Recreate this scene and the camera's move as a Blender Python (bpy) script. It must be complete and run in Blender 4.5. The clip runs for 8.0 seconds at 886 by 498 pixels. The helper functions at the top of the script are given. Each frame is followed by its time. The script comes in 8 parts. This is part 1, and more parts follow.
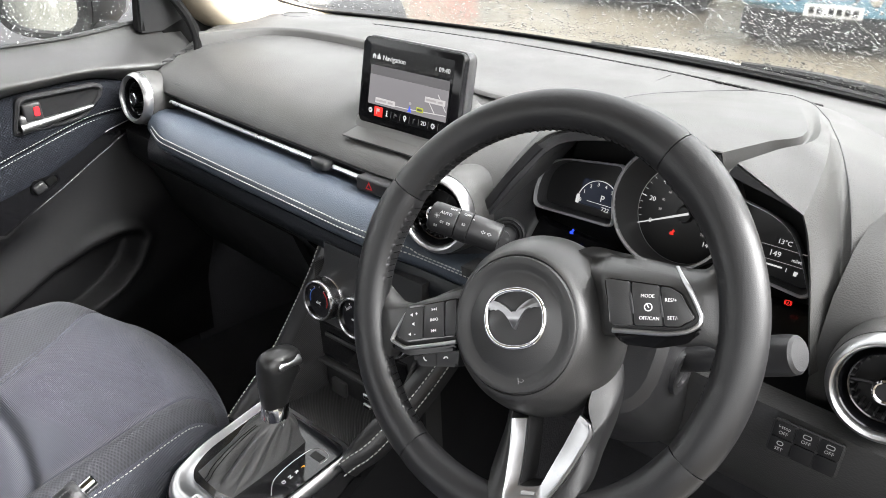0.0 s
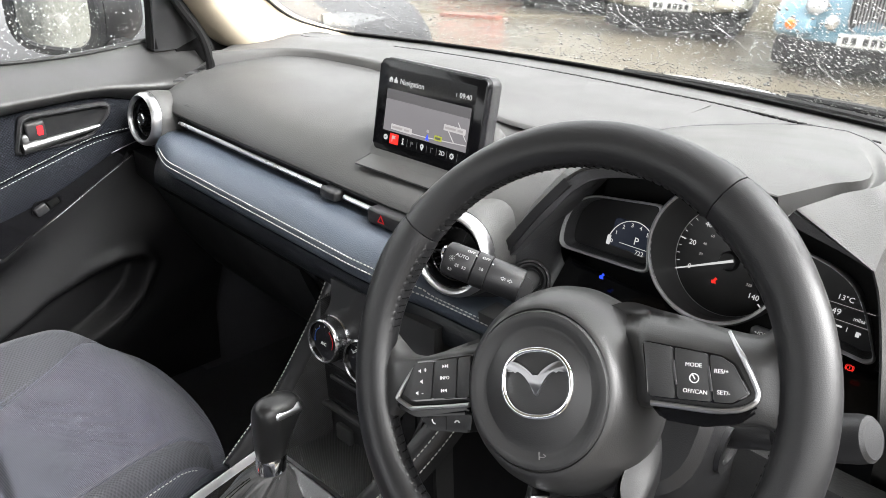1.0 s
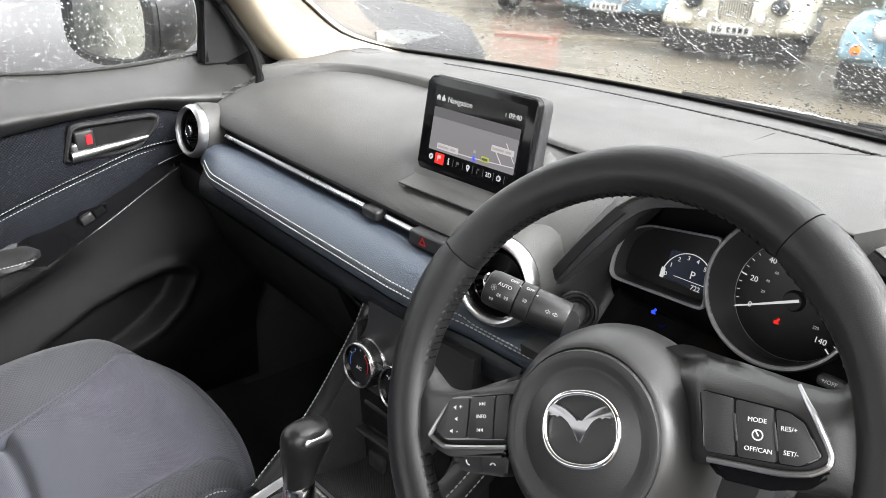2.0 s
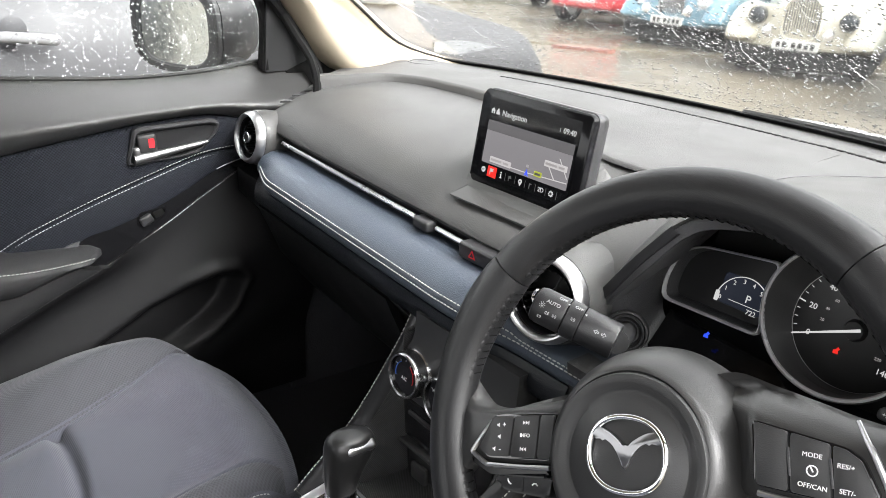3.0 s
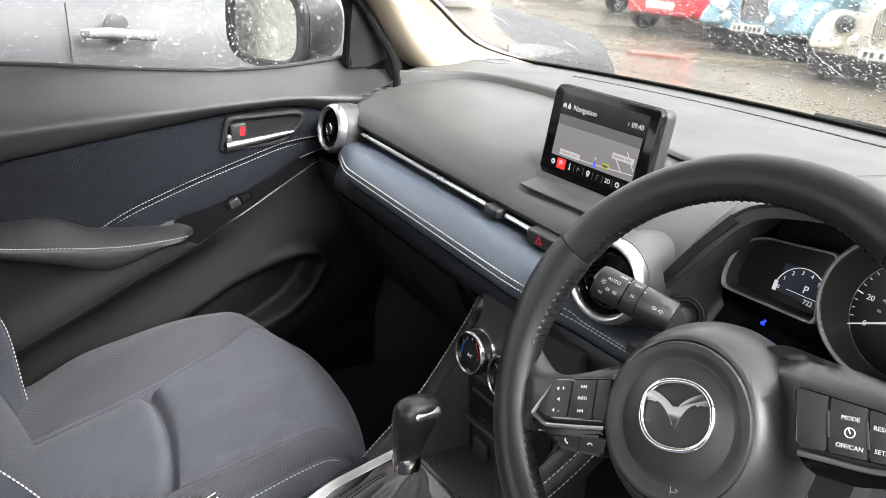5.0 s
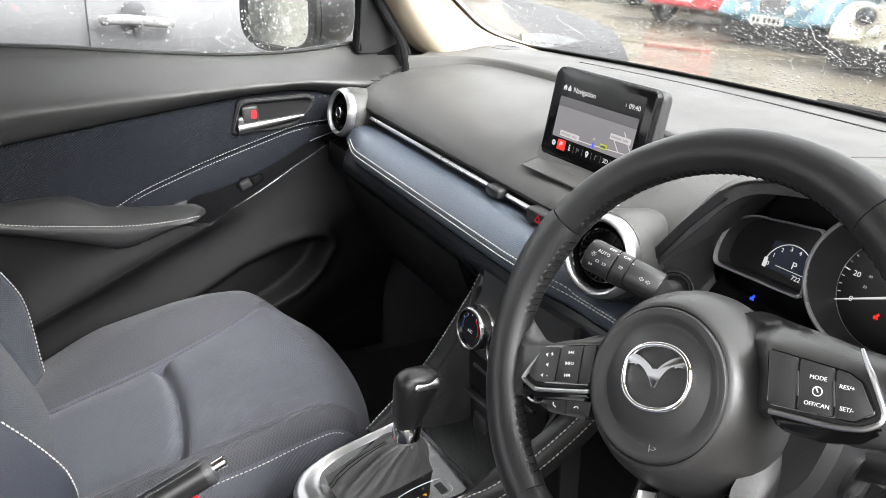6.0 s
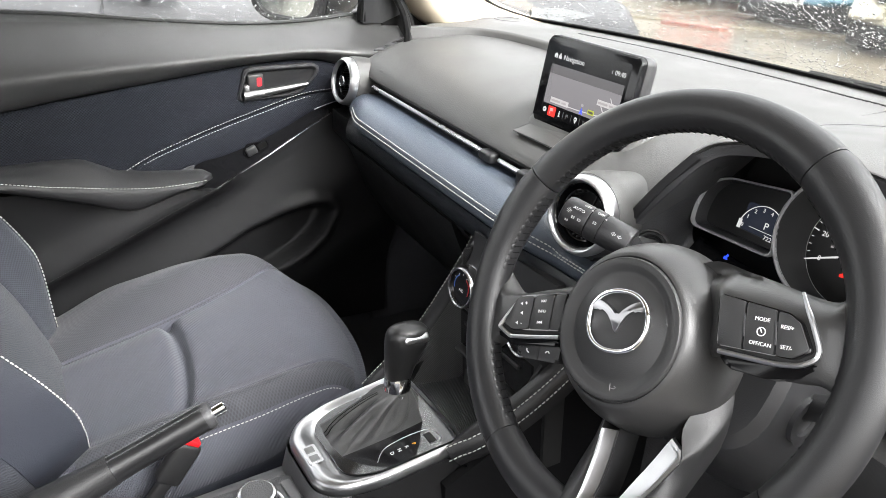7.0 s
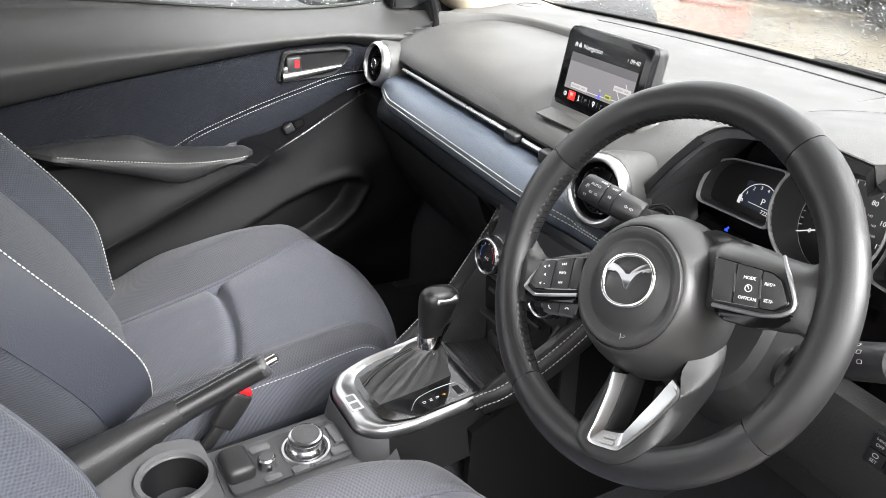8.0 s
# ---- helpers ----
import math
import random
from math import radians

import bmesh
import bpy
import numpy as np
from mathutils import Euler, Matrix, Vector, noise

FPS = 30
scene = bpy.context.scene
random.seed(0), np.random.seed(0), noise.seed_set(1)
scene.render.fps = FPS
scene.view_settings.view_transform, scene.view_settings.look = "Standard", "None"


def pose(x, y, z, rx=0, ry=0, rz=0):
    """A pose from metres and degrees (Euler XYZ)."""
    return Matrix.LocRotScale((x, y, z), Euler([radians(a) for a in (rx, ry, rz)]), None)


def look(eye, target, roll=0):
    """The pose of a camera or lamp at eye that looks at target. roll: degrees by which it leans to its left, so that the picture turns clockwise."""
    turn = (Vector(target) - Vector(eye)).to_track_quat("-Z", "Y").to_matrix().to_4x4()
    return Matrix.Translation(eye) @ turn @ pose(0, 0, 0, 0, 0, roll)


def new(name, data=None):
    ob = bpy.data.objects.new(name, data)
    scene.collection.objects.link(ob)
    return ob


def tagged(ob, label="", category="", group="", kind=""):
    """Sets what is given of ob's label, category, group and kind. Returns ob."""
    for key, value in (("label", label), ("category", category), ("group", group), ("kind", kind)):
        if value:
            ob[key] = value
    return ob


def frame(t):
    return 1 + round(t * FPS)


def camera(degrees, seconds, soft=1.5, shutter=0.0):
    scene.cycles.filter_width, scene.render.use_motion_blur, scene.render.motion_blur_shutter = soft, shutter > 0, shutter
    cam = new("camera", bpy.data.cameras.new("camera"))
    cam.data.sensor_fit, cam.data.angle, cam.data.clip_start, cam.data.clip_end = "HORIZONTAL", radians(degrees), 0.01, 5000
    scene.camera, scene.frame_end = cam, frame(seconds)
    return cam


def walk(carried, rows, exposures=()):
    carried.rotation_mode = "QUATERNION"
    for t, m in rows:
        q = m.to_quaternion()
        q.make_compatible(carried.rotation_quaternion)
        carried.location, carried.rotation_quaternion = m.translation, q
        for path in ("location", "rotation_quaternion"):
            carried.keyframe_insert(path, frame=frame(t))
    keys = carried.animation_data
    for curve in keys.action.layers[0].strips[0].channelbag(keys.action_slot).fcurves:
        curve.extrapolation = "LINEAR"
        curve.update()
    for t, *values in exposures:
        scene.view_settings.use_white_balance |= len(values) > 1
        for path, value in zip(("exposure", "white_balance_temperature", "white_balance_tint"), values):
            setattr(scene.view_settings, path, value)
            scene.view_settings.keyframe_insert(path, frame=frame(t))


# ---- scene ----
cam = camera(60.6, 8.0, soft=0.7)
METRES = 0.3852
BASE = pose(0.6371, -0.4722, 1.2489, -25.877, -1.561, 40.232)
ROWS = [
    (0.0, 0.0, 0.0, 0.0, 0.0, 0.0, -0.0),
    (0.5, 0.0037, 0.0952, 0.0314, 0.56, 0.83, -0.6),
    (1.0, 0.0144, 0.1984, 0.0528, 1.64, 1.7, -1.47),
    (1.5, 0.0176, 0.2717, 0.0655, 3.2, 2.47, -2.56),
    (3.0, 0.0199, 0.2959, 0.0858, 8.74, 3.32, -5.91),
    (3.5, 0.0167, 0.2704, 0.0778, 10.35, 3.31, -6.77),
    (4.0, 0.0097, 0.2368, 0.0584, 11.75, 3.26, -7.49),
    (4.5, 0.0199, 0.1944, 0.032, 12.79, 3.21, -8.07),
    (6.0, 0.1061, 0.1146, -0.0302, 14.75, 2.33, -9.09),
    (6.5, 0.1642, 0.0867, -0.0582, 15.24, 1.57, -9.43),
    (7.0, 0.2116, 0.043, -0.0774, 15.85, 0.53, -9.83),
    (7.5, 0.2468, -0.0513, -0.0916, 16.4, -0.55, -10.17),
    (8.0, 0.2357, -0.2228, -0.1095, 16.86, -1.39, -10.42),
]
walk(cam, [(t, BASE @ pose(METRES * x, METRES * y, METRES * z, 90 + pitch, roll, yaw)) for t, x, y, z, yaw, pitch, roll in ROWS], exposures=[(0.0, 1.98), (1.0, 1.86), (3.0, 1.80), (4.5, 1.84), (6.0, 1.93), (7.0, 2.03), (8.0, 2.15)])

# ---- light: an overcast, wet morning ----
world = bpy.data.worlds.new("overcast_sky")
scene.world = world
world.use_nodes = True
wn, wl = world.node_tree.nodes, world.node_tree.links
wn.clear()
sky = wn.new("ShaderNodeTexSky")
sky.sky_type, sky.sun_disc = "NISHITA", False
sky.sun_elevation, sky.sun_rotation = radians(42), radians(69)
sky.air_density, sky.dust_density = 1.0, 4.0
veil = wn.new("ShaderNodeHueSaturation")
veil.inputs["Saturation"].default_value = 0.04
back = wn.new("ShaderNodeBackground")
back.inputs["Strength"].default_value = 0.33
wout = wn.new("ShaderNodeOutputWorld")
wl.new(sky.outputs[0], veil.inputs["Color"])
wl.new(veil.outputs[0], back.inputs["Color"])
wl.new(back.outputs[0], wout.inputs["Surface"])
sun = new("sun", bpy.data.lights.new("sun", "SUN"))
sun.data.energy, sun.data.angle, sun.data.color = 0.5, radians(70), (1.0, 0.97, 0.93)
sun.matrix_world = look((4.6, 1.8, 5.2), (0, 0, 0.8))

# ---- materials ----
def mat(name, color, rough=0.5, metal=0.0, spec=0.5, grain=0.0, scale=400.0, vary=0.12, vscale=8.0, wear=0.0, coat=0.0, sheen=0.0,
        kind="noise", emit=None, power=0.0, trans=0.0, dots=0.0, plane="", slant=False):
    m = bpy.data.materials.new(name)
    m.use_nodes = True
    n, l = m.node_tree.nodes, m.node_tree.links
    b = n["Principled BSDF"]
    b.inputs["Roughness"].default_value = rough
    b.inputs["Metallic"].default_value = metal
    b.inputs["Specular IOR Level"].default_value = spec
    b.inputs["Coat Weight"].default_value = coat
    b.inputs["Coat Roughness"].default_value = 0.05
    b.inputs["Sheen Weight"].default_value = sheen
    b.inputs["Transmission Weight"].default_value = trans
    co = n.new("ShaderNodeTexCoord")
    if vary > 0:
        big = n.new("ShaderNodeTexNoise")
        big.inputs["Scale"].default_value, big.inputs["Detail"].default_value = vscale, 6
        l.new(co.outputs["Object"], big.inputs["Vector"])
        mix = n.new("ShaderNodeMix")
        mix.data_type = "RGBA"
        lo = [c * (1 - vary) for c in color]
        hi = [min(1.0, c * (1 + vary)) for c in color]
        mix.inputs["A"].default_value, mix.inputs["B"].default_value = (*lo, 1), (*hi, 1)
        l.new(big.outputs["Fac"], mix.inputs["Factor"])
        l.new(mix.outputs["Result"], b.inputs["Base Color"])
        ramp = n.new("ShaderNodeMapRange")
        ramp.inputs["To Min"].default_value, ramp.inputs["To Max"].default_value = max(0.02, rough - 0.07 - wear), min(1, rough + 0.07 + wear)
        ramp.inputs["From Min"].default_value, ramp.inputs["From Max"].default_value = 0.3, 0.7
        l.new(big.outputs["Fac"], ramp.inputs["Value"])
        l.new(ramp.outputs["Result"], b.inputs["Roughness"])
    else:
        b.inputs["Base Color"].default_value = (*color, 1)
    if grain > 0:
        if kind == "leather":
            fine = n.new("ShaderNodeTexVoronoi")
            fine.inputs["Scale"].default_value = scale
            out = fine.outputs["Distance"]
        elif kind == "weave":
            fine = n.new("ShaderNodeTexWave")
            fine.wave_type, fine.bands_direction = "BANDS", "DIAGONAL" if slant else "Y"
            fine.inputs["Scale"].default_value, fine.inputs["Distortion"].default_value = scale, 0.0
            out = fine.outputs["Fac"]
        elif kind == "mesh":
            fine = n.new("ShaderNodeTexVoronoi")
            fine.inputs["Scale"].default_value, fine.inputs["Randomness"].default_value = scale, 0.0 if plane else 0.12
            out = fine.outputs["Distance"]
        else:
            fine = n.new("ShaderNodeTexNoise")
            fine.inputs["Scale"].default_value, fine.inputs["Detail"].default_value = scale, 4
            out = fine.outputs["Fac"]
        if plane:
            cut, flat, turn = n.new("ShaderNodeSeparateXYZ"), n.new("ShaderNodeCombineXYZ"), n.new("ShaderNodeMapping")
            l.new(co.outputs["Object"], cut.inputs[0])
            l.new(cut.outputs["XYZ".index(plane[0])], flat.inputs[0])
            l.new(cut.outputs["XYZ".index(plane[1])], flat.inputs[1])
            turn.inputs["Rotation"].default_value[2] = radians(45 if kind == "mesh" else 0)
            l.new(flat.outputs[0], turn.inputs["Vector"])
            l.new(turn.outputs[0], fine.inputs["Vector"])
        else:
            l.new(co.outputs["Object"], fine.inputs["Vector"])
        bump = n.new("ShaderNodeBump")
        bump.inputs["Strength"].default_value, bump.inputs["Distance"].default_value = grain, 0.001
        l.new(out, bump.inputs["Height"])
        l.new(bump.outputs["Normal"], b.inputs["Normal"])
        if dots > 0 and vary > 0:
            rng = n.new("ShaderNodeMapRange")
            rng.inputs["From Min"].default_value, rng.inputs["From Max"].default_value = 0.15, 0.60
            rng.inputs["To Min"].default_value, rng.inputs["To Max"].default_value = 1.0 - dots, 1.0 + 0.3 * dots
            l.new(out, rng.inputs["Value"])
            mul = n.new("ShaderNodeMix")
            mul.data_type, mul.blend_type = "RGBA", "MULTIPLY"
            mul.inputs["Factor"].default_value = 1.0
            l.new(mix.outputs["Result"], mul.inputs["A"])
            l.new(rng.outputs["Result"], mul.inputs["B"])
            l.new(mul.outputs["Result"], b.inputs["Base Color"])
    if emit:
        b.inputs["Emission Color"].default_value, b.inputs["Emission Strength"].default_value = (*emit, 1), power
    return m


M_DASH = mat("soft_dash_plastic", (0.049, 0.0486, 0.0473), 0.47, spec=0.40, grain=0.22, scale=650, kind="leather", vary=0.05)
M_DARK = mat("dark_grained_plastic", (0.016, 0.016, 0.017), 0.40, grain=0.12, scale=1100, kind="leather", vary=0.1)
M_BLACK = mat("matt_black_plastic", (0.010, 0.010, 0.0105), 0.5, grain=0.1, scale=900)
M_GLOSS = mat("gloss_black_plastic", (0.006, 0.006, 0.007), 0.08, coat=0.6, vary=0.05)
M_LEATHER = mat("black_wheel_leather", (0.0095, 0.0095, 0.0102), 0.39, spec=0.55, grain=0.10, scale=1500, kind="leather", vary=0.1)
M_HUB = mat("satin_black_hub_plastic", (0.023, 0.0227, 0.0227), 0.42, spec=0.65, grain=0.10, scale=1100, kind="leather", vary=0.08)
M_COVER = mat("matt_black_airbag_plastic", (0.021, 0.021, 0.0215), 0.48, spec=0.6, grain=0.10, scale=1100, kind="leather", vary=0.08)
M_STACK = mat("charcoal_console_plastic", (0.048, 0.048, 0.049), 0.42, grain=0.12, scale=1100, kind="leather", vary=0.08)
M_KNEE = mat("wrinkled_knee_panel_vinyl", (0.032, 0.032, 0.032), 0.45, grain=0.25, scale=420, kind="leather", vary=0.1)
M_FASCIA = mat("charcoal_fascia_plastic", (0.023, 0.023, 0.0235), 0.42, grain=0.12, scale=1100, kind="leather", vary=0.08)
M_DIM = mat("dim_satin_silver", (0.20, 0.20, 0.20), 0.42, metal=1.0, vary=0.05)
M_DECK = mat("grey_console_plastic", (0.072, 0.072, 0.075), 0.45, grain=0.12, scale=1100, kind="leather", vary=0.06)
M_KNOB = mat("smooth_black_leather", (0.010, 0.010, 0.0102), 0.38, spec=0.5, grain=0.05, scale=900, kind="leather", vary=0.1)
M_KEY = mat("black_key_plastic", (0.005, 0.005, 0.0055), 0.5, spec=0.25, vary=0.1)
M_SEAL = mat("black_seal_rubber", (0.004, 0.004, 0.004), 0.6, spec=0.08, vary=0.1)
# black door plastic; also colours footwell faces as dark as their shade
M_DOORSHADE = mat("black_door_and_shade_plastic", (0.0058, 0.0058, 0.0063), 0.50, spec=0.20, grain=0.12, scale=1100, kind="leather", vary=0.08)
M_DOORTOP = mat("grey_door_plastic", (0.021, 0.021, 0.0207), 0.46, spec=0.55, grain=0.12, scale=1100, kind="leather", vary=0.06)
# shaded copy of the band's navy leather, for where it rolls under
M_BLUESHADE = mat("navy_leather_shaded", (0.0075, 0.0090, 0.0115), 0.36, spec=0.35, grain=0.25, scale=700, kind="leather", vary=0.1)
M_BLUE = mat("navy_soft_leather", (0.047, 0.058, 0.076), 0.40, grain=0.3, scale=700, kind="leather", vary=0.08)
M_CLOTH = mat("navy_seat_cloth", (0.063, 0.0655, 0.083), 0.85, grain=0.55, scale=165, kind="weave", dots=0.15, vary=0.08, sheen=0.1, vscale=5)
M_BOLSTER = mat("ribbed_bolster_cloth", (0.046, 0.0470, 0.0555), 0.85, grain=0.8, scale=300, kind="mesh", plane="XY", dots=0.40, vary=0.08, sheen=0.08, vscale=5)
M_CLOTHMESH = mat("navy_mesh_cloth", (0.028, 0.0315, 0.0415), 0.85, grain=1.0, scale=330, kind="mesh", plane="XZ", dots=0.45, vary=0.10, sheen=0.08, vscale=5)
M_SIDE = mat("slate_seat_leather", (0.026, 0.0288, 0.0378), 0.50, grain=0.3, scale=600, kind="leather", vary=0.08)
M_DOORCLOTH = mat("navy_door_mesh_cloth", (0.0098, 0.0114, 0.0162), 0.8, grain=1.0, scale=300, kind="mesh", plane="YZ", dots=0.85, vary=0.1, spec=0.15)
M_BADGE = mat("polished_badge_metal", (0.52, 0.52, 0.53), 0.24, metal=1.0, vary=0.03)
M_WING = mat("dark_chrome_badge", (0.36, 0.36, 0.37), 0.32, metal=1.0, vary=0.03)
M_TRIM = mat("brushed_console_silver", (0.52, 0.52, 0.53), 0.36, metal=1.0, grain=0.05, scale=900, vary=0.08)
M_CHROME = mat("bright_chrome", (0.85, 0.85, 0.86), 0.07, metal=1.0, vary=0.03)
M_SATIN = mat("satin_silver", (0.50, 0.50, 0.51), 0.33, metal=1.0, grain=0.05, scale=900, vary=0.05)
M_STITCH = mat("pale_thread", (0.42, 0.42, 0.40), 0.8, vary=0.1, vscale=200)
M_DSTITCH = mat("dark_thread", (0.02, 0.02, 0.02), 0.7, vary=0.1, vscale=200)
M_GTHREAD = mat("grey_thread", (0.20, 0.20, 0.20), 0.8, vary=0.1, vscale=200)
M_ARMREST = mat("grey_padded_vinyl", (0.013, 0.013, 0.0136), 0.44, grain=0.2, scale=800, kind="leather", vary=0.08)
M_ARM = mat("grey_armrest_vinyl", (0.040, 0.040, 0.042), 0.42, grain=0.3, scale=600, kind="leather", vary=0.06)
M_BEIGE = mat("beige_headlining", (0.30, 0.255, 0.19), 0.9, grain=0.3, scale=500, vary=0.04)
M_PRINT = mat("pale_grey_print", (0.42, 0.42, 0.42), 0.6, vary=0.0)
M_WHITE = mat("white_print", (0.75, 0.75, 0.75), 0.6, vary=0.0)
M_RED = mat("red_plastic", (0.65, 0.01, 0.015), 0.4, vary=0.05)
M_WPAINT = mat("white_car_paint", (0.78, 0.78, 0.78), 0.25, coat=0.6, vary=0.03)
M_CARPET = mat("black_carpet", (0.042, 0.042, 0.046), 1.0, grain=0.8, scale=300, vary=0.2, vscale=40)
M_RUBBER = mat("black_rubber", (0.012, 0.012, 0.012), 0.7, grain=0.1, scale=300)
M_BEZEL = mat("black_screen_bezel", (0.004, 0.004, 0.0045), 0.12, spec=0.22, vary=0.05)
M_RIM = mat("silver_painted_rim", (0.52, 0.52, 0.53), 0.28, metal=0.25, vary=0.05)
M_SMOKE = mat("dark_display_glass", (0.004, 0.004, 0.005), 0.06, vary=0.0)
# black lifted to grey: the cover glass's reflected veil is in the colour
M_DIAL = mat("black_dial_with_glass_haze", (0.014, 0.014, 0.0145), 0.35, vary=0.05)

# ---- tools for building ----
MW = {}


def thing(name, m, label="", category="", group="", kind=""):
    ob = new(name)
    ob.empty_display_size = 0.02
    ob.matrix_basis = m
    MW[ob] = m.copy()
    return tagged(ob, label, category, group, kind)


def part(name, bm, material, parent=None, label="", m=None, sharp=35, flip=True):
    me = bpy.data.meshes.new(name)
    if isinstance(bm, bpy.types.Mesh):
        me = bm
    else:
        if flip:
            bmesh.ops.recalc_face_normals(bm, faces=bm.faces)
        bm.to_mesh(me)
        bm.free()
    me.materials.clear()
    me.materials.append(material)
    me.shade_smooth()
    me.set_sharp_from_angle(angle=radians(sharp))
    ob = new(name, me)
    m = m.copy() if m is not None else Matrix.Identity(4)
    if parent is not None:
        ob.parent = parent
        ob.matrix_parent_inverse = MW[parent].inverted()
    ob.matrix_basis = m
    MW[ob] = m
    return tagged(ob, label)


def curve(ctrl, n):
    """n+1 points on a smooth curve through the control points."""
    c = [Vector(p) for p in ctrl]
    c = [c[0] * 2 - c[1]] + c + [c[-1] * 2 - c[-2]]
    out = []
    k = len(c) - 3
    for i in range(n + 1):
        t = i / n * k
        j = min(int(t), k - 1)
        t -= j
        a, b, d, e = c[j:j + 4]
        out.append(0.5 * ((2 * b) + (d - a) * t + (2 * a - 5 * b + 4 * d - e) * t * t + (3 * b - a - 3 * d + e) * t ** 3))
    return out


def ring_curve(ctrl, n):
    """n points on a closed smooth curve."""
    c = [Vector(p) for p in ctrl]
    k, out = len(c), []
    for i in range(n):
        t = i / n * k
        j = int(t)
        t -= j
        a, b, d, e = (c[(j + o) % k] for o in (-1, 0, 1, 2))
        out.append(0.5 * ((2 * b) + (d - a) * t + (2 * a - 5 * b + 4 * d - e) * t * t + (3 * b - a - 3 * d + e) * t ** 3))
    return out


def loft(loops, caps=True, closed=True, around=False):
    """A skin over a row of loops with equal counts."""
    bm = bmesh.new()
    vs = [[bm.verts.new(p) for p in lp] for lp in loops]
    n = len(vs[0])
    rows = list(zip(vs, vs[1:])) + ([(vs[-1], vs[0])] if around else [])
    for a, b in rows:
        for i in range(n if closed else n - 1):
            j = (i + 1) % n
            bm.faces.new((a[i], a[j], b[j], b[i]))
    if caps and closed and not around:
        bm.faces.new(vs[0][::-1])
        bm.faces.new(vs[-1])
    return bm


def slab(fn, nu, nv, off):
    """A sheet fn(u, v), u and v from 0 to 1, made solid by the offset."""
    off = Vector(off)
    g = [[Vector(fn(i / nu, j / nv)) for j in range(nv + 1)] for i in range(nu + 1)]
    bm = bmesh.new()
    a = [[bm.verts.new(p) for p in r] for r in g]
    b = [[bm.verts.new(p + off) for p in r] for r in g]
    for i in range(nu):
        for j in range(nv):
            bm.faces.new((a[i][j], a[i + 1][j], a[i + 1][j + 1], a[i][j + 1]))
            bm.faces.new((b[i][j], b[i][j + 1], b[i + 1][j + 1], b[i + 1][j]))
    edge = [(i, 0) for i in range(nu)] + [(nu, j) for j in range(nv)] + [(i, nv) for i in range(nu, 0, -1)] + [(0, j) for j in range(nv, 0, -1)]
    for (i, j), (k, l) in zip(edge, edge[1:] + edge[:1]):
        bm.faces.new((a[i][j], b[i][j], b[k][l], a[k][l]))
    return bm


def tube(pts, r, n=8, closed=False, flat=1.0):
    """A round bar along points; r a number or a function of 0..1."""
    pts = [Vector(p) for p in pts]
    loops, k = [], len(pts)
    up = None
    for i, p in enumerate(pts):
        d = (pts[(i + 1) % k] if closed else pts[min(i + 1, k - 1)]) - (pts[i - 1] if closed or i else pts[0])
        d.normalize()
        if up is None:
            up = d.orthogonal().normalized()
        up = (up - d * up.dot(d)).normalized()
        side = d.cross(up)
        rr = r(i / (k - 1)) if callable(r) else r
        loops.append([p + rr * (math.cos(a) * up + math.sin(a) * side * flat) for a in (2 * math.pi * q / n for q in range(n))])
    if closed:
        best = min(range(n), key=lambda s: (loops[0][s] - loops[-1][0]).length)
        loops.append(loops[0][best:] + loops[0][:best])
        bm = loft(loops, caps=False)
        bmesh.ops.remove_doubles(bm, verts=bm.verts, dist=1e-6)
        return bm
    return loft(loops)


def box(sx, sy, sz, bevel=0.0, seg=3, m=None):
    bm = bmesh.new()
    bmesh.ops.create_cube(bm, size=1, matrix=Matrix.Diagonal((sx, sy, sz, 1)))
    if bevel:
        bmesh.ops.bevel(bm, geom=bm.edges[:], offset=bevel, segments=seg, profile=0.5, affect="EDGES")
    if m is not None:
        bmesh.ops.transform(bm, matrix=m, verts=bm.verts)
    return bm


def lathe(profile, n=48, m=None, sx=1.0, sy=1.0):
    """Turned shape round local z from (radius, z) pairs; closes at radius 0."""
    loops = [[Vector((r * math.cos(a) * sx, r * math.sin(a) * sy, z)) for a in (2 * math.pi * q / n for q in range(n))] for r, z in profile]
    bm = loft(loops, caps=False)
    if m is not None:
        bmesh.ops.transform(bm, matrix=m, verts=bm.verts)
    return bm


def hoop(profile, n=64, sx=1.0, sy=1.0):
    """A turned ring: a closed (radius, z) profile round local z."""
    loops = [[Vector((r * math.cos(a) * sx, r * math.sin(a) * sy, z)) for r, z in profile] for a in (2 * math.pi * q / n for q in range(n))]
    return loft(loops, around=True)


def plate(outline, thick, bevel=0.0, seg=2):
    """A flat shape from (x, y) pairs, from z = 0 up to thick, its top edge bevelled."""
    bm = bmesh.new()
    lo = [bm.verts.new((x, y, 0)) for x, y in outline]
    hi = [bm.verts.new((x, y, thick)) for x, y in outline]
    n = len(lo)
    bm.faces.new(lo[::-1])
    top = bm.faces.new(hi)
    for i in range(n):
        bm.faces.new((lo[i], lo[(i + 1) % n], hi[(i + 1) % n], hi[i]))
    if bevel:
        bmesh.ops.bevel(bm, geom=list(top.edges), offset=bevel, segments=seg, profile=0.5, affect="EDGES")
    return bm


def rounded(w, h, r, n=5, cx=0.0, cy=0.0):
    """Outline of a rounded rectangle."""
    out = []
    for k, (sx, sy) in enumerate(((1, 1), (-1, 1), (-1, -1), (1, -1))):
        for q in range(n + 1):
            a = math.pi / 2 * (k + q / n)
            out.append((cx + sx * (w / 2 - r) + r * math.cos(a), cy + sy * (h / 2 - r) + r * math.sin(a)))
    return out


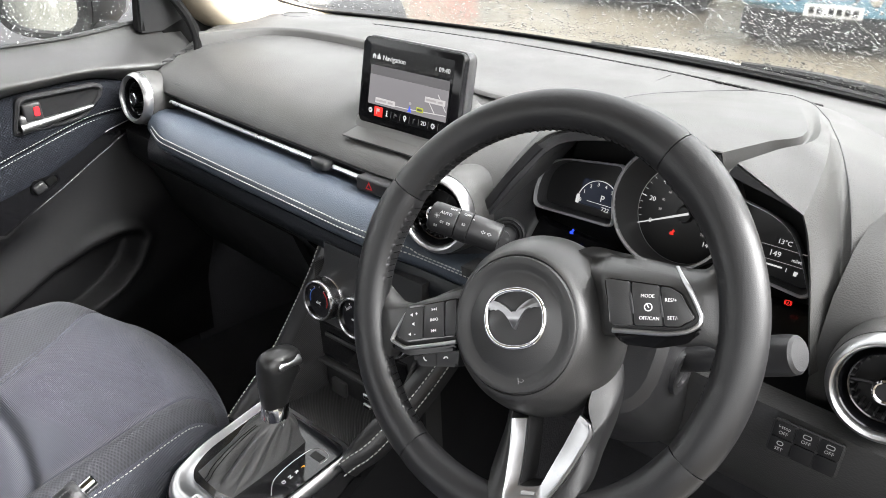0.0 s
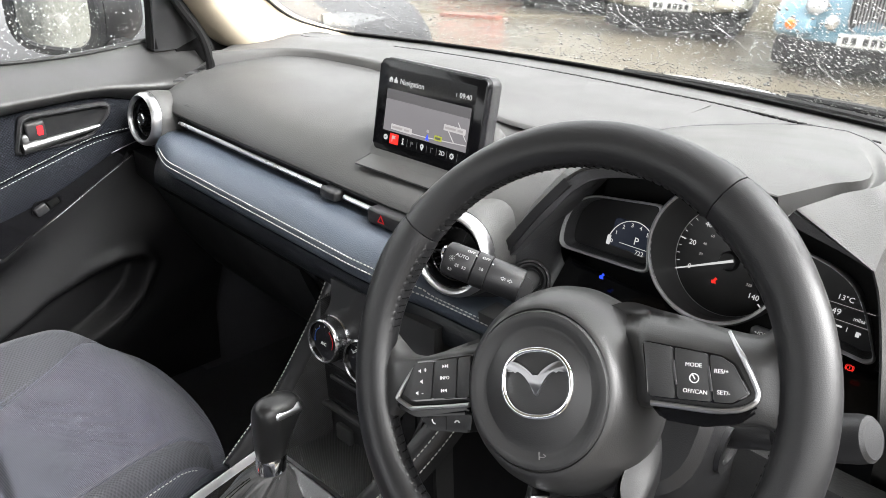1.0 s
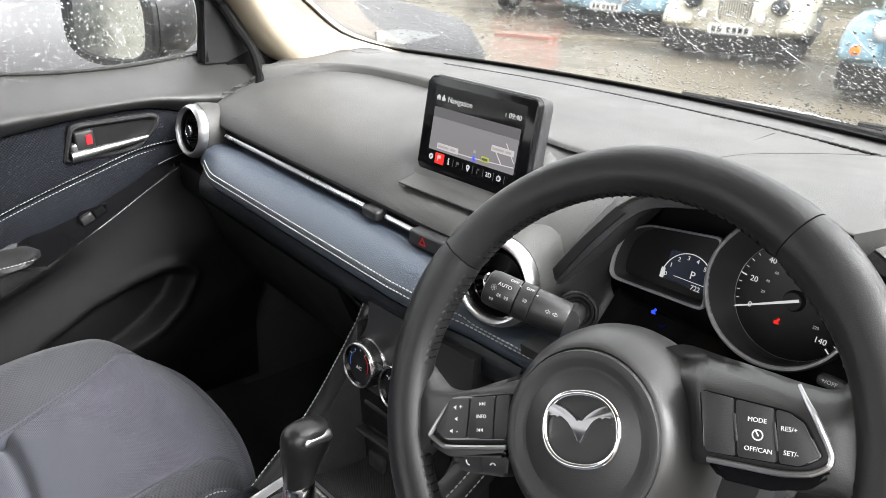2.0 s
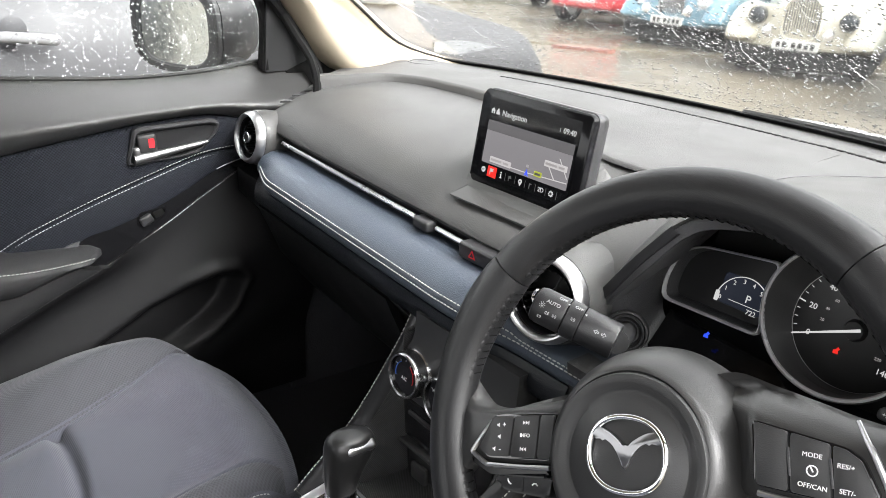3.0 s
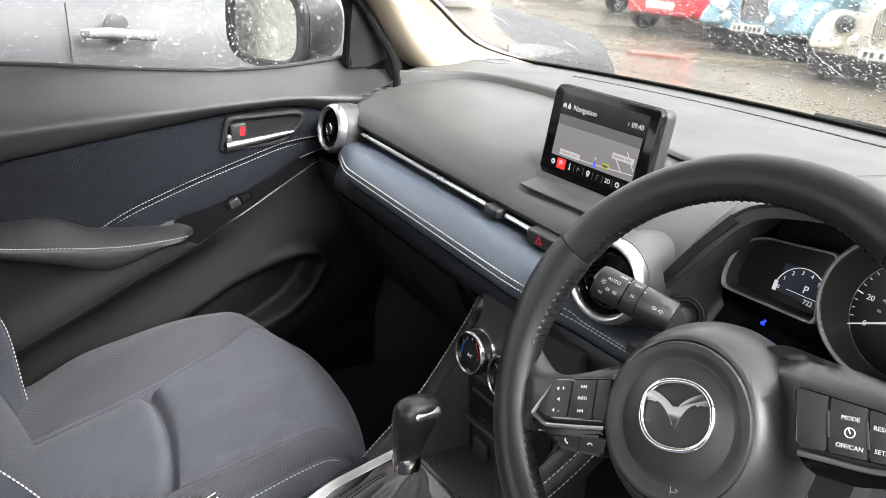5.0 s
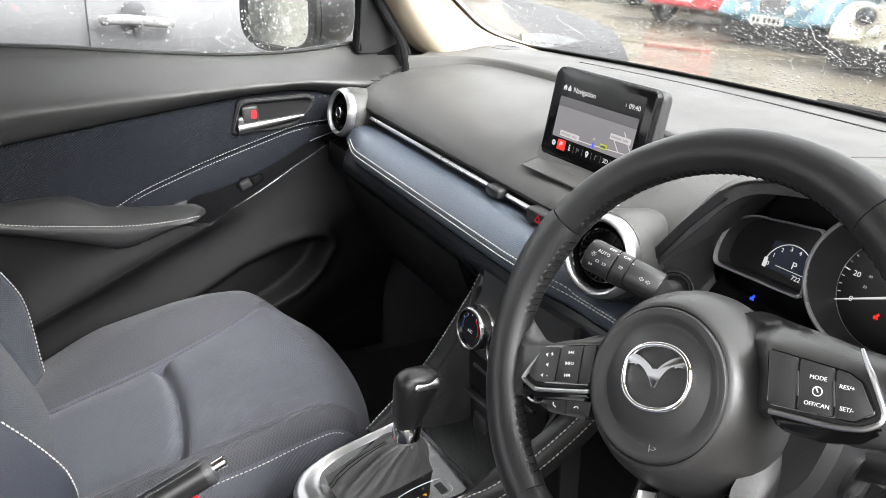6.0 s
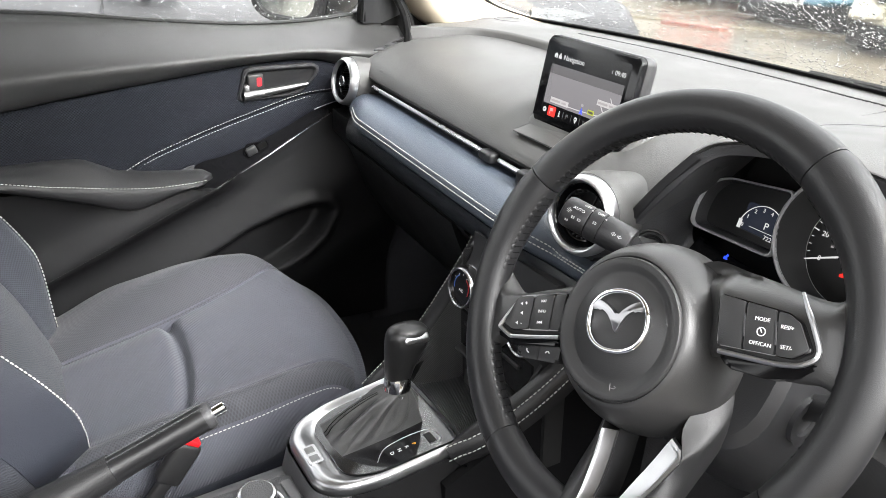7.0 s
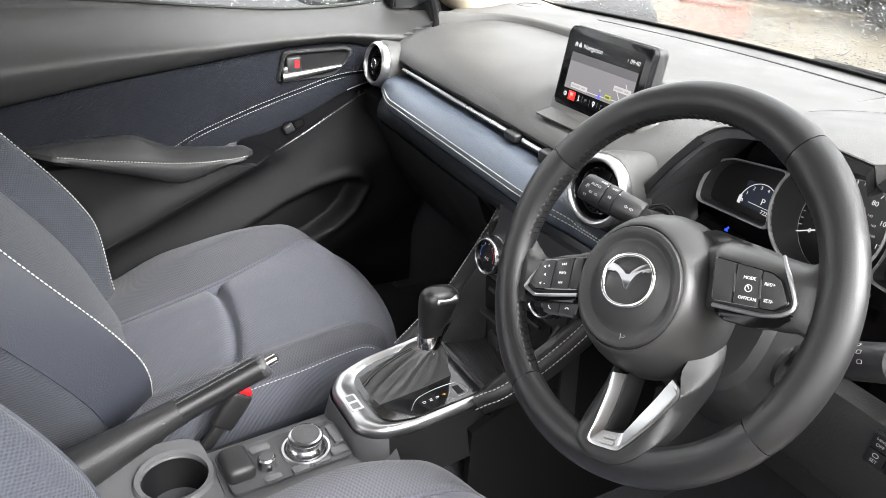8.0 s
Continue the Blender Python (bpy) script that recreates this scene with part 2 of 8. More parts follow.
def soft_poly(pts, r, n=4):
    """A polygon with rounded corners."""
    out, k = [], len(pts)
    for i in range(k):
        p, a, b = Vector(pts[i]), Vector(pts[i - 1]), Vector(pts[(i + 1) % k])
        p, a, b = p.to_2d(), a.to_2d(), b.to_2d()
        d1, d2 = (a - p), (b - p)
        c = min(r, d1.length * 0.45, d2.length * 0.45)
        s, e = p + d1.normalized() * c, p + d2.normalized() * c
        for q in range(n + 1):
            t = q / n
            out.append(tuple((1 - t) ** 2 * s + 2 * t * (1 - t) * p + t * t * e))
    return out


def rim_plate(outer, inner, thick, bevel=0.0):
    """A flat frame between two outlines of equal count, from z = 0 to thick."""
    bm = bmesh.new()
    n = len(outer)
    b = bevel
    cx, cy = sum(p[0] for p in inner) / n, sum(p[1] for p in inner) / n
    def toward(p, q, d):
        v = Vector((q[0] - p[0], q[1] - p[1]))
        v = v.normalized() * min(d, v.length * 0.4) if v.length else v
        return (p[0] + v.x, p[1] + v.y)
    rows = []
    for (ox, oy), (ix, iy) in zip(outer, inner):
        o2, i2 = toward((ox, oy), (ix, iy), b), toward((ix, iy), (ox, oy), b)
        rows.append([(ox, oy, 0), (ox, oy, thick - b), (*o2, thick), (*i2, thick), (ix, iy, thick - b), (ix, iy, 0)])
    return loft(rows, around=True)


def stitches(pts, step=0.0065, length=0.0045, r=0.0007):
    """A row of sewn threads along points, as one mesh."""
    pts = [Vector(p) for p in pts]
    verts, faces = [], []
    acc = 0.0
    for a, b in zip(pts, pts[1:]):
        seg = (b - a)
        ln = seg.length
        if ln < 1e-6:
            continue
        d = seg / ln
        up = d.orthogonal().normalized()
        sd = d.cross(up)
        t = -acc % step if acc else 0.0
        while t < ln:
            c = a + d * t
            base = len(verts)
            for o, s in ((-0.5, 0.5), (-0.25, 1.0), (0.25, 1.0), (0.5, 0.5)):
                for q in range(5):
                    an = 2 * math.pi * q / 5
                    verts.append(c + d * (o * length) + r * s * (math.cos(an) * up + math.sin(an) * sd))
            for k in range(3):
                for q in range(5):
                    i, j = base + k * 5 + q, base + k * 5 + (q + 1) % 5
                    faces.append((i, j, j + 5, i + 5))
            faces.append(tuple(base + q for q in range(4, -1, -1)))
            faces.append(tuple(base + 15 + q for q in range(5)))
            t += step
        acc += ln
    me = bpy.data.meshes.new("stitching")
    me.from_pydata(verts, [], faces)
    return me


def lettering(name, body, size, m, material, parent=None, align="CENTER", depth=0.0002):
    cu = bpy.data.curves.new(name, "FONT")
    cu.body, cu.size, cu.align_x, cu.align_y, cu.extrude, cu.resolution_u = body, size, align, "CENTER", depth, 3
    tmp = bpy.data.objects.new(name, cu)
    me = bpy.data.meshes.new_from_object(tmp)
    bpy.data.objects.remove(tmp)
    me.materials.clear()
    return part(name, me, material, parent, m=m)


def frame_at(o, x, y):
    """A matrix whose local x and y run along the two given directions."""
    x, y = Vector(x).normalized(), Vector(y)
    z = x.cross(y).normalized()
    y = z.cross(x)
    m = Matrix((x, y, z)).transposed().to_4x4()
    m.translation = o
    return m


def along(pts):
    """A smooth function through (x, y) pairs, level beyond its ends."""
    def f(x):
        if x <= pts[0][0]:
            return pts[0][1]
        for i in range(len(pts) - 1):
            (x0, y0), (x1, y1) = pts[i], pts[i + 1]
            if x <= x1:
                xa, ya = pts[max(0, i - 1)]
                xb, yb = pts[min(len(pts) - 1, i + 2)]
                d, t = x1 - x0, (x - x0) / (x1 - x0)
                m0, m1 = (y1 - ya) / (x1 - xa) * d, (yb - y0) / (xb - x0) * d
                return (2 * t ** 3 - 3 * t * t + 1) * y0 + (t ** 3 - 2 * t * t + t) * m0 + (3 * t * t - 2 * t ** 3) * y1 + (t ** 3 - t * t) * m1
        return pts[-1][1]
    return f


def ease(a, b, x):
    t = max(0.0, min(1.0, (x - a) / (b - a)))
    return t * t * (3 - 2 * t)


# ---- the car's shell (the setting) ----
def yw(x):
    """Where the windscreen meets the dashboard."""
    return 0.69 - 0.30 * x * x


def screen_pt(x, v, out=0.0):
    """A point of the windscreen: v from its foot to the roof."""
    foot = Vector((x, yw(x) + 0.03, 1.0))
    top = Vector((x * 0.86, 0.03 - 0.25 * x * x, 1.385 - 0.06 * x * x))
    p = foot.lerp(top, v) + Vector((0, 0.02, 0.03)) * math.sin(math.pi * v)
    return p + Vector((0, 0.5, 0.85)) * out


def glass_mat(name, tint=(1, 1, 1), rough=0.0):
    m = bpy.data.materials.new(name)
    m.use_nodes = True
    b = m.node_tree.nodes["Principled BSDF"]
    b.inputs["Base Color"].default_value = (*tint, 1)
    b.inputs["Transmission Weight"].default_value = 1.0
    b.inputs["Roughness"].default_value = rough
    b.inputs["IOR"].default_value = 1.45
    return m


M_GLASS = glass_mat("window_glass", (0.97, 0.985, 0.98))
M_WETGLASS = glass_mat("wet_windscreen_glass", (0.97, 0.985, 0.98), 0.022)
M_DROP = glass_mat("rain_water")
M_DROP.node_tree.nodes["Principled BSDF"].inputs["IOR"].default_value = 1.33

floor = part("floor", box(1.5, 3.0, 0.04, m=pose(0, -0.6, 0.28)), M_CARPET)
tagged(floor, "black carpeted car floor in deep shade", "floor", kind="structure")
firewall = part("wall_front", slab(lambda u, v: (-0.76 + 1.52 * u, 0.62 + 0.16 * v, 0.26 + 0.70 * v), 4, 6, (0, 0.03, 0)), M_CARPET)
tagged(firewall, "black carpeted bulkhead under the dashboard", "bulkhead", kind="structure")
tunnel = part("tunnel", loft([[Vector((x, y, z)) for x, z in ((-0.12, 0.28), (-0.10, 0.45), (-0.06, 0.50), (0.08, 0.50), (0.12, 0.45), (0.14, 0.28))] for y in (-0.9, 0.66)]), M_CARPET)
tagged(tunnel, "black carpeted tunnel between the seats", "tunnel", kind="structure")
roof = part("ceiling", slab(lambda u, v: (-0.62 + 1.24 * u, 0.06 - 2.0 * v, 1.40 + 0.05 * math.sin(math.pi * u) + 0.03 * math.sin(math.pi * v)), 12, 10, (0, 0, 0.03)), M_BEIGE)
tagged(roof, "beige cloth headlining under the roof", "headlining", kind="structure")
rear = part("wall_rear", slab(lambda u, v: (-0.70 + 1.4 * u, -2.05 + 0.12 * v, 0.28 + 0.72 * v), 2, 3, (0, -0.05, 0)), M_DARK)
tagged(rear, "dark panel closing the back of the cabin", "panel", kind="structure")
for sx, nm in ((-1, "wall_left"), (1, "wall_right")):
    side = part(nm, slab(lambda u, v: (sx * (0.74 - 0.03 * v), -2.05 + 1.35 * u, 0.26 + 0.76 * v), 4, 4, (sx * 0.10, 0, 0)), M_DARK)
    tagged(side, "dark side panel behind the front door", "panel", kind="structure")
sill_l = part("sill", box(0.10, 1.3, 0.16, 0.02, m=pose(-0.80, -0.1, 0.30)), M_WPAINT)
tagged(sill_l, "white painted door sill", "sill", kind="structure")
sill_r = part("sill", box(0.10, 1.3, 0.16, 0.02, m=pose(0.80, -0.1, 0.30)), M_WPAINT)
tagged(sill_r, "white painted door sill", "sill", kind="structure")

for sx in (-1, 1):
    kick = part("wall_kick", slab(lambda u, v: (sx * (0.70 - 0.02 * u), 0.30 + 0.50 * u, 0.26 + 0.70 * v), 4, 4, (sx * 0.05, 0, 0)), M_CARPET)
    tagged(kick, "black trim beside the footwell", "kick panel", kind="structure")

# A-pillars with their beige trim, flaring along the foot of the windscreen between them
def glass_edge(v):
    """Half the width of the glass that the pillar trim leaves free."""
    return max(0.565, 0.692 - 0.17 * math.exp(-max(0.0, v) / 0.026) - 0.02 * v)


for sx in (-1, 1):
    loops = []
    for i in range(25):
        v = (i / 24) ** 1.7
        f = screen_pt(sx * glass_edge(v), v, -0.006)
        mid_y = screen_pt(sx * 0.655, v).y
        wid = 0.09 + 0.105 * (1 - ease(0, 0.5, v))
        spread = math.exp(-v / 0.026)
        i1 = Vector((sx * (glass_edge(v) - 0.008 - 0.055 * v), f.y - 0.022 - 0.012 * (1 - v), f.z - 0.010))
        i2 = Vector((sx * (0.640 - 0.075 * v), mid_y - wid * 0.72, f.z - 0.018 - 0.010 * spread))
        b = Vector((sx * (0.668 - 0.08 * v), mid_y - wid, f.z - 0.012 * (1 - v)))
        o1 = Vector((sx * (0.72 - 0.07 * v), mid_y - wid, f.z + 0.0))
        o2 = Vector((sx * (0.735 - 0.07 * v), mid_y, f.z + 0.02))
        loops.append(ring_curve([f, i1, i2, b, o1, o2], 32))
    pil = part("trim", loft(loops), M_BEIGE)
    tagged(pil, "cream cloth-covered windscreen pillar trim", "pillar trim", kind="structure")

win = part("window_1", slab(lambda u, v: screen_pt(-0.70 + 1.40 * u, v), 28, 14, (0, 0.0025, 0.004)), M_WETGLASS)
win.visible_shadow = False
tagged(win, "rain-spattered laminated windscreen", "windscreen", kind="structure")
frit = part("trim", slab(lambda u, v: screen_pt(-0.70 + 1.40 * u, -0.02 + 0.040 * v, -0.004), 28, 2, (0, -0.001, -0.002)), M_BLACK)
tagged(frit, "black band along the foot of the windscreen", "windscreen band", kind="structure")
for sx in (-1, 1):
    fr = part("trim", slab(lambda u, v: screen_pt(sx * (glass_edge(v ** 2) - 0.006 + (0.71 - glass_edge(v ** 2)) * u), v ** 2, -0.003), 3, 40, (0, -0.001, -0.002)), M_BLACK)
    tagged(fr, "black band along the side of the windscreen", "windscreen band", kind="structure")

side_glass = part("window_2", slab(lambda u, v: (-0.715 + 0.13 * v, -0.85 + 1.12 * u, 0.975 + 0.42 * v), 8, 8, (-0.004, 0, -0.001)), M_GLASS)
side_glass.visible_shadow = False
tagged(side_glass, "rain-spattered front passenger window", "window", kind="structure")

# outside: bonnet, cowl and wiper
# the driver's door stands ajar beside the camera
od = thing("open_door", pose(0.80, 0.42, 0.35, 0, 0, 62), "white driver's door standing open, dark inner trim", "car door")
for nm, mt, a in (("inner_trim", M_DARK, -0.03), ("outer_skin", M_WPAINT, 0.05)):
    part(nm, slab(lambda u, v: (a + 0.02 * math.sin(math.pi * v), -1.05 * u, 0.62 * v), 6, 6, (0.03, 0, 0)), mt, od, m=pose(0.80, 0.42, 0.35, 0, 0, 62))

bonnet = part("bonnet", slab(lambda u, v: ((-0.74 + 1.48 * u) * (1 - 0.10 * v * v), yw((-0.74 + 1.48 * u)) + 0.20 + 0.75 * v, 0.962 - 0.07 * v - 0.16 * v * v - 0.10 * abs(2 * u - 1) ** 3 + 0.012 * math.sin(3 * math.pi * u) ** 2), 32, 14, (0, 0, -0.02)), M_WPAINT)
tagged(bonnet, "glossy white car bonnet wet with rain", "bonnet", kind="structure")
cowl = part("cowl", slab(lambda u, v: (-0.72 + 1.44 * u, yw(-0.72 + 1.44 * u) + 0.035 + 0.165 * v, 0.985 + 0.004 * math.sin(9 * v) - 0.02 * v), 28, 8, (0, 0, -0.02)), M_BLACK)
tagged(cowl, "black plastic scuttle below the windscreen", "scuttle panel", kind="structure")
wp = thing("wiper", pose(0.3, 0.75, 1.0), "black windscreen wiper resting on the wet glass", "wiper")
part("blade", tube([screen_pt(0.52 - 0.55 * k / 20, -0.012 + 0.012 * math.sin(k / 20 * 3), 0.010) for k in range(21)], 0.0045, 6), M_RUBBER, wp)
part("arm", tube([screen_pt(0.60 - 0.36 * k / 12, -0.05 + 0.045 * k / 12, 0.016 + 0.012 * math.sin(k / 12 * 3.1)) for k in range(13)], lambda t: 0.009 - 0.003 * t, 8), M_BLACK, wp)


# ---- dashboard ----
def ys(x):
    """Front line of the passenger dashboard, where the bright strip runs."""
    return 0.160 - 0.062 * min(x, 0.0)


def drop(x):
    """How far the ends of the dashboard round down."""
    return 0.035 * ease(0.56, 0.66, abs(x))


dash = thing("dashboard", pose(0, 0.4, 0.5), "dark grey grained dashboard with a navy leather band and white stitching", "dashboard")


def upper(x):
    y, d = ys(x), drop(x)
    pr = [(y + 0.035, 0.899), (y + 0.006, 0.912), (y + 0.003, 0.917), (y + 0.006, 0.925), (y + 0.020, 0.943), (y + 0.055, 0.962), (y + 0.11, 0.977),
          (y + 0.17, 0.986), (0.395, 0.989), (0.405, 0.9895), (0.42, 0.990), (yw(x) - 0.10, 0.994), (yw(x) - 0.055, 1.000), (yw(x) - 0.045, 1.000), (yw(x) + 0.045, 0.997), (yw(x) + 0.045, 0.94), (y + 0.10, 0.90)]
    lift = 0.0122 * ease(-0.22, 0.06, x)
    return [Vector((x, a, z - d * (1 if k else 0.3) * (1 - ease(0.26, 0.40, a)) + (lift * ease(0.20, 0.33, a) if 5 < k < 12 else 0.0) - (0.008 * ease(-0.125, -0.095, x) * (1 - ease(0.075, 0.105, x)) if 3 < k < 7 else 0.0))) for k, (a, z) in enumerate(pr)]


xs = [-0.655, -0.648, -0.635] + [-0.62 + 0.805 * i / 40 for i in range(41)]
part("upper_pad", loft([upper(x) for x in xs]), M_DASH, dash, "grey grained soft upper pad", sharp=50)


CREST = [(-0.566, 0.287, 0.970, 0.995), (-0.547, 0.325, 0.979, 0.998), (-0.522, 0.378, 0.986, 1.000), (-0.499, 0.406, 0.988, 1.001), (-0.460, 0.426, 0.989, 1.002), (-0.416, 0.434, 0.989, 1.0025), (-0.314, 0.438, 0.990, 1.003), (-0.150, 0.415, 0.9930, 1.0035), (-0.060, 0.360, 0.9960, 1.0025), (0.030, 0.322, 0.9998, 1.0014), (0.105, 0.316, 0.9998, 1.0012), (0.190, 0.314, 0.9985, 1.0008), (0.245, 0.312, 0.9900, 0.9950)]


def tier_rows():
    """The raised rear tier: a curved riser, a rounded lip and the flat top out to the door and the windscreen."""
    low = curve([(a, b, c) for a, b, c, d in CREST], 72)
    high = curve([(a, b, d) for a, b, c, d in CREST], 72)
    rows = [[], [], [], [], [], []]
    for i in range(73):
        p, q = low[i], high[i]
        d = high[min(i + 1, 72)] - high[max(i - 1, 0)]
        out = Vector((-d.y, d.x, 0)).normalized()
        t = i / 72
        far = Vector((q.x, yw(q.x) - 0.048, 1.0042 + 0.0010 * ease(0.10, 0.17, q.x)))
        side = q + out * 0.018 + Vector((0, 0, 0.0015))
        end = side.lerp(far, ease(0.0, 0.30, t))
        end.x = max(-0.69, end.x - 0.09 * math.sin(math.pi * ease(0.02, 0.45, t)))
        for r, v in zip(rows, (p - Vector((0, 0, 0.003)) - out * 0.001, p.lerp(q, 0.75) + out * 0.0015, q + out * 0.0045 + Vector((0, 0, 0.0004)), q + out * 0.012 + Vector((0, 0, 0.0012)), (q + out * 0.012).lerp(end, 0.5) + Vector((0, 0, 0.0012)), end)):
            r.append(v)
    return rows


def mid(x):
    pr = [(0.36, 0.90), (0.345, 0.93), (0.345, 0.98), (0.360, 0.995), (0.395, 1.0), (0.405, 1.003), (yw(x) - 0.10, 1.004), (yw(x) - 0.055, 1.004), (yw(x) - 0.045, 1.0), (yw(x) + 0.045, 0.997), (yw(x) + 0.045, 0.9)]
    return [Vector((x, a, z)) for a, z in pr]


part("rear_tier", loft(tier_rows(), closed=False), M_DASH, dash, "raised grey rear tier of the dashboard", sharp=50)
part("end_seal", tube(curve([(-0.655, 0.280, 1.085), (-0.622, 0.286, 1.052), (-0.604, 0.290, 1.036), (-0.587, 0.292, 1.020), (-0.575, 0.293, 1.000), (-0.567, 0.292, 0.978), (-0.564, 0.288, 0.962)], 36), 0.0075, 8), M_SEAL, dash, "black rubber seal between dashboard and door")
part("upper_pad", loft([mid(0.185 + 0.36 * i / 16) for i in range(17)]), M_DASH, dash, sharp=50)


def right(x):
    d = drop(x)
    pr = [(0.21, 0.80), (0.165, 0.85), (0.158, 0.90), (0.168, 0.945), (0.205, 0.975), (0.27, 0.992), (0.35, 1.0), (yw(x) - 0.10, 1.004), (yw(x) - 0.055, 1.004), (yw(x) - 0.045, 1.0), (yw(x) + 0.045, 0.997), (yw(x) + 0.045, 0.8)]
    return [Vector((x, a, z - d)) for a, z in pr]


part("upper_pad", loft([right(0.535 + 0.12 * i / 10) for i in range(11)]), M_DASH, dash, sharp=50)


BAND = [(0.03, 0.886), (-0.004, 0.8935), (-0.026, 0.8915), (-0.044, 0.883), (-0.0565, 0.8695), (-0.0600, 0.8635), (-0.0595, 0.8615), (-0.0610, 0.8585), (-0.0595, 0.8530), (-0.052, 0.846), (-0.02, 0.838), (0.04, 0.84)]


def band_pt(x, k):
    """Point k of the leather band's section at x: it thins towards the door and dips under the centre vent."""
    a, z = BAND[k]
    e, r = ease(-0.57, -0.43, x), ease(0.055, 0.115, x)
    z = 0.866 + (z - 0.866) * (0.75 + 0.25 * e)
    z = min(z, 0.8935 - 0.028 * r) - 0.008 * r
    return Vector((x, ys(x) + 0.02 + (a - 0.02) * (0.60 + 0.40 * e) * (1 - 0.22 * r), z))


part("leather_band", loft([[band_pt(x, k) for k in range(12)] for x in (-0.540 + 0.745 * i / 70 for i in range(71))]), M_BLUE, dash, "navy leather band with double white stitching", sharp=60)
for k, o in ((4, 0.0), (5, 0.0)):
    st = part("stitching", stitches([band_pt(x, k) + Vector((0, -0.0004, 0.0002)) for x in (-0.515 + 0.715 * i / 80 for i in range(81))], 0.0058, 0.0042, 0.0008), M_STITCH, dash)
    tagged(st, kind="stuff")
# recess behind the bright strip
part("groove", slab(lambda u, v: (-0.53 + 0.69 * u, ys(-0.53 + 0.69 * u) + 0.022, 0.886 + 0.03 * v), 30, 2, (0, 0.004, 0)), M_BLACK, dash)
part("bright_strip", tube([(x, ys(x) + 0.002, 0.9045) for x in (-0.512 + 0.385 * i / 30 for i in range(31))], 0.0032, 8, flat=0.8), M_SATIN, dash, "chrome strip")
part("bright_strip", tube([(x, ys(x) + 0.002, 0.9045) for x in (-0.082 + 0.062 * i / 8 for i in range(9))], 0.0032, 8, flat=0.8), M_SATIN, dash, "chrome strip")
for oz in (0.8965, 0.9105):
    part("vent_blade", slab(lambda u, v: (-0.48 + 0.50 * u, ys(-0.48 + 0.50 * u) + 0.006 + 0.014 * v, oz), 24, 1, (0, 0, 0.0012)), M_DARK, dash)
part("vent_slider", box(0.032, 0.018, 0.014, 0.004, m=pose(-0.102, ys(-0.102) - 0.001, 0.9045, 0, 0, -4)), M_DARK, dash, "grey sliding vent tab")
hz = part("hazard_button", box(0.076, 0.032, 0.019, 0.0035, m=pose(0.018, ys(0.018) + 0.004, 0.9045, 0, 0, 0)), M_DARK, dash, "black hazard light button with a red triangle")
mt = frame_at((0.004, ys(0.004) - 0.0121, 0.9045), (1, 0, 0), (0, 0, 1))
part("triangle", rim_plate([(-0.006, -0.004), (0.006, -0.004), (0, 0.0062)], [(-0.0036, -0.0026), (0.0036, -0.0026), (0, 0.0034)], 0.0004), M_RED, hz, "red warning triangle", m=mt)
# lower dashboard and glovebox
def lower(x):
    y = ys(x)
    pr = [(y + 0.05, 0.842), (y - 0.035, 0.840), (y - 0.034, 0.80), (y + 0.0, 0.76), (y + 0.03, 0.68), (y + 0.09, 0.60), (y + 0.22, 0.52), (y + 0.40, 0.50), (y + 0.40, 0.84)]
    return [Vector((x, a, z)) for a, z in pr]


part("lower_panel", loft([lower(-0.62 + 0.52 * i / 14) for i in range(15)]), M_DOORSHADE, dash, "black lower panel", sharp=60)
part("band_face", slab(lambda u, v: (lambda x: band_pt(x, 9).lerp(Vector((x, ys(x) - 0.0385, 0.808)), v) + Vector((0, -0.0025 - 0.004 * math.sin(math.pi * v), 0)))(-0.535 + 0.715 * u), 60, 8, (0, 0.008, 0)), M_BLUESHADE, dash, "rolled navy leather face under the stitching, shade in its colour", sharp=60)
part("glovebox_lid", slab(lambda u, v: (-0.53 + 0.40 * u, ys(-0.53 + 0.40 * u) - 0.038 + 0.058 * v + 0.02 * v * v, 0.800 - 0.145 * v), 12, 8, (0, 0.012, 0)), M_DOORSHADE, dash, "black glovebox lid")
# driver's side lower panel
part("knee_panel", slab(lambda u, v: (0.18 + 0.47 * u, 0.115 + 0.03 * v + 0.10 * v * v, 0.868 - 0.20 * v - 0.02 * u), 14, 10, (0, 0.03, 0)), M_KNEE, dash, "dark grey panel below the instruments")
# lower panel blackened to hold the driver's footwell shade
part("knee_panel", slab(lambda u, v: (0.16 + 0.49 * u, 0.235 + 0.20 * v, 0.68 - 0.14 * v), 6, 4, (0, 0.03, 0)), M_DOORSHADE, dash)
part("cheek", slab(lambda u, v: (0.655 + 0.01 * v, 0.14 + 0.50 * u, 0.60 + 0.38 * v), 8, 6, (0.02, 0, 0)), M_DARK, dash, "end cap of the dashboard")
part("cheek", slab(lambda u, v: (-0.655 - 0.01 * v, 0.26 + 0.38 * u, 0.60 + 0.30 * v), 8, 6, (-0.02, 0, 0)), M_DARK, dash, "end cap of the dashboard")
part("end_filler", slab(lambda u, v: (-0.690 + 0.012 * u, 0.300 + 0.16 * u, 0.90 + 0.105 * v), 6, 6, (-0.008, 0, 0)), M_SEAL, dash, "black filler beside the door")
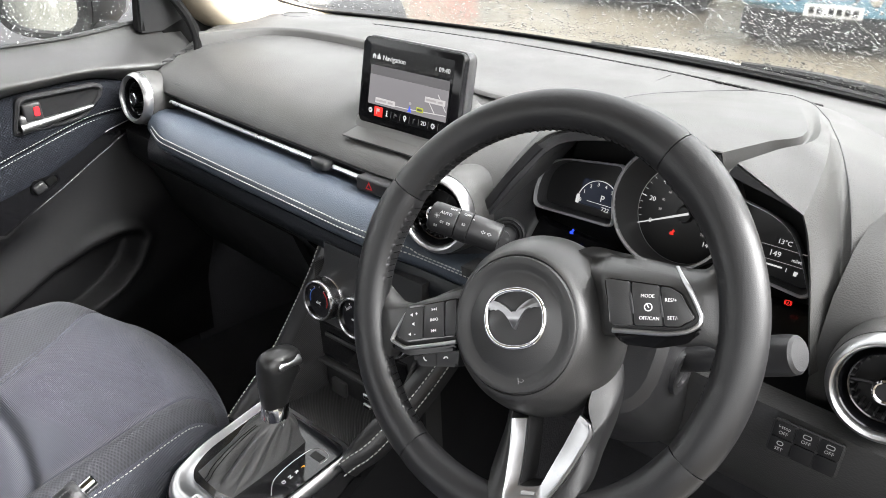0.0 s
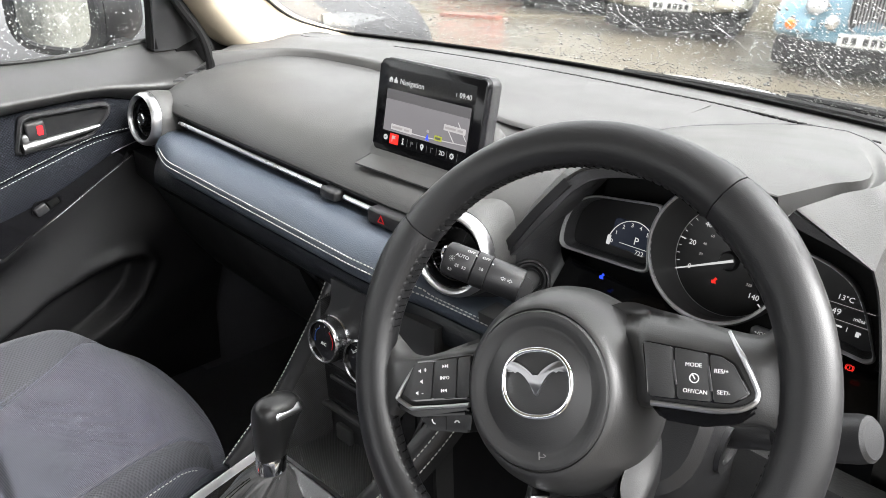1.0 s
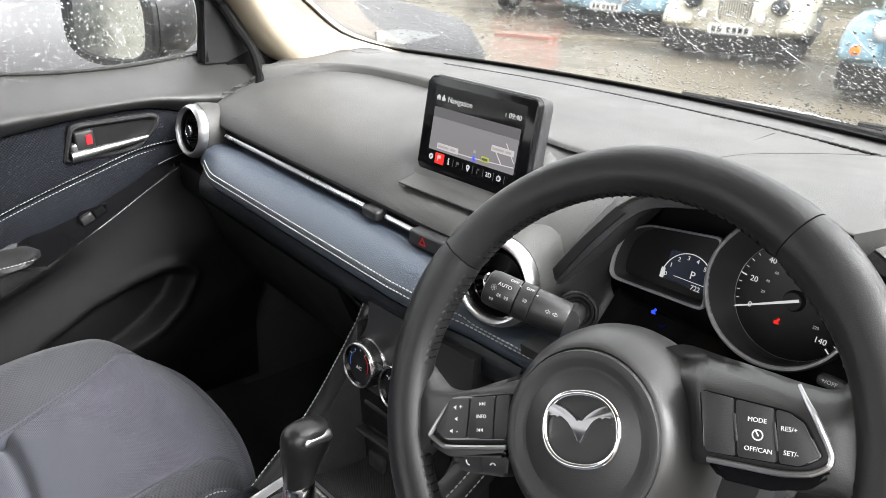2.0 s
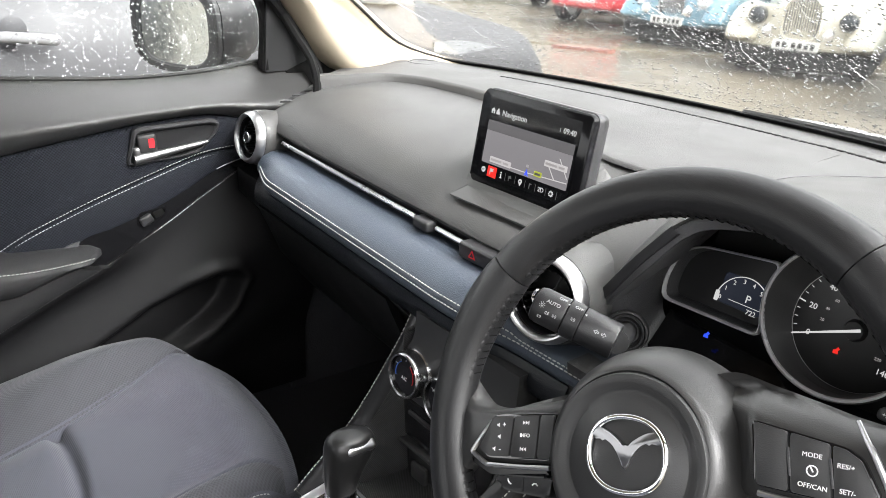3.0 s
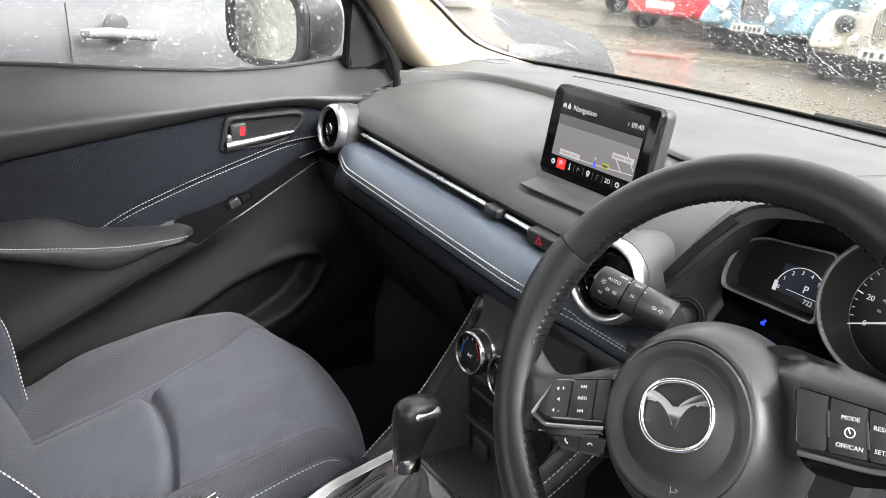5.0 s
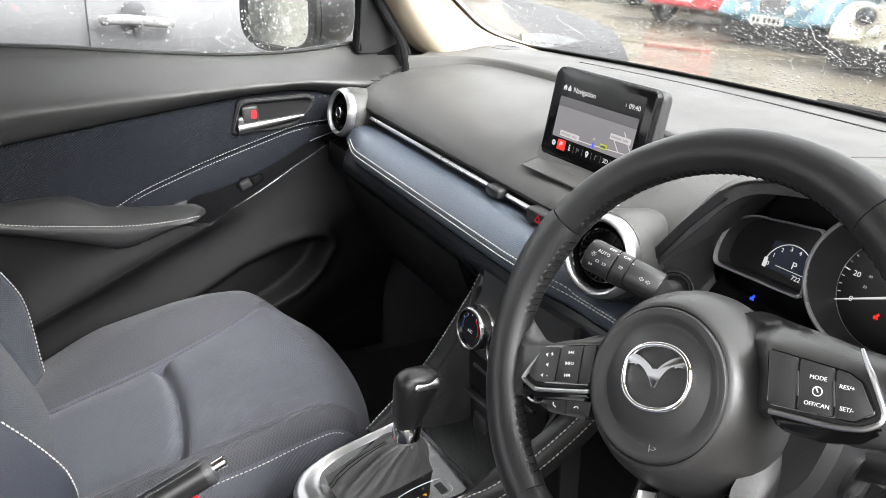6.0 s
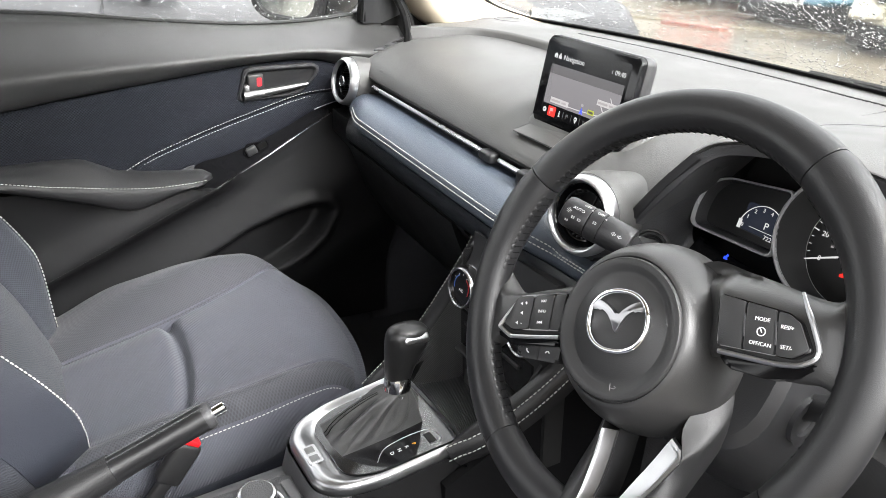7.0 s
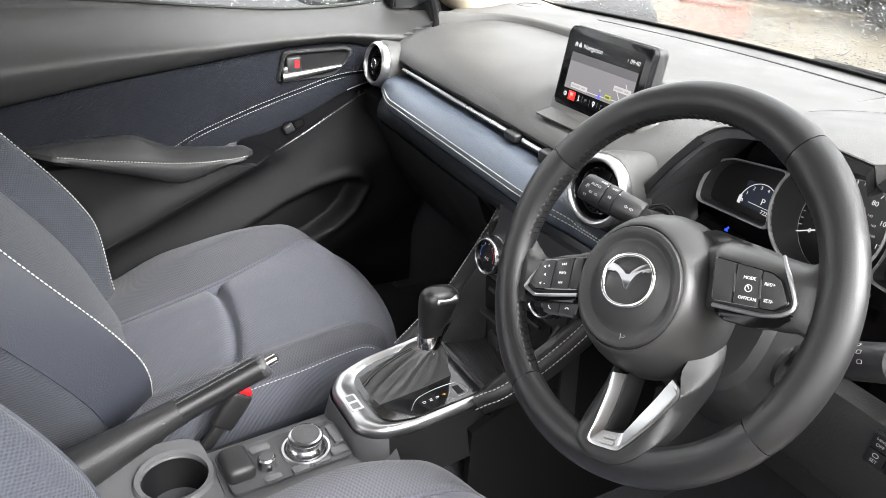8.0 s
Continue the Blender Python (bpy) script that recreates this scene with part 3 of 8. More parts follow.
# tweeter, defroster slot, seam and side demister
tw = part("tweeter_ring", hoop([(0.026, 0), (0.027, 0.003), (0.030, 0.003), (0.032, 0)], 40), M_STACK, dash, "round tweeter surround", m=pose(-0.585, 0.535, 1.0015))
part("grille", lathe([(0.0, 0.0), (0.0265, 0.0), (0.0265, 0.0012), (0.0, 0.0022)], 32), M_STACK, tw, "dark mesh grille", m=pose(-0.585, 0.535, 1.0015))
for i in range(64):
    if i == 0:
        slot0 = part("defroster_slot", box(0.0112, 0.0075, 0.003, 0.001, 1), M_SEAL, dash, "black demister slot", m=pose(-0.40, yw(-0.40) - 0.075, 1.0035))
        slot_me = slot0.data
    else:
        x = -0.40 + i * 0.0128
        if x > 0.40:
            break
        part("defroster_slot", slot_me, M_SEAL, dash, m=pose(x, yw(x) - 0.075, 1.0035 + 0.0010 * ease(0.10, 0.17, x), 0, 0, -math.degrees(0.84 * x)))
for i in range(4):
    yv = 0.232 + 0.024 * i
    zv = 0.9505 + 0.0085 * i - 0.0012 * i * i
    part("demister_vane", loft([[Vector((0.0, 0.0, 0.001)), Vector((0.030 - 0.003 * i, 0.010, 0.001)), Vector((0.006, 0.0165, 0.001))], [Vector((0.001, 0.001, 0.0042)), Vector((0.027 - 0.003 * i, 0.0095, 0.0022)), Vector((0.0065, 0.0120, 0.0042))]]), M_STACK, dash, "side demister scoop", m=pose(-0.588 - 0.004 * i, yv, zv, 20, -4, 20))
    part("demister_gap", plate([(0.004, 0.0125), (0.031 - 0.003 * i, 0.0105), (0.009, 0.0225)], 0.0012), M_BLACK, dash, m=pose(-0.588 - 0.004 * i, yv, zv + 0.0012, 20, -4, 20))
part("embossing", box(0.024, 0.004, 0.0007, 0.0003, 1, m=pose(-0.495, ys(-0.495) + 0.0135, 0.9343, 52, 0, 4)), M_DASH, dash, "raised unreadable lettering")


# ---- round air vents ----
def air_vent(m, r, label):
    v = thing("air_vent", m, label, "air vent", "round dashboard vents")
    part("bezel", hoop([(r * 0.79, -0.006), (r * 0.80, 0.004), (r * 0.83, 0.0075), (r * 0.87, 0.0085), (r * 0.90, 0.0075), (r * 0.97, 0.0030), (r, -0.001), (r * 0.99, -0.012), (r * 0.82, -0.014)], 72), M_SATIN, v, "satin silver ring", m=m, sharp=50)
    part("liner", hoop([(r * 0.795, 0.001), (r * 0.80, -0.004), (r * 0.78, -0.020), (r * 0.66, -0.024), (r * 0.66, -0.014), (r * 0.74, -0.009), (r * 0.77, 0.000)], 56), M_GLOSS, v, "gloss black liner", m=m)
    part("back", lathe([(0.0, -0.036), (r * 0.8, -0.036), (r * 0.8, -0.032), (0.0, -0.032)], 32), M_BLACK, v, m=m)
    part("shell", lathe([(r * 1.00, -0.085), (r * 1.07, -0.03), (r * 1.05, -0.012), (r * 1.01, -0.007), (r * 0.97, -0.007)], 56), M_DASH, v, "grey collar round the vent", m=m)
    part("inner_ring", hoop([(r * 0.60, -0.014), (r * 0.61, -0.004), (r * 0.635, -0.003), (r * 0.66, -0.005), (r * 0.66, -0.020)], 56), M_GLOSS, v, m=m)
    ribs = []
    for k in range(26):
        a = 2 * math.pi * k / 26
        ribs.append(pose(0, 0, 0, 0, 0, math.degrees(a)) @ pose(r * 0.585, 0, -0.014))
    rb = bmesh.new()
    for q in ribs:
        bmesh.ops.create_cube(rb, size=1.0, matrix=q @ Matrix.Diagonal((r * 0.06, 0.0016, 0.016, 1)))
    part("ribbing", rb, M_BLACK, v, m=m)
    for k in range(3):
        a = 75 + 120 * k
        part("vane", box(r * 0.46, 0.0022, 0.014, 0.0008, 1), M_DARK, v, m=m @ pose(0, 0, -0.014, 0, 0, a) @ pose(r * 0.38, 0, 0, 25, 0, 0))
    kb2 = part("knob", lathe([(r * 0.16, 0.006), (r * 0.19, 0.007), (r * 0.225, 0.006), (r * 0.24, 0.002), (r * 0.235, -0.012), (r * 0.20, -0.02)], 32), M_CHROME, v, "chrome centre knob", m=m)
    part("knob_face", lathe([(0.0, 0.0052), (r * 0.165, 0.0052), (r * 0.165, 0.003), (0.0, 0.003)], 28), M_DARK, kb2, "dark knob face", m=m)
    return v


def facing(x, y, z, yaw, tilt):
    """A pose whose local z looks back at the driver."""
    return pose(x, y, z) @ pose(0, 0, 0, 0, 0, yaw) @ pose(0, 0, 0, 90 - tilt, 0, 0)


air_vent(facing(-0.577, 0.168, 0.902, 1, 8), 0.0435, "round passenger air vent with a satin silver ring beside the door")
air_vent(facing(0.1455, 0.112, 0.9205, 8, 8), 0.0445, "round centre air vent with a satin silver ring")
air_vent(facing(0.597, 0.117, 0.907, 0, 8), 0.0445, "round driver's air vent with a satin silver ring")

# ---- touch screen on the dashboard ----
ms = frame_at((-0.0045, 0.228, 1.0113), (1, 0, 0.003), (0, 0.147, 1.0))
disp = thing("display_screen", ms, "black tablet-like touch screen showing a grey navigation map", "touch screen")
part("housing", plate(rounded(0.168, 0.112, 0.008), 0.010, 0.0025, 3), M_BEZEL, disp, "gloss black housing", m=ms @ pose(0, 0, -0.010))
part("shell", loft([[Vector((x * f, y * f, z)) for x, y in rounded(0.171, 0.115, 0.011)] for f, z in ((0.97, -0.0075), (0.995, -0.0085), (1.0, -0.011), (0.99, -0.024), (0.93, -0.031))]), M_DARK, disp, "dark back shell", m=ms, sharp=50)
part("foot", loft([[Vector((-0.004 + x, cy + y, z + 0.18 * y)) for x, y in rounded(w, d, r, 8)] for w, d, r, cy, z in ((0.236, 0.104, 0.036, 0.242, 0.936), (0.220, 0.090, 0.034, 0.244, 0.9470), (0.206, 0.074, 0.030, 0.250, 0.9575), (0.196, 0.054, 0.024, 0.258, 0.972), (0.176, 0.034, 0.016, 0.266, 0.990), (0.150, 0.020, 0.008, 0.270, 1.000))]), M_DASH, disp, "grey fairing that carries the screen", sharp=60)
M_MAP = mat("lit_map", (0.02, 0.02, 0.02), 0.2, vary=0.0, emit=(0.36, 0.34, 0.36), power=0.19)
M_MAPLO = mat("lit_map_dark", (0.02, 0.02, 0.02), 0.2, vary=0.0, emit=(0.20, 0.19, 0.20), power=0.16)
M_LITW = mat("lit_white", (0.05, 0.05, 0.05), 0.3, vary=0.0, emit=(1, 1, 1), power=0.18)
M_LITR = mat("lit_red", (0.05, 0.0, 0.0), 0.3, vary=0.0, emit=(1, 0.03, 0.02), power=0.26)
M_LITY = mat("lit_yellow", (0.05, 0.05, 0.0), 0.3, vary=0.0, emit=(0.65, 0.75, 0.05), power=0.2)
M_LITB = mat("lit_blue", (0.0, 0.0, 0.05), 0.3, vary=0.0, emit=(0.03, 0.08, 1.0), power=0.4)
M_LITA = mat("lit_amber", (0.05, 0.03, 0.0), 0.3, vary=0.0, emit=(1.0, 0.45, 0.03), power=0.3)
M_BAR = mat("lit_grey", (0.05, 0.05, 0.05), 0.3, vary=0.0, emit=(0.45, 0.42, 0.42), power=0.2)
M_KEYDIM = mat("lit_dim_grey", (0.03, 0.03, 0.03), 0.3, vary=0.0, emit=(0.20, 0.19, 0.19), power=0.08)
M_LABEL = mat("lit_label", (0.05, 0.05, 0.05), 0.3, vary=0.0, emit=(0.80, 0.76, 0.76), power=0.20)
glass = part("screen", plate(rounded(0.140, 0.091, 0.002), 0.0006), M_SMOKE, disp, "dark glass", m=ms @ pose(0, 0.001, 0.0))


def lit(nm, outline, mtl, x, y, z=0.0008, lab=""):
    return part(nm, plate(outline, 0.0003), mtl, glass, lab, m=ms @ pose(x, y, z))


def disc(r, n=16):
    return [(r * math.cos(2 * math.pi * q / n), r * math.sin(2 * math.pi * q / n)) for q in range(n)]


lit("map", rounded(0.134, 0.0385, 0.001), M_MAP, 0, -0.0095, lab="grey road map")
lit("map_horizon", rounded(0.134, 0.0115, 0.001), M_MAPLO, 0, 0.0157)
lit("road", [(-0.052, -0.0009), (0.0, -0.0004), (0.066, 0.0030), (0.066, 0.0040), (0.0, 0.0007), (-0.052, 0.0002)], M_LABEL, 0, -0.0245, 0.0012)
lit("road", [(0.036, 0.012), (0.0374, 0.012), (0.049, -0.0015), (0.0474, -0.0015)], M_LABEL, 0, -0.0205, 0.0012)
lit("road", [(0.050, 0.022), (0.0513, 0.022), (0.066, 0.003), (0.0647, 0.003)], M_LABEL, 0, -0.0195, 0.0012)
for x, y, w in ((-0.036, -0.0225, 0.035), (0.047, -0.0065, 0.033)):
    lit("map_label", rounded(w, 0.0068, 0.0008), M_LABEL, x, y, 0.0013)
    for k, f in ((0, 0.50), (1, 0.24)):
        lit("unreadable_bar", rounded(w * f, 0.0026, 0.0005), M_BAR, x - w * 0.19 + k * w * 0.46, y, 0.0018)
lit("road_sign", rounded(0.0115, 0.0058, 0.001), M_LITY, 0.024, -0.0215, 0.0014)
lit("unreadable_bar", rounded(0.0085, 0.0026, 0.0004), M_KEYDIM, 0.024, -0.0215, 0.0019)
lit("arrow", [(0, 0.0046), (0.0030, -0.0034), (0, -0.0018), (-0.0030, -0.0034)], M_LITB, 0.007, -0.0245, 0.0015, "blue position arrow")
lit("arrow_mark", rounded(0.004, 0.003, 0.0006), M_BAR, 0.007, -0.0165, 0.0014)
lettering("title", "Navigation", 0.0092, ms @ pose(-0.0475, 0.0322, 0.0009), M_LITW, glass, "LEFT")
lit("home_icon", [(-0.0028, -0.003), (-0.0008, -0.003), (-0.0008, -0.0008), (0.0008, -0.0008), (0.0008, -0.003), (0.0028, -0.003), (0.0028, 0.0004), (0.0036, 0.0004), (0, 0.0035), (-0.0036, 0.0004), (-0.0028, 0.0004)], M_LITW, -0.0625, 0.0325)
lit("tower_icon", [(-0.0028, -0.003), (0.0028, -0.003), (0.0028, 0.0005), (0.0012, 0.0005), (0.0012, 0.0028), (0.0, 0.0042), (-0.0012, 0.0028), (-0.0012, 0.0012), (-0.0028, 0.0012)], M_LITW, -0.0543, 0.0325)
lettering("clock", "09:40", 0.0082, ms @ pose(0.0560, 0.0322, 0.0009), M_LITW, glass)
lit("link_icon", rounded(0.0010, 0.004, 0.0003, 1), M_BAR, 0.0425, 0.0322)
KY = -0.0372
lit("red_key", rounded(0.0150, 0.0128, 0.001), M_LITR, -0.0470, KY, lab="red lit key")
lit("flag_icon", [(-0.003, -0.0035), (-0.0022, -0.0035), (-0.0022, 0), (0.003, 0.0005), (0.002, 0.0022), (0.003, 0.004), (-0.003, 0.004)], M_LABEL, -0.0470, KY, 0.0013)
lit("round_icon", disc(0.0034), M_LITW, -0.0615, KY)
lit("tick_mark", [(-0.0018, 0.0004), (-0.0012, 0.0010), (-0.0004, -0.0002), (0.0016, 0.0018), (0.0020, 0.0012), (-0.0004, -0.0014)], M_BLACK, -0.0615, KY, 0.0012)
lit("info_dot", disc(0.0010, 10), M_LITW, -0.0318, KY + 0.0032)
lit("info_stem", [(-0.0018, -0.0034), (0.0018, -0.0034), (0.0018, -0.0024), (0.0008, -0.0024), (0.0008, 0.0014), (-0.0014, 0.0014), (-0.0014, 0.0004), (-0.0006, 0.0004), (-0.0006, -0.0024), (-0.0018, -0.0024)], M_LITW, -0.0318, KY)
lit("dim_icon", [(-0.0025, -0.003), (-0.0016, -0.003), (-0.0016, 0.0), (0.0025, 0.0), (0.0012, 0.0028), (-0.0025, 0.0028)], M_KEYDIM, -0.0165, KY)
lit("pin_icon", [(0.0028 * math.cos(a), 0.0012 + 0.0028 * math.sin(a)) for a in (radians(-25 + 23 * q) for q in range(11))] + [(0.0, -0.0042)], M_LITW, 0.0000, KY)
lit("pin_hole", disc(0.0011, 10), M_BLACK, 0.0000, KY + 0.0012, 0.0012)
lit("dim_icon", [(-0.0018, -0.003), (-0.0009, -0.003), (-0.0009, 0.0018), (0.0018, 0.0018), (0.0018, 0.0028), (-0.0018, 0.0028)], M_KEYDIM, 0.0160, KY)
lettering("key_text", "2D", 0.0074, ms @ pose(0.0320, KY, 0.0009), M_LITW, glass)
cog = [((0.0036 if q % 4 < 2 else 0.0028) * math.cos(2 * math.pi * q / 32), (0.0036 if q % 4 < 2 else 0.0028) * math.sin(2 * math.pi * q / 32)) for q in range(32)]
lit("cog_icon", cog, M_LITW, 0.0475, KY)
lit("cog_hole", disc(0.0017, 12), M_BLACK, 0.0475, KY, 0.0012)
for k in range(6):
    lit("divider", rounded(0.0005, 0.0085, 0.0001, 1), M_KEYDIM, -0.0243 + 0.0160 * k, KY)
part("lip", slab(lambda u, v: (-0.083 + 0.147 * u, 0.1870 + 0.0360 * v, 0.9425 + 0.0085 * v), 10, 3, (0, 0, 0.0022)), M_DASH, disp, "smooth grey flap below the screen")
part("lip_gap", tube([(x, y, 0.9440 + 0.236 * (y - 0.187)) for x, y in rounded(0.1495, 0.0375, 0.004, 4, -0.0095, 0.2050)], 0.0010, 5, True), M_BLACK, disp)


# ---- instrument hood and cluster ----
HX = 0.366
# key points of five cross lines, from the left foot over the crown, the step and the facet to the right foot
LIP = [(0.163, 0.150, 0.905), (0.190, 0.152, 0.948), (0.210, 0.155, 0.978), (0.232, 0.165, 1.011), (0.262, 0.172, 1.030), (0.335, 0.178, 1.044), (0.417, 0.181, 1.040), (0.4195, 0.194, 1.018), (0.434, 0.176, 1.036), (0.497, 0.170, 1.007), (0.506, 0.166, 0.990), (0.518, 0.157, 0.957), (0.527, 0.150, 0.925), (0.538, 0.150, 0.875)]
MID = [(0.158, 0.190, 0.910), (0.180, 0.190, 0.957), (0.196, 0.197, 0.986), (0.214, 0.210, 1.011), (0.252, 0.225, 1.029), (0.340, 0.238, 1.044), (0.436, 0.240, 1.041), (0.4385, 0.244, 1.024), (0.449, 0.228, 1.039), (0.492, 0.215, 1.023), (0.505, 0.207, 1.004), (0.521, 0.190, 0.967), (0.533, 0.178, 0.932), (0.543, 0.170, 0.875)]
RIDGE = [(0.156, 0.220, 0.915), (0.175, 0.240, 0.962), (0.188, 0.262, 0.990), (0.202, 0.285, 1.006), (0.246, 0.310, 1.022), (0.340, 0.325, 1.038), (0.452, 0.302, 1.041), (0.456, 0.299, 1.034), (0.466, 0.288, 1.041), (0.480, 0.279, 1.035), (0.492, 0.264, 1.019), (0.514, 0.232, 0.983), (0.534, 0.195, 0.940), (0.546, 0.176, 0.875)]
TAIL = [(0.155, 0.240, 0.918), (0.172, 0.290, 0.963), (0.184, 0.340, 0.990), (0.196, 0.385, 1.004), (0.226, 0.440, 1.011), (0.311, 0.535, 1.014), (0.365, 0.553, 1.014), (0.395, 0.525, 1.016), (0.412, 0.495, 1.018), (0.438, 0.440, 1.021), (0.478, 0.340, 1.020), (0.510, 0.262, 1.002), (0.538, 0.200, 0.955), (0.551, 0.178, 0.875)]
SKIRT = [(0.140, 0.250, 0.908), (0.155, 0.310, 0.950), (0.166, 0.360, 0.974), (0.178, 0.410, 0.990), (0.210, 0.470, 0.998), (0.305, 0.565, 1.000), (0.370, 0.590, 1.000), (0.420, 0.560, 1.003), (0.445, 0.520, 1.006), (0.475, 0.455, 1.011), (0.516, 0.350, 1.008), (0.547, 0.272, 0.990), (0.570, 0.212, 0.948), (0.580, 0.190, 0.875)]
EDGE = [(0.130, 0.250, 0.895), (0.150, 0.320, 0.930), (0.155, 0.370, 0.960), (0.165, 0.420, 0.975), (0.200, 0.490, 0.985), (0.300, 0.590, 0.990), (0.380, 0.610, 0.990), (0.450, 0.580, 0.992), (0.480, 0.540, 0.996), (0.515, 0.470, 1.000), (0.560, 0.360, 0.988), (0.590, 0.285, 0.965), (0.606, 0.225, 0.930), (0.610, 0.200, 0.875)]


def cross_line(row, shift=0.0, dy=0.0):
    """A cross line: smooth up to the step, a straight facet, smooth down the flank; shift draws it in towards the dials."""
    pts = curve(row[:7], 48)[:-1] + curve(row[6:9], 10)[:-1] + curve(row[8:10], 8)[:-1] + curve(row[9:], 30)
    c = Vector((HX, 0, 0.93))
    out = []
    for p in pts:
        d = Vector((p.x, 0, p.z)) - c
        d = d.normalized() * shift * (1 - 0.85 * ease(0.43, 0.50, p.x))
        out.append(Vector((p.x - d.x, p.y + dy, p.z - d.z)))
    return out


KEYED = [cross_line(r) for r in (LIP, MID, RIDGE, TAIL)]
RIDGES = [[p for p in col] for col in zip(*[curve(col, 15) for col in zip(*KEYED)])]
hood = thing("instrument_hood", pose(HX, 0.3, 0.9), "grey grained hood over the driver's instruments, with a stepped facet", "instrument hood")
part("cover", loft([cross_line(LIP, 0.0035, 0.0015), cross_line(LIP, 0.001, -0.0012)] + RIDGES, closed=False), M_DASH, hood, "grained grey cover", sharp=28)
part("flank", loft([[p + Vector((0, 0, -0.0008)) for p in cross_line(TAIL)], cross_line(SKIRT), cross_line(EDGE)], closed=False), M_DASH, hood, "grained grey flank beyond the seam", sharp=40)
part("flange", loft([cross_line(LIP, 0.0034, 0.0012), cross_line(LIP, 0.0045, -0.0005), cross_line(LIP, 0.0150, 0.0005), cross_line(LIP, 0.0158, 0.003)], closed=False), M_ARM, hood, "dark grey edge of the opening", sharp=30)
part("lining", loft([cross_line(LIP, 0.0157, 0.002), cross_line(LIP, 0.0150, 0.03), cross_line(LIP, 0.0110, 0.06), cross_line(LIP, 0.006, 0.11)], closed=False), M_DECK, hood, "dark inner lining", sharp=25)
part("seam", tube([p + Vector((0, 0, 0.0003)) for p in cross_line(TAIL)[26:]], 0.0007, 5), M_ARM, hood)
clu = thing("instrument_cluster", pose(HX, 0.25, 0.9), "dark instrument cluster with a speedometer between two small displays", "instruments")
mc = frame_at((HX - 0.006, 0.252, 0.941), (1, 0, 0), (0, 0.22, 1))
part("backplate", plate(rounded(0.30, 0.14, 0.03), 0.006), M_BLACK, clu, m=mc @ pose(-0.008, -0.010, -0.046))
part("apron", slab(lambda u, v: (0.200 + 0.330 * u, 0.212 + 0.03 * v, 0.866 + 0.030 * v - 0.012 * math.sin(math.pi * u)), 20, 4, (0, 0, -0.02)), M_BEZEL, clu, "gloss black apron")


def pod(outl, dz):
    o = soft_poly(outl, 0.012)
    cx, cy = sum(p[0] for p in o) / len(o), sum(p[1] for p in o) / len(o)
    i = [(x + (cx - x) * 0.055, y + (cy - y) * 0.075) for x, y in o]
    wall = [[Vector((x, y, 0.0)) for x, y in i], [Vector((x + (cx - x) * 0.12, y + (cy - y) * 0.12, -0.03)) for x, y in i]]
    fr = part("pod_rim", rim_plate(o, i, 0.0055, 0.0026), M_RIM, clu, "satin silver rim", m=mc @ pose(0, 0, dz))
    part("pod_wall", loft(wall, caps=False), M_ARM, fr, m=mc @ pose(0, 0, dz))
    part("pod_screen", plate([(x + (cx - x) * 0.08, y + (cy - y) * 0.08) for x, y in i], 0.001), M_DIAL, fr, "dark display", m=mc @ pose(0, 0, dz - 0.016))
    return fr


left = pod([(-0.1650, -0.0350), (-0.1665, -0.012), (-0.1620, 0.008), (-0.1525, 0.0215), (-0.137, 0.0290), (-0.0605, 0.0390), (-0.0660, 0.020), (-0.0660, -0.008), (-0.0590, -0.0322)], 0.016)
rgt = pod([(0.0600, 0.0370), (0.095, 0.0300), (0.1160, 0.0190), (0.1300, -0.0010), (0.1475, -0.0370), (0.1410, -0.0415), (0.0580, -0.0325), (0.0645, -0.008), (0.0645, 0.020)], 0.016)
spd = part("speedometer_ring", hoop([(0.0620, 0.0160), (0.0624, 0.0188), (0.0634, 0.0200), (0.0652, 0.0190), (0.0656, 0.0160)], 72), M_RIM, clu, "bright ring of the speedometer", m=mc @ pose(-0.003, 0.008, 0.004))
part("ring_body", hoop([(0.0640, 0.0165), (0.0648, 0.0185), (0.0670, 0.0150), (0.0672, -0.012), (0.0640, -0.012)], 72), M_DARK, spd, m=mc @ pose(-0.003, 0.008, 0.004))
part("tube", loft([[Vector((-0.003 + r * math.cos(2 * math.pi * q / 56), y + r * math.sin(2 * math.pi * q / 56), z)) for q in range(56)] for r, y, z in ((0.0622, 0.008, 0.0215), (0.0600, 0.005, 0.006), (0.0560, -0.002, -0.022), (0.0540, -0.003, -0.0275))], caps=False), M_STACK, spd, "grey tube wall", m=mc)
part("dial", lathe([(0.0, 0.0), (0.0575, 0.0), (0.0575, 0.001), (0.0, 0.001)], 48), M_DIAL, spd, "black dial with white figures", m=mc @ pose(-0.003, -0.003, -0.028))
part("scale_ring", hoop([(0.0540, 0.0012), (0.0542, 0.0018), (0.0549, 0.0018), (0.0551, 0.0012)], 64), M_RIM, spd, m=mc @ pose(-0.003, -0.003, -0.028))
for k in range(29):
    a = radians(205 - k * 8.75)
    big = k % 4 == 0
    part("tick", plate(rounded(0.0070 if big else 0.003, 0.0011 if big else 0.0006, 0.0002, 1), 0.0003), M_LITW, spd, m=mc @ pose(-0.003 + 0.0515 * math.cos(a), -0.003 + 0.0515 * math.sin(a), -0.0266, 0, 0, math.degrees(a)))
for k in range(8):
    a = radians(205 - k * 35)
    lettering("figure", str(20 * k), 0.0074, mc @ pose(-0.003 + 0.0405 * math.cos(a), -0.003 + 0.0405 * math.sin(a), -0.0266), M_LITW, spd)
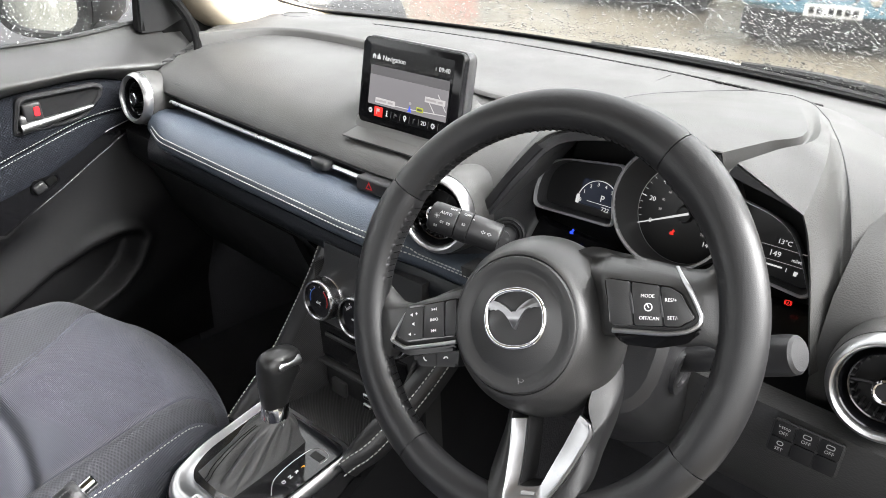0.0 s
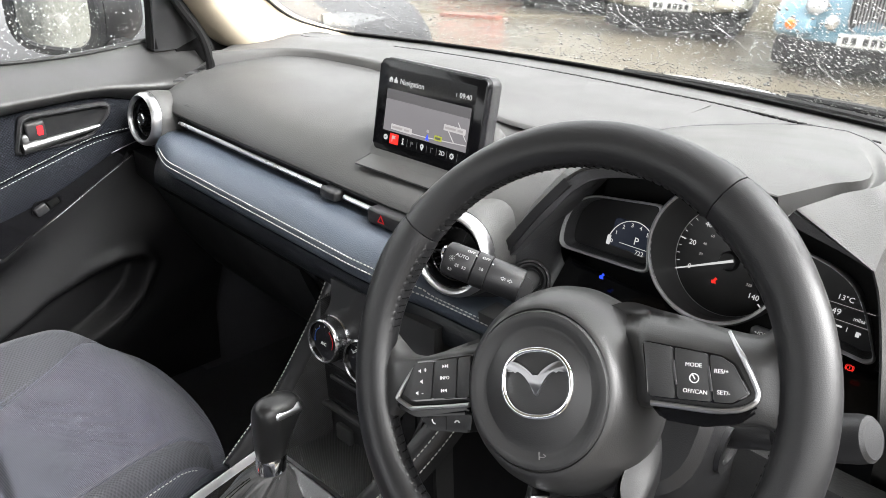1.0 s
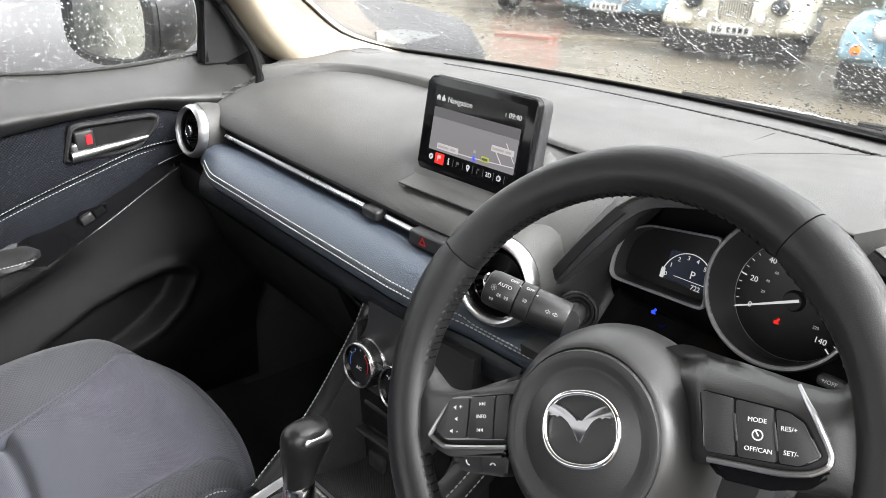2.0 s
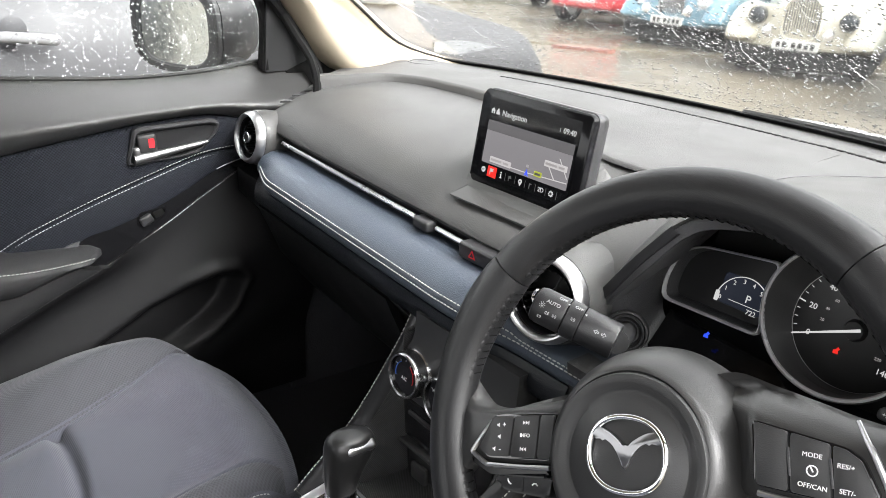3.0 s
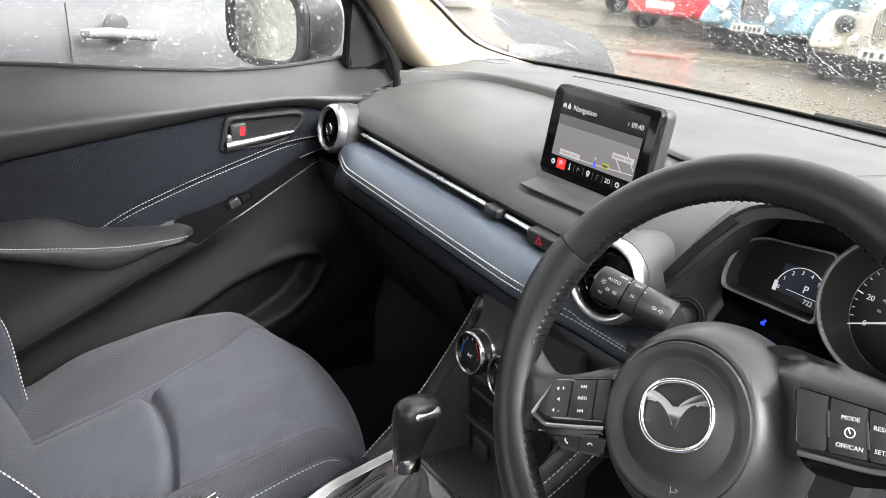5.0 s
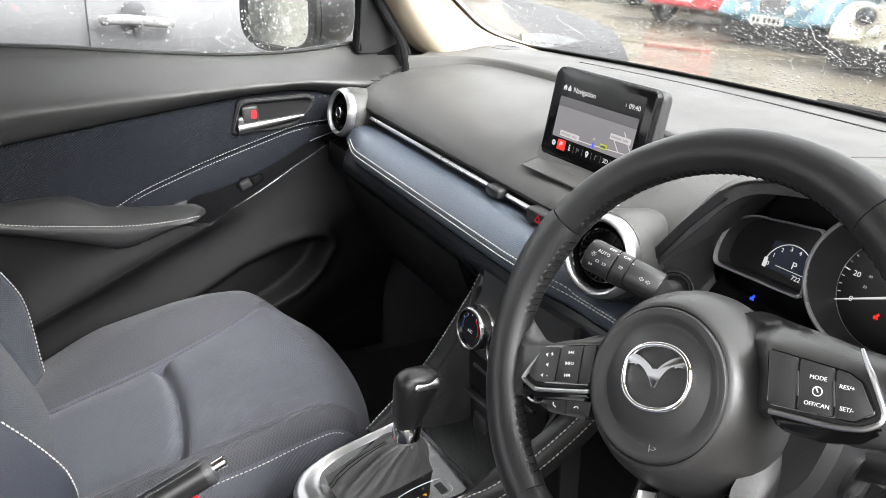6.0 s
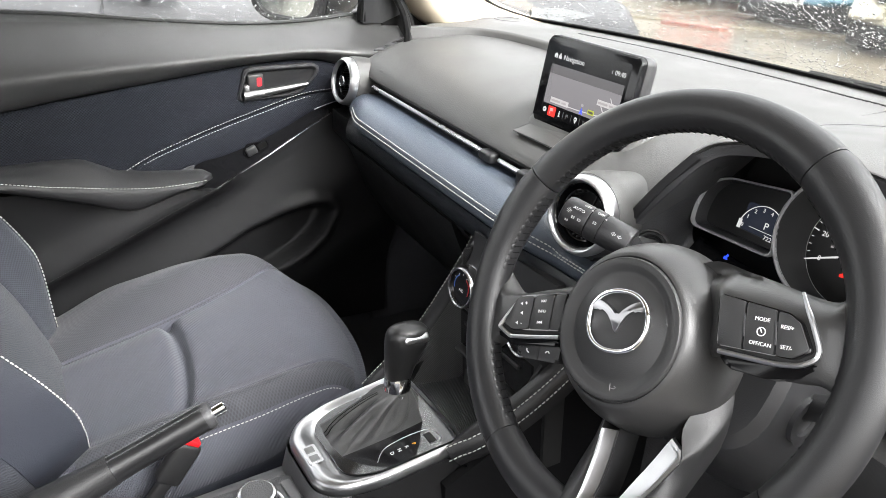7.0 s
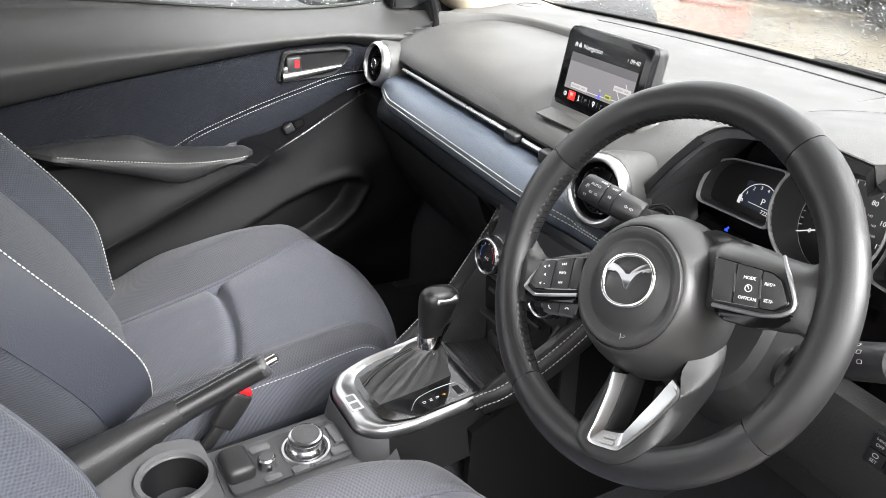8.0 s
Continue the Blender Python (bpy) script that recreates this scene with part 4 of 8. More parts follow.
for k in range(1, 12):
    a = radians(205 - 20 * k / 1.609 * 1.75)
    lettering("small_figure", str(20 * k), 0.0038, mc @ pose(-0.003 + 0.0290 * math.cos(a), -0.003 + 0.0290 * math.sin(a), -0.0266), M_BAR, spd)
part("needle", plate([(-0.053, -0.0005), (-0.053, 0.0005), (0.006, 0.0014), (0.006, -0.0014)], 0.0012), M_LITW, spd, "white needle", m=mc @ pose(-0.003, -0.003, -0.022, 0, 0, 25))
part("needle_cap", lathe([(0.0, 0.006), (0.008, 0.006), (0.010, 0.0), (0.0, 0.0)], 24), M_BLACK, spd, m=mc @ pose(-0.003, -0.003, -0.027))


def sits(pts, mtl, x, y, dz, nm, par):
    return part(nm, plate(pts, 0.0004), mtl, par, m=mc @ pose(x, y, dz))


belt = [(x * 0.72, y * 0.72) for x, y in [(-0.003, -0.004), (0.0035, -0.0035), (0.002, 0.0), (0.004, 0.003), (0.001, 0.005), (-0.001, 0.001), (-0.0035, 0.0)]]
sits(belt, M_LITR, -0.012, -0.026, -0.0265, "belt_lamp", spd)
sits(belt, M_LITB, -0.107, -0.049, 0.020, "cold_lamp", clu)
lamp = [(math.cos(2 * math.pi * q / 20), math.sin(2 * math.pi * q / 20)) for q in range(20)]
bl = part("brake_lamp", rim_plate([(0.0027 * x, 0.0027 * y) for x, y in lamp], [(0.0020 * x, 0.0020 * y) for x, y in lamp], 0.0004), M_LITR, clu, "lit red ring of the brake lamp", m=mc @ pose(0.131, -0.048, 0.020))
sits(rounded(0.0008, 0.0024, 0.0002, 1), M_LITR, 0.131, -0.048, 0.020, "stroke", bl)
for s in (-1, 1):
    sits([(s * 0.0037 * math.cos(a), 0.0037 * math.sin(a)) for a in (-0.8, -0.3, 0.3, 0.8)][::s] + [(s * 0.0031 * math.cos(a), 0.0031 * math.sin(a)) for a in (0.8, 0.3, -0.3, -0.8)][::s], M_LITR, 0.131, -0.048, 0.020, "arc", bl)
# left display: rev counter arc, gear letter, mileage bars
LX, LZ = -0.092, 0.0025
arcp = [(0.030 * math.cos(a), 0.030 * math.sin(a)) for a in (radians(180 - 6 * q) for q in range(24))]
sits(rounded(0.044, 0.030, 0.004), mat("lit_display", (0.02, 0.02, 0.03), 0.2, vary=0, emit=(0.10, 0.13, 0.20), power=0.03), LX - 0.002, -0.004, LZ - 0.0005, "lit_field", left)
part("rev_arc", tube([mc @ Vector((LX + x * 0.9, -0.018 + y, LZ + 0.0006)) for x, y in arcp], 0.0005, 4), M_LITW, left)
for k in range(6):
    a = radians(172 - 24 * k)
    lettering("figure", str(k), 0.0058, mc @ pose(LX + 0.023 * math.cos(a), -0.018 + 0.0255 * math.sin(a), LZ + 0.0002), M_LITW, left)
lettering("gear_letter", "P", 0.0105, mc @ pose(LX + 0.004, -0.0075, LZ + 0.0002), M_LITW, left)
sits(rounded(0.036, 0.0005, 0.0001, 1), M_LITW, LX + 0.004, -0.0135, LZ + 0.0002, "rule", left)
lettering("mileage", "722", 0.0066, mc @ pose(LX + 0.010, -0.0185, LZ + 0.0002), M_LITW, left)
sits(rounded(0.004, 0.010, 0.0004, 1), M_LITW, LX - 0.026, -0.014, LZ + 0.0002, "gauge_bar", left)
# right display: temperature, range and fuel bar
lettering("temperature", "13°C", 0.0066, mc @ pose(0.109, 0.003, LZ + 0.0002), M_LITW, rgt)
lettering("range", "149", 0.0078, mc @ pose(0.103, -0.010, LZ + 0.0002), M_LITW, rgt)
lettering("unit", "miles", 0.0046, mc @ pose(0.124, -0.0115, LZ + 0.0002), M_LITW, rgt)
for y in (-0.003, -0.0165):
    sits(rounded(0.060, 0.0004, 0.0001, 1), M_BAR, 0.104, y, LZ + 0.0002, "rule", rgt)
sits(rounded(0.040, 0.0016, 0.0005, 1), M_LITW, 0.093, -0.0215, LZ + 0.0002, "fuel_bar", rgt)
lettering("fuel_mark", "1", 0.0055, mc @ pose(0.117, -0.0225, LZ + 0.0002), M_LITW, rgt)
sits([(-0.0016, -0.0022), (0.0014, -0.0022), (0.0014, 0.0006), (0.0024, 0.0004), (0.0024, 0.0014), (0.0014, 0.0022), (-0.0016, 0.0022)], M_LITW, 0.126, -0.0235, LZ + 0.0002, "pump_icon", rgt)
kn = part("trip_knob", box(0.022, 0.010, 0.014, 0.004, m=mc @ pose(0.058, -0.047, 0.018)), M_DECK, clu, "trip reset key marked +/OFF")
lettering("key_text", "+/OFF", 0.0048, mc @ pose(0.058, -0.0460, 0.0253), M_WHITE, kn)


# ---- steering wheel, turned a little to the left ----
WC = pose(0.346, 0.0, 0.930, 0, 0, 2.5) @ pose(0, 0, 0, 64, 0, 0) @ pose(0, 0, 0, 0, 0, 22.5)
wheel = thing("steering_wheel", WC, "black leather three-spoke steering wheel with silver trim, turned slightly", "steering wheel")
RR = 0.1690


def rim_bulge(a):
    return 0.0022 * (math.exp(-((math.degrees(a) % 360 - 35) / 14) ** 2) + math.exp(-((math.degrees(a) % 360 - 145) / 14) ** 2))


def rim_pt(a, t, o=0.0):
    """A point of the rim's skin: a round the wheel, t round the rim, o proud of it."""
    rr = 0.0165 + rim_bulge(a) + 0.0012 * math.cos(2 * t)
    r = RR + (rr + o) * math.cos(t)
    return Vector((r * math.cos(a), r * math.sin(a), (rr * 0.98 + o) * math.sin(t)))


def rim_loop(a):
    return [rim_pt(a, 2 * math.pi * q / 24) for q in range(24)]


SEAMS = [40.8, 135.2, 223.5, 315]
marks = sorted(SEAMS)
for i, a0 in enumerate(marks):
    a1 = marks[(i + 1) % 4] + (360 if i == 3 else 0)
    n = max(8, int((a1 - a0) / 3))
    loops = []
    for k in range(n + 1):
        a = radians(a0 + 0.15 + (a1 - a0 - 0.3) * k / n)
        lp = rim_loop(a)
        if k in (0, n):
            c = sum(lp, Vector()) / len(lp)
            lp = [c + (p - c) * 0.965 for p in lp]
        loops.append(lp)
    part("rim_cover", loft(loops), M_LEATHER, wheel, "black grained leather section", m=WC)
part("rim_core", tube([(RR * math.cos(radians(6 * k)), RR * math.sin(radians(6 * k)), 0) for k in range(60)], 0.0145, 10, True), M_BLACK, wheel, m=WC)
# lacing on the inner side of the rim, upper arc and lower arc
for a0, a1 in ((43, 133), (138, 168), (194, 221), (326, 350), (15, 38)):
    cnt = int((a1 - a0) / 2.5)
    bl = bpy.data.meshes.new("lacing")
    vs, fs = [], []
    for k in range(cnt):
        a = radians(a0 + (a1 - a0) * k / cnt) + 0.006 * math.sin(7.3 * k)
        p = rim_pt(a, 3.34, 0.0003)
        q = rim_pt(a + 0.012, 2.93, 0.0002)
        d = (q - p).normalized()
        u = d.orthogonal().normalized() * 0.0006
        w = d.cross(u)
        b = len(vs)
        vs += [p + u, p + w, p - u, p - w, q + u, q + w, q - u, q - w]
        fs += [(b, b + 1, b + 5, b + 4), (b + 1, b + 2, b + 6, b + 5), (b + 2, b + 3, b + 7, b + 6), (b + 3, b, b + 4, b + 7), (b + 4, b + 5, b + 6, b + 7)]
    bl.from_pydata(vs, [], fs)
    # puckers of the leather on both sides of the seam
    pv, pf = [], []
    for k in range(cnt):
        a = radians(a0 + (a1 - a0) * (k + 0.5) / cnt)
        for ph in (2.84, 3.44):
            e1 = Vector((math.cos(a) * math.cos(ph), math.sin(a) * math.cos(ph), math.sin(ph)))
            e2 = Vector((-math.sin(a), math.cos(a), 0))
            e3 = e1.cross(e2)
            c = rim_pt(a, ph, 0.0)
            b = len(pv)
            for h, f in ((-0.0004, 1.0), (0.00003, 0.75), (0.00010, 0.35)):
                pv += [c + e1 * h + (e2 * 0.0032 * math.cos(q) + e3 * 0.0028 * math.sin(q)) * f for q in (math.pi * j / 4 for j in range(8))]
            for lv in (0, 8):
                pf += [(b + lv + j, b + lv + (j + 1) % 8, b + lv + 8 + (j + 1) % 8, b + lv + 8 + j) for j in range(8)]
            pf.append(tuple(b + 16 + j for j in range(8)))
    pk = bpy.data.meshes.new("pucker")
    pk.from_pydata(pv, [], pf)
    tagged(part("pucker", pk, M_LEATHER, wheel, m=WC, sharp=80), kind="stuff")
    tagged(part("lacing", bl, M_SEAL, wheel, "dark lacing thread", m=WC), kind="stuff")
# hub
MH = WC @ pose(-0.0065, -0.0135, 0)
part("hub_body", lathe([(0.0, -0.058), (0.066, -0.058), (0.0755, -0.046), (0.0765, -0.036), (0.0760, -0.026), (0.0730, -0.012), (0.0690, 0.000), (0.0640, 0.010), (0.0600, 0.0160), (0.0578, 0.0184), (0.0560, 0.0190), (0.0550, 0.0172), (0.0, 0.0172)], 96, sx=0.975, sy=1.03), M_HUB, wheel, "satin black hub", m=MH)
part("airbag_cover", lathe([(0.0545, 0.016), (0.0545, 0.0200), (0.0535, 0.0218), (0.0515, 0.0224), (0.0480, 0.0220), (0.0445, 0.0195), (0.0415, 0.0190), (0.0370, 0.0212), (0.020, 0.0262), (0.0, 0.0275)], 96, sy=1.03), M_COVER, wheel, "dished airbag cover", m=MH)
ME = WC @ pose(-0.002, -0.0090, 0.0268)
oval = [Vector((0.0262 * math.copysign(abs(math.cos(b)) ** 0.88, math.cos(b)), 0.0232 * math.copysign(abs(math.sin(b)) ** 0.88, math.sin(b)), 0.0012)) for b in (2 * math.pi * q / 72 for q in range(72))]
emb = part("emblem_ring", tube(oval, 0.0021, 12, True), M_CHROME, wheel, "chrome oval ring with a wing shape", m=ME)
half = [(0.0, 0.0040), (0.005, 0.0085), (0.011, 0.0125), (0.016, 0.0145), (0.0215, 0.0150), (0.0240, 0.0110), (0.0225, 0.0078), (0.0150, 0.0082), (0.009, 0.0048), (0.004, -0.0020), (0.0, -0.0090)]
wing = ring_curve([(x, y, 0) for x, y in half] + [(-x, y, 0) for x, y in half[-2:0:-1]], 96)
part("emblem_wing", plate([(p.x, p.y) for p in wing], 0.0030, 0.0014), M_WING, emb, m=ME)
part("horn_mark", tube([(-0.0022, 0.0026, 0), (-0.0022, -0.0026, 0), (-0.0022, -0.0006, 0), (0.0012, -0.0010, 0), (0.0030, 0.0002, 0), (0.0012, 0.0012, 0)], 0.0003, 5), M_GTHREAD, wheel, m=WC @ pose(-0.002, -0.0590, 0.0224))
# side spokes: how high each reaches above and below its middle line
ARMS = {1: [(0.026, 0.043, -0.022), (0.050, 0.0485, -0.024), (0.075, 0.041, -0.026), (0.100, 0.033, -0.031), (0.122, 0.0255, -0.036), (0.140, 0.022, -0.036), (0.150, 0.030, -0.042), (0.160, 0.046, -0.052)],
        -1: [(0.050, 0.034, -0.024), (0.075, 0.026, -0.026), (0.100, 0.019, -0.029), (0.122, 0.0130, -0.029), (0.140, 0.016, -0.030), (0.150, 0.028, -0.040), (0.160, 0.044, -0.054)]}
for s in (-1, 1):
    arm = []
    for x, yt, yb in (tuple(p) for p in curve(ARMS[s], 28)):
        yp = (0.0200 - 0.28 * (x - 0.070)) if s > 0 else (0.0130 - 0.10 * (x - 0.066))
        yp = min(yp, yt - 0.004)
        near = ease(0.050, 0.072, x)
        far = ease(0.138, 0.158, x)
        sunk = 1 - ease(0.060, 0.115, x)
        zt = -0.006 + 0.0155 * near - 0.006 * far
        zb = -0.022 + 0.010 * far
        lp = [(yt - 0.002, zb), (yt, zb + 0.006 - 0.004 * far), (yt - 0.003, -0.010 + 0.007 * far - 0.009 * sunk), (yp + 0.6 * (yt - yp), zt - 0.0085 + 0.006 * far - 0.008 * sunk), (yp + 0.25 * (yt - yp), zt - 0.0015 - 0.003 * sunk), (yp, zt), (0.5 * (yp + yb), zt), (yb + 0.005, zt), (yb, zt - 0.005), (yb + 0.001, zb + 0.006), (yb + 0.006, zb)]
        arm.append([Vector((s * x, a, b)) for a, b in lp])
    part("spoke", loft(arm), M_HUB, wheel, "black side spoke", m=WC, sharp=75)
    if s > 0:
        pan = [(0.070, 0.0195), (0.121, 0.0085), (0.129, 0.0030), (0.1370, -0.0160), (0.1255, -0.0222), (0.072, -0.0175)]
        keys = [[(0.0715, 0.0185), (0.0905, 0.0142), (0.0905, -0.0185), (0.0735, -0.0168)], [(0.0920, 0.0139), (0.1125, 0.0094), (0.1130, -0.0204), (0.0920, -0.0186)], [(0.1140, 0.0090), (0.1205, 0.0074), (0.1280, 0.0022), (0.1355, -0.0155), (0.1250, -0.0212), (0.1145, -0.0205)]]
        line = [(0.1250, 0.0235, 0.0070), (0.1300, 0.0130, 0.0105), (0.1343, 0.0046, 0.0125), (0.1403, -0.0118, 0.0130), (0.1407, -0.0165, 0.0130), (0.1390, -0.0205, 0.0130), (0.1323, -0.0242, 0.0132), (0.1260, -0.0256, 0.0135), (0.1134, -0.0260, 0.0138), (0.0950, -0.0240, 0.0140), (0.0740, -0.0215, 0.0140)]
        lip = [(0.072, -0.0225), (0.126, -0.0268), (0.1385, -0.0215), (0.1395, -0.0262), (0.128, -0.0340), (0.107, -0.0365), (0.080, -0.0325)]
    else:
        pan = [(-0.130, -0.0180), (-0.117, 0.0072), (-0.062, 0.0125), (-0.066, -0.0205), (-0.1195, -0.0240)]
        keys = [[(-0.1285, -0.0176), (-0.1162, 0.0060), (-0.0985, 0.0075), (-0.1008, -0.0215), (-0.1192, -0.0228)], [(-0.0970, 0.0077), (-0.0765, 0.0098), (-0.0780, -0.0202), (-0.0992, -0.0214)], [(-0.0750, 0.0099), (-0.0640, 0.0110), (-0.0660, -0.0195), (-0.0765, -0.0201)]]
        line = [(-0.1180, 0.0070, 0.0060), (-0.1215, 0.0010, 0.0100), (-0.1345, -0.0190, 0.0125), (-0.1340, -0.0220, 0.0125), (-0.1310, -0.0240, 0.0128), (-0.1220, -0.0285, 0.0130), (-0.1170, -0.0290, 0.0130), (-0.090, -0.0275, 0.0138), (-0.066, -0.0255, 0.0140)]
        lip = [(-0.137, -0.0235), (-0.119, -0.0305), (-0.068, -0.0270), (-0.070, -0.0330), (-0.119, -0.0360), (-0.138, -0.0285)]
    pd = part("switch_pad", plate(soft_poly(pan, 0.003), 0.006, 0.001), M_GLOSS, wheel, "gloss black switch pad", m=WC @ pose(0, 0, 0.0075))
    part("spoke_trim", tube(curve(line, 48), lambda t: 0.0011 + 0.0008 * ease(0, 0.2, t), 8), M_SATIN, wheel, "bright trim round the switches", m=WC)
    part("spoke_lip", plate(soft_poly(lip, 0.003), 0.014, 0.003), M_BEZEL, wheel, "black lip under the switches", m=WC @ pose(0, 0, -0.004))
    for pts in keys:
        part("switch_key", plate(soft_poly(pts, 0.0016), 0.0030, 0.0008), M_COVER, pd, m=WC @ pose(0, 0, 0.0125))
    if s > 0:
        for x0, y0 in ((0.0913, -0.002), (0.1133, -0.006)):
            part("key_edge", plate(rounded(0.0014, 0.016, 0.0006, 2), 0.0012, 0.0003), M_ARM, pd, m=WC @ pose(x0, y0, 0.0150, 0, 0, 4))
        for tx, x, y in (("MODE", 0.1035, 0.0025), ("OFF/CAN", 0.1035, -0.0142), ("RES/+", 0.1205, -0.0018), ("SET/-", 0.1210, -0.0150)):
            lettering("key_text", tx, 0.0037, WC @ pose(x, y, 0.0157, 0, 0, -6), M_WHITE, pd)
        part("cruise_icon", rim_plate([(0.0032 * math.cos(q), 0.0032 * math.sin(q)) for q in (0.45 * j for j in range(14))], [(0.0025 * math.cos(q), 0.0025 * math.sin(q)) for q in (0.45 * j for j in range(14))], 0.0003), M_WHITE, pd, m=WC @ pose(0.1035, -0.0058, 0.0156))
        part("cruise_hand", plate(rounded(0.0008, 0.0042, 0.0002, 1), 0.0003), M_WHITE, pd, m=WC @ pose(0.1031, -0.0046, 0.0156, 0, 0, 25))
    else:
        lettering("key_text", "INFO", 0.0037, WC @ pose(-0.0874, -0.0054, 0.0157, 0, 0, 3), M_WHITE, pd)
        for x, y, fl in ((-0.0885, 0.0035, 1), (-0.0862, 0.0037, 1), (-0.0890, -0.0150, -1), (-0.0867, -0.0148, -1)):
            part("skip_icon", plate([(-0.0010, -0.0013), (0.0010, 0), (-0.0010, 0.0013)] if fl > 0 else [(0.0010, 0.0013), (-0.0010, 0), (0.0010, -0.0013)], 0.0003), M_WHITE, pd, m=WC @ pose(x, y, 0.0156))
        for x, y, h in ((-0.0846, 0.0038, 0.0026), (-0.0906, -0.0151, 0.0026)):
            part("skip_bar", plate(rounded(0.0005, h, 0.0001, 1), 0.0003), M_WHITE, pd, m=WC @ pose(x, y, 0.0156))
        for tx, x, y in (("+", -0.1060, 0.0005), ("-", -0.1085, -0.0170)):
            lettering("key_text", tx, 0.0056, WC @ pose(x, y, 0.0157), M_WHITE, pd)
        for x, y in ((-0.1110, 0.0000), (-0.1095, -0.0082), (-0.1135, -0.0172)):
            part("sound_icon", plate([(-0.0013, -0.0006), (-0.0003, -0.0006), (0.0009, -0.0016), (0.0009, 0.0016), (-0.0003, 0.0006), (-0.0013, 0.0006)], 0.0003), M_WHITE, pd, m=WC @ pose(x, y, 0.0156))
        ph = part("phone_pad", plate(soft_poly([(-0.119, -0.0345), (-0.069, -0.0310), (-0.071, -0.0470), (-0.108, -0.0460), (-0.115, -0.0430)], 0.003), 0.016, 0.003), M_DARK, wheel, "phone keys below the spoke", m=WC @ pose(0, 0, -0.011))
        part("split", plate(rounded(0.0014, 0.012, 0.0004, 1), 0.0010), M_BLACK, ph, m=WC @ pose(-0.0935, -0.0395, 0.0047))
        for x in (-0.105, -0.083):
            part("phone_icon", tube([(x - 0.0022, -0.0395, 0.0053), (x - 0.0008, -0.0382, 0.0053), (x + 0.0008, -0.0382, 0.0053), (x + 0.0022, -0.0395, 0.0053)] if x > -0.1 else [(x - 0.0015, -0.0375, 0.0053), (x - 0.0012, -0.0392, 0.0053), (x, -0.0405, 0.0053), (x + 0.0016, -0.0410, 0.0053)], 0.0006, 5), M_WHITE, ph, m=WC)
# lower spoke: a U of satin silver round an open hole, on a black body that spreads to the hub and swells into the rim
U_OUT = [(-0.0268, -0.076, -0.013), (-0.0272, -0.095, -0.0075), (-0.0277, -0.115, -0.003), (-0.0285, -0.138, 0.005), (-0.0280, -0.1525, 0.0125), (-0.0215, -0.1572, 0.0148), (-0.006, -0.1582, 0.0150), (0.005, -0.1578, 0.0148), (0.0125, -0.152, 0.0125), (0.0270, -0.1335, 0.0055), (0.0377, -0.116, -0.002), (0.0446, -0.1035, -0.006), (0.0436, -0.0965, -0.008), (0.0400, -0.080, -0.012), (0.0450, -0.058, -0.022)]
U_IN = [(-0.0140, -0.076, -0.0160), (-0.0145, -0.095, -0.0100), (-0.0157, -0.115, -0.0060), (-0.0170, -0.135, 0.0005), (-0.0178, -0.1425, 0.0040), (-0.0160, -0.1442, 0.0052), (-0.006, -0.1440, 0.0055), (0.0020, -0.1428, 0.0050), (0.0045, -0.1395, 0.0040), (0.0135, -0.1235, -0.0010), (0.0220, -0.1085, -0.0060), (0.0300, -0.0935, -0.0100), (0.0330, -0.0890, -0.0105), (0.0370, -0.078, -0.0140), (0.0430, -0.058, -0.0240)]
BODY = [(-0.0360, -0.074, -0.026), (-0.0375, -0.097, -0.016), (-0.0425, -0.115, -0.010), (-0.0468, -0.137, 0.000), (-0.0415, -0.1535, 0.0135), (-0.0270, -0.1668, 0.0178), (-0.0080, -0.1706, 0.0180), (0.0110, -0.1680, 0.0178), (0.0275, -0.1570, 0.0140), (0.0385, -0.1385, 0.000), (0.0450, -0.1140, -0.013), (0.0510, -0.0965, -0.019), (0.0550, -0.0835, -0.029), (0.0585, -0.0650, -0.042), (0.0600, -0.0430, -0.050)]
NU = 104
u_out, u_in, u_body = curve(U_OUT, NU), curve(U_IN, NU), curve(BODY, NU)
i0, i1 = 6, NU - 13
down = Vector((0, 0, -1))
part("spoke_trim", loft([[p + down * 0.004, p + Vector((0, 0, 0.0006)), p.lerp(q, 0.16) + Vector((0, 0, 0.0014)), p.lerp(q, 0.28) + Vector((0, 0, 0.0006)), q, q + down * 0.006] for p, q in list(zip(u_out, u_in))[i0:i1]]), M_SATIN, wheel, "satin silver U-shaped trim of the lower spoke", m=WC, sharp=24)
part("spoke_wall", loft([[q + down * 0.003, q.lerp(p, -0.10) + down * 0.012, q.lerp(p, -0.12) + down * 0.030, q.lerp(p, 0.35) + down * 0.032] for p, q in zip(u_out, u_in)]), M_BLACK, wheel, m=WC, sharp=50)
rows = []
for p, b in zip(u_out, u_body):
    o = (b - p).normalized()
    rows.append([p + down * 0.005, p + o * 0.0003 + down * 0.0006, p + o * 0.0012 + Vector((0, 0, 0.0002)), p.lerp(b, 0.35) + Vector((0, 0, 0.0016)), p.lerp(b, 0.72) + Vector((0, 0, 0.0008)), b + down * 0.0008, b + o * 0.0010 + down * 0.0035, b + o * 0.0012 + down * 0.016, p.lerp(b, 0.6) + down * 0.034, p + down * 0.032])
part("lower_spoke", loft(rows), M_BLACK, wheel, "black body of the lower spoke", m=WC, sharp=40)
for k in range(2):
    part("unreadable_bar", plate(rounded(0.014 - 0.002 * k, 0.0030, 0.0005), 0.0004), M_GTHREAD, wheel, m=WC @ pose(-0.007, -0.1535 + 0.0050 * k, 0.0130 - 0.0036 * k, -36, 0, 0))

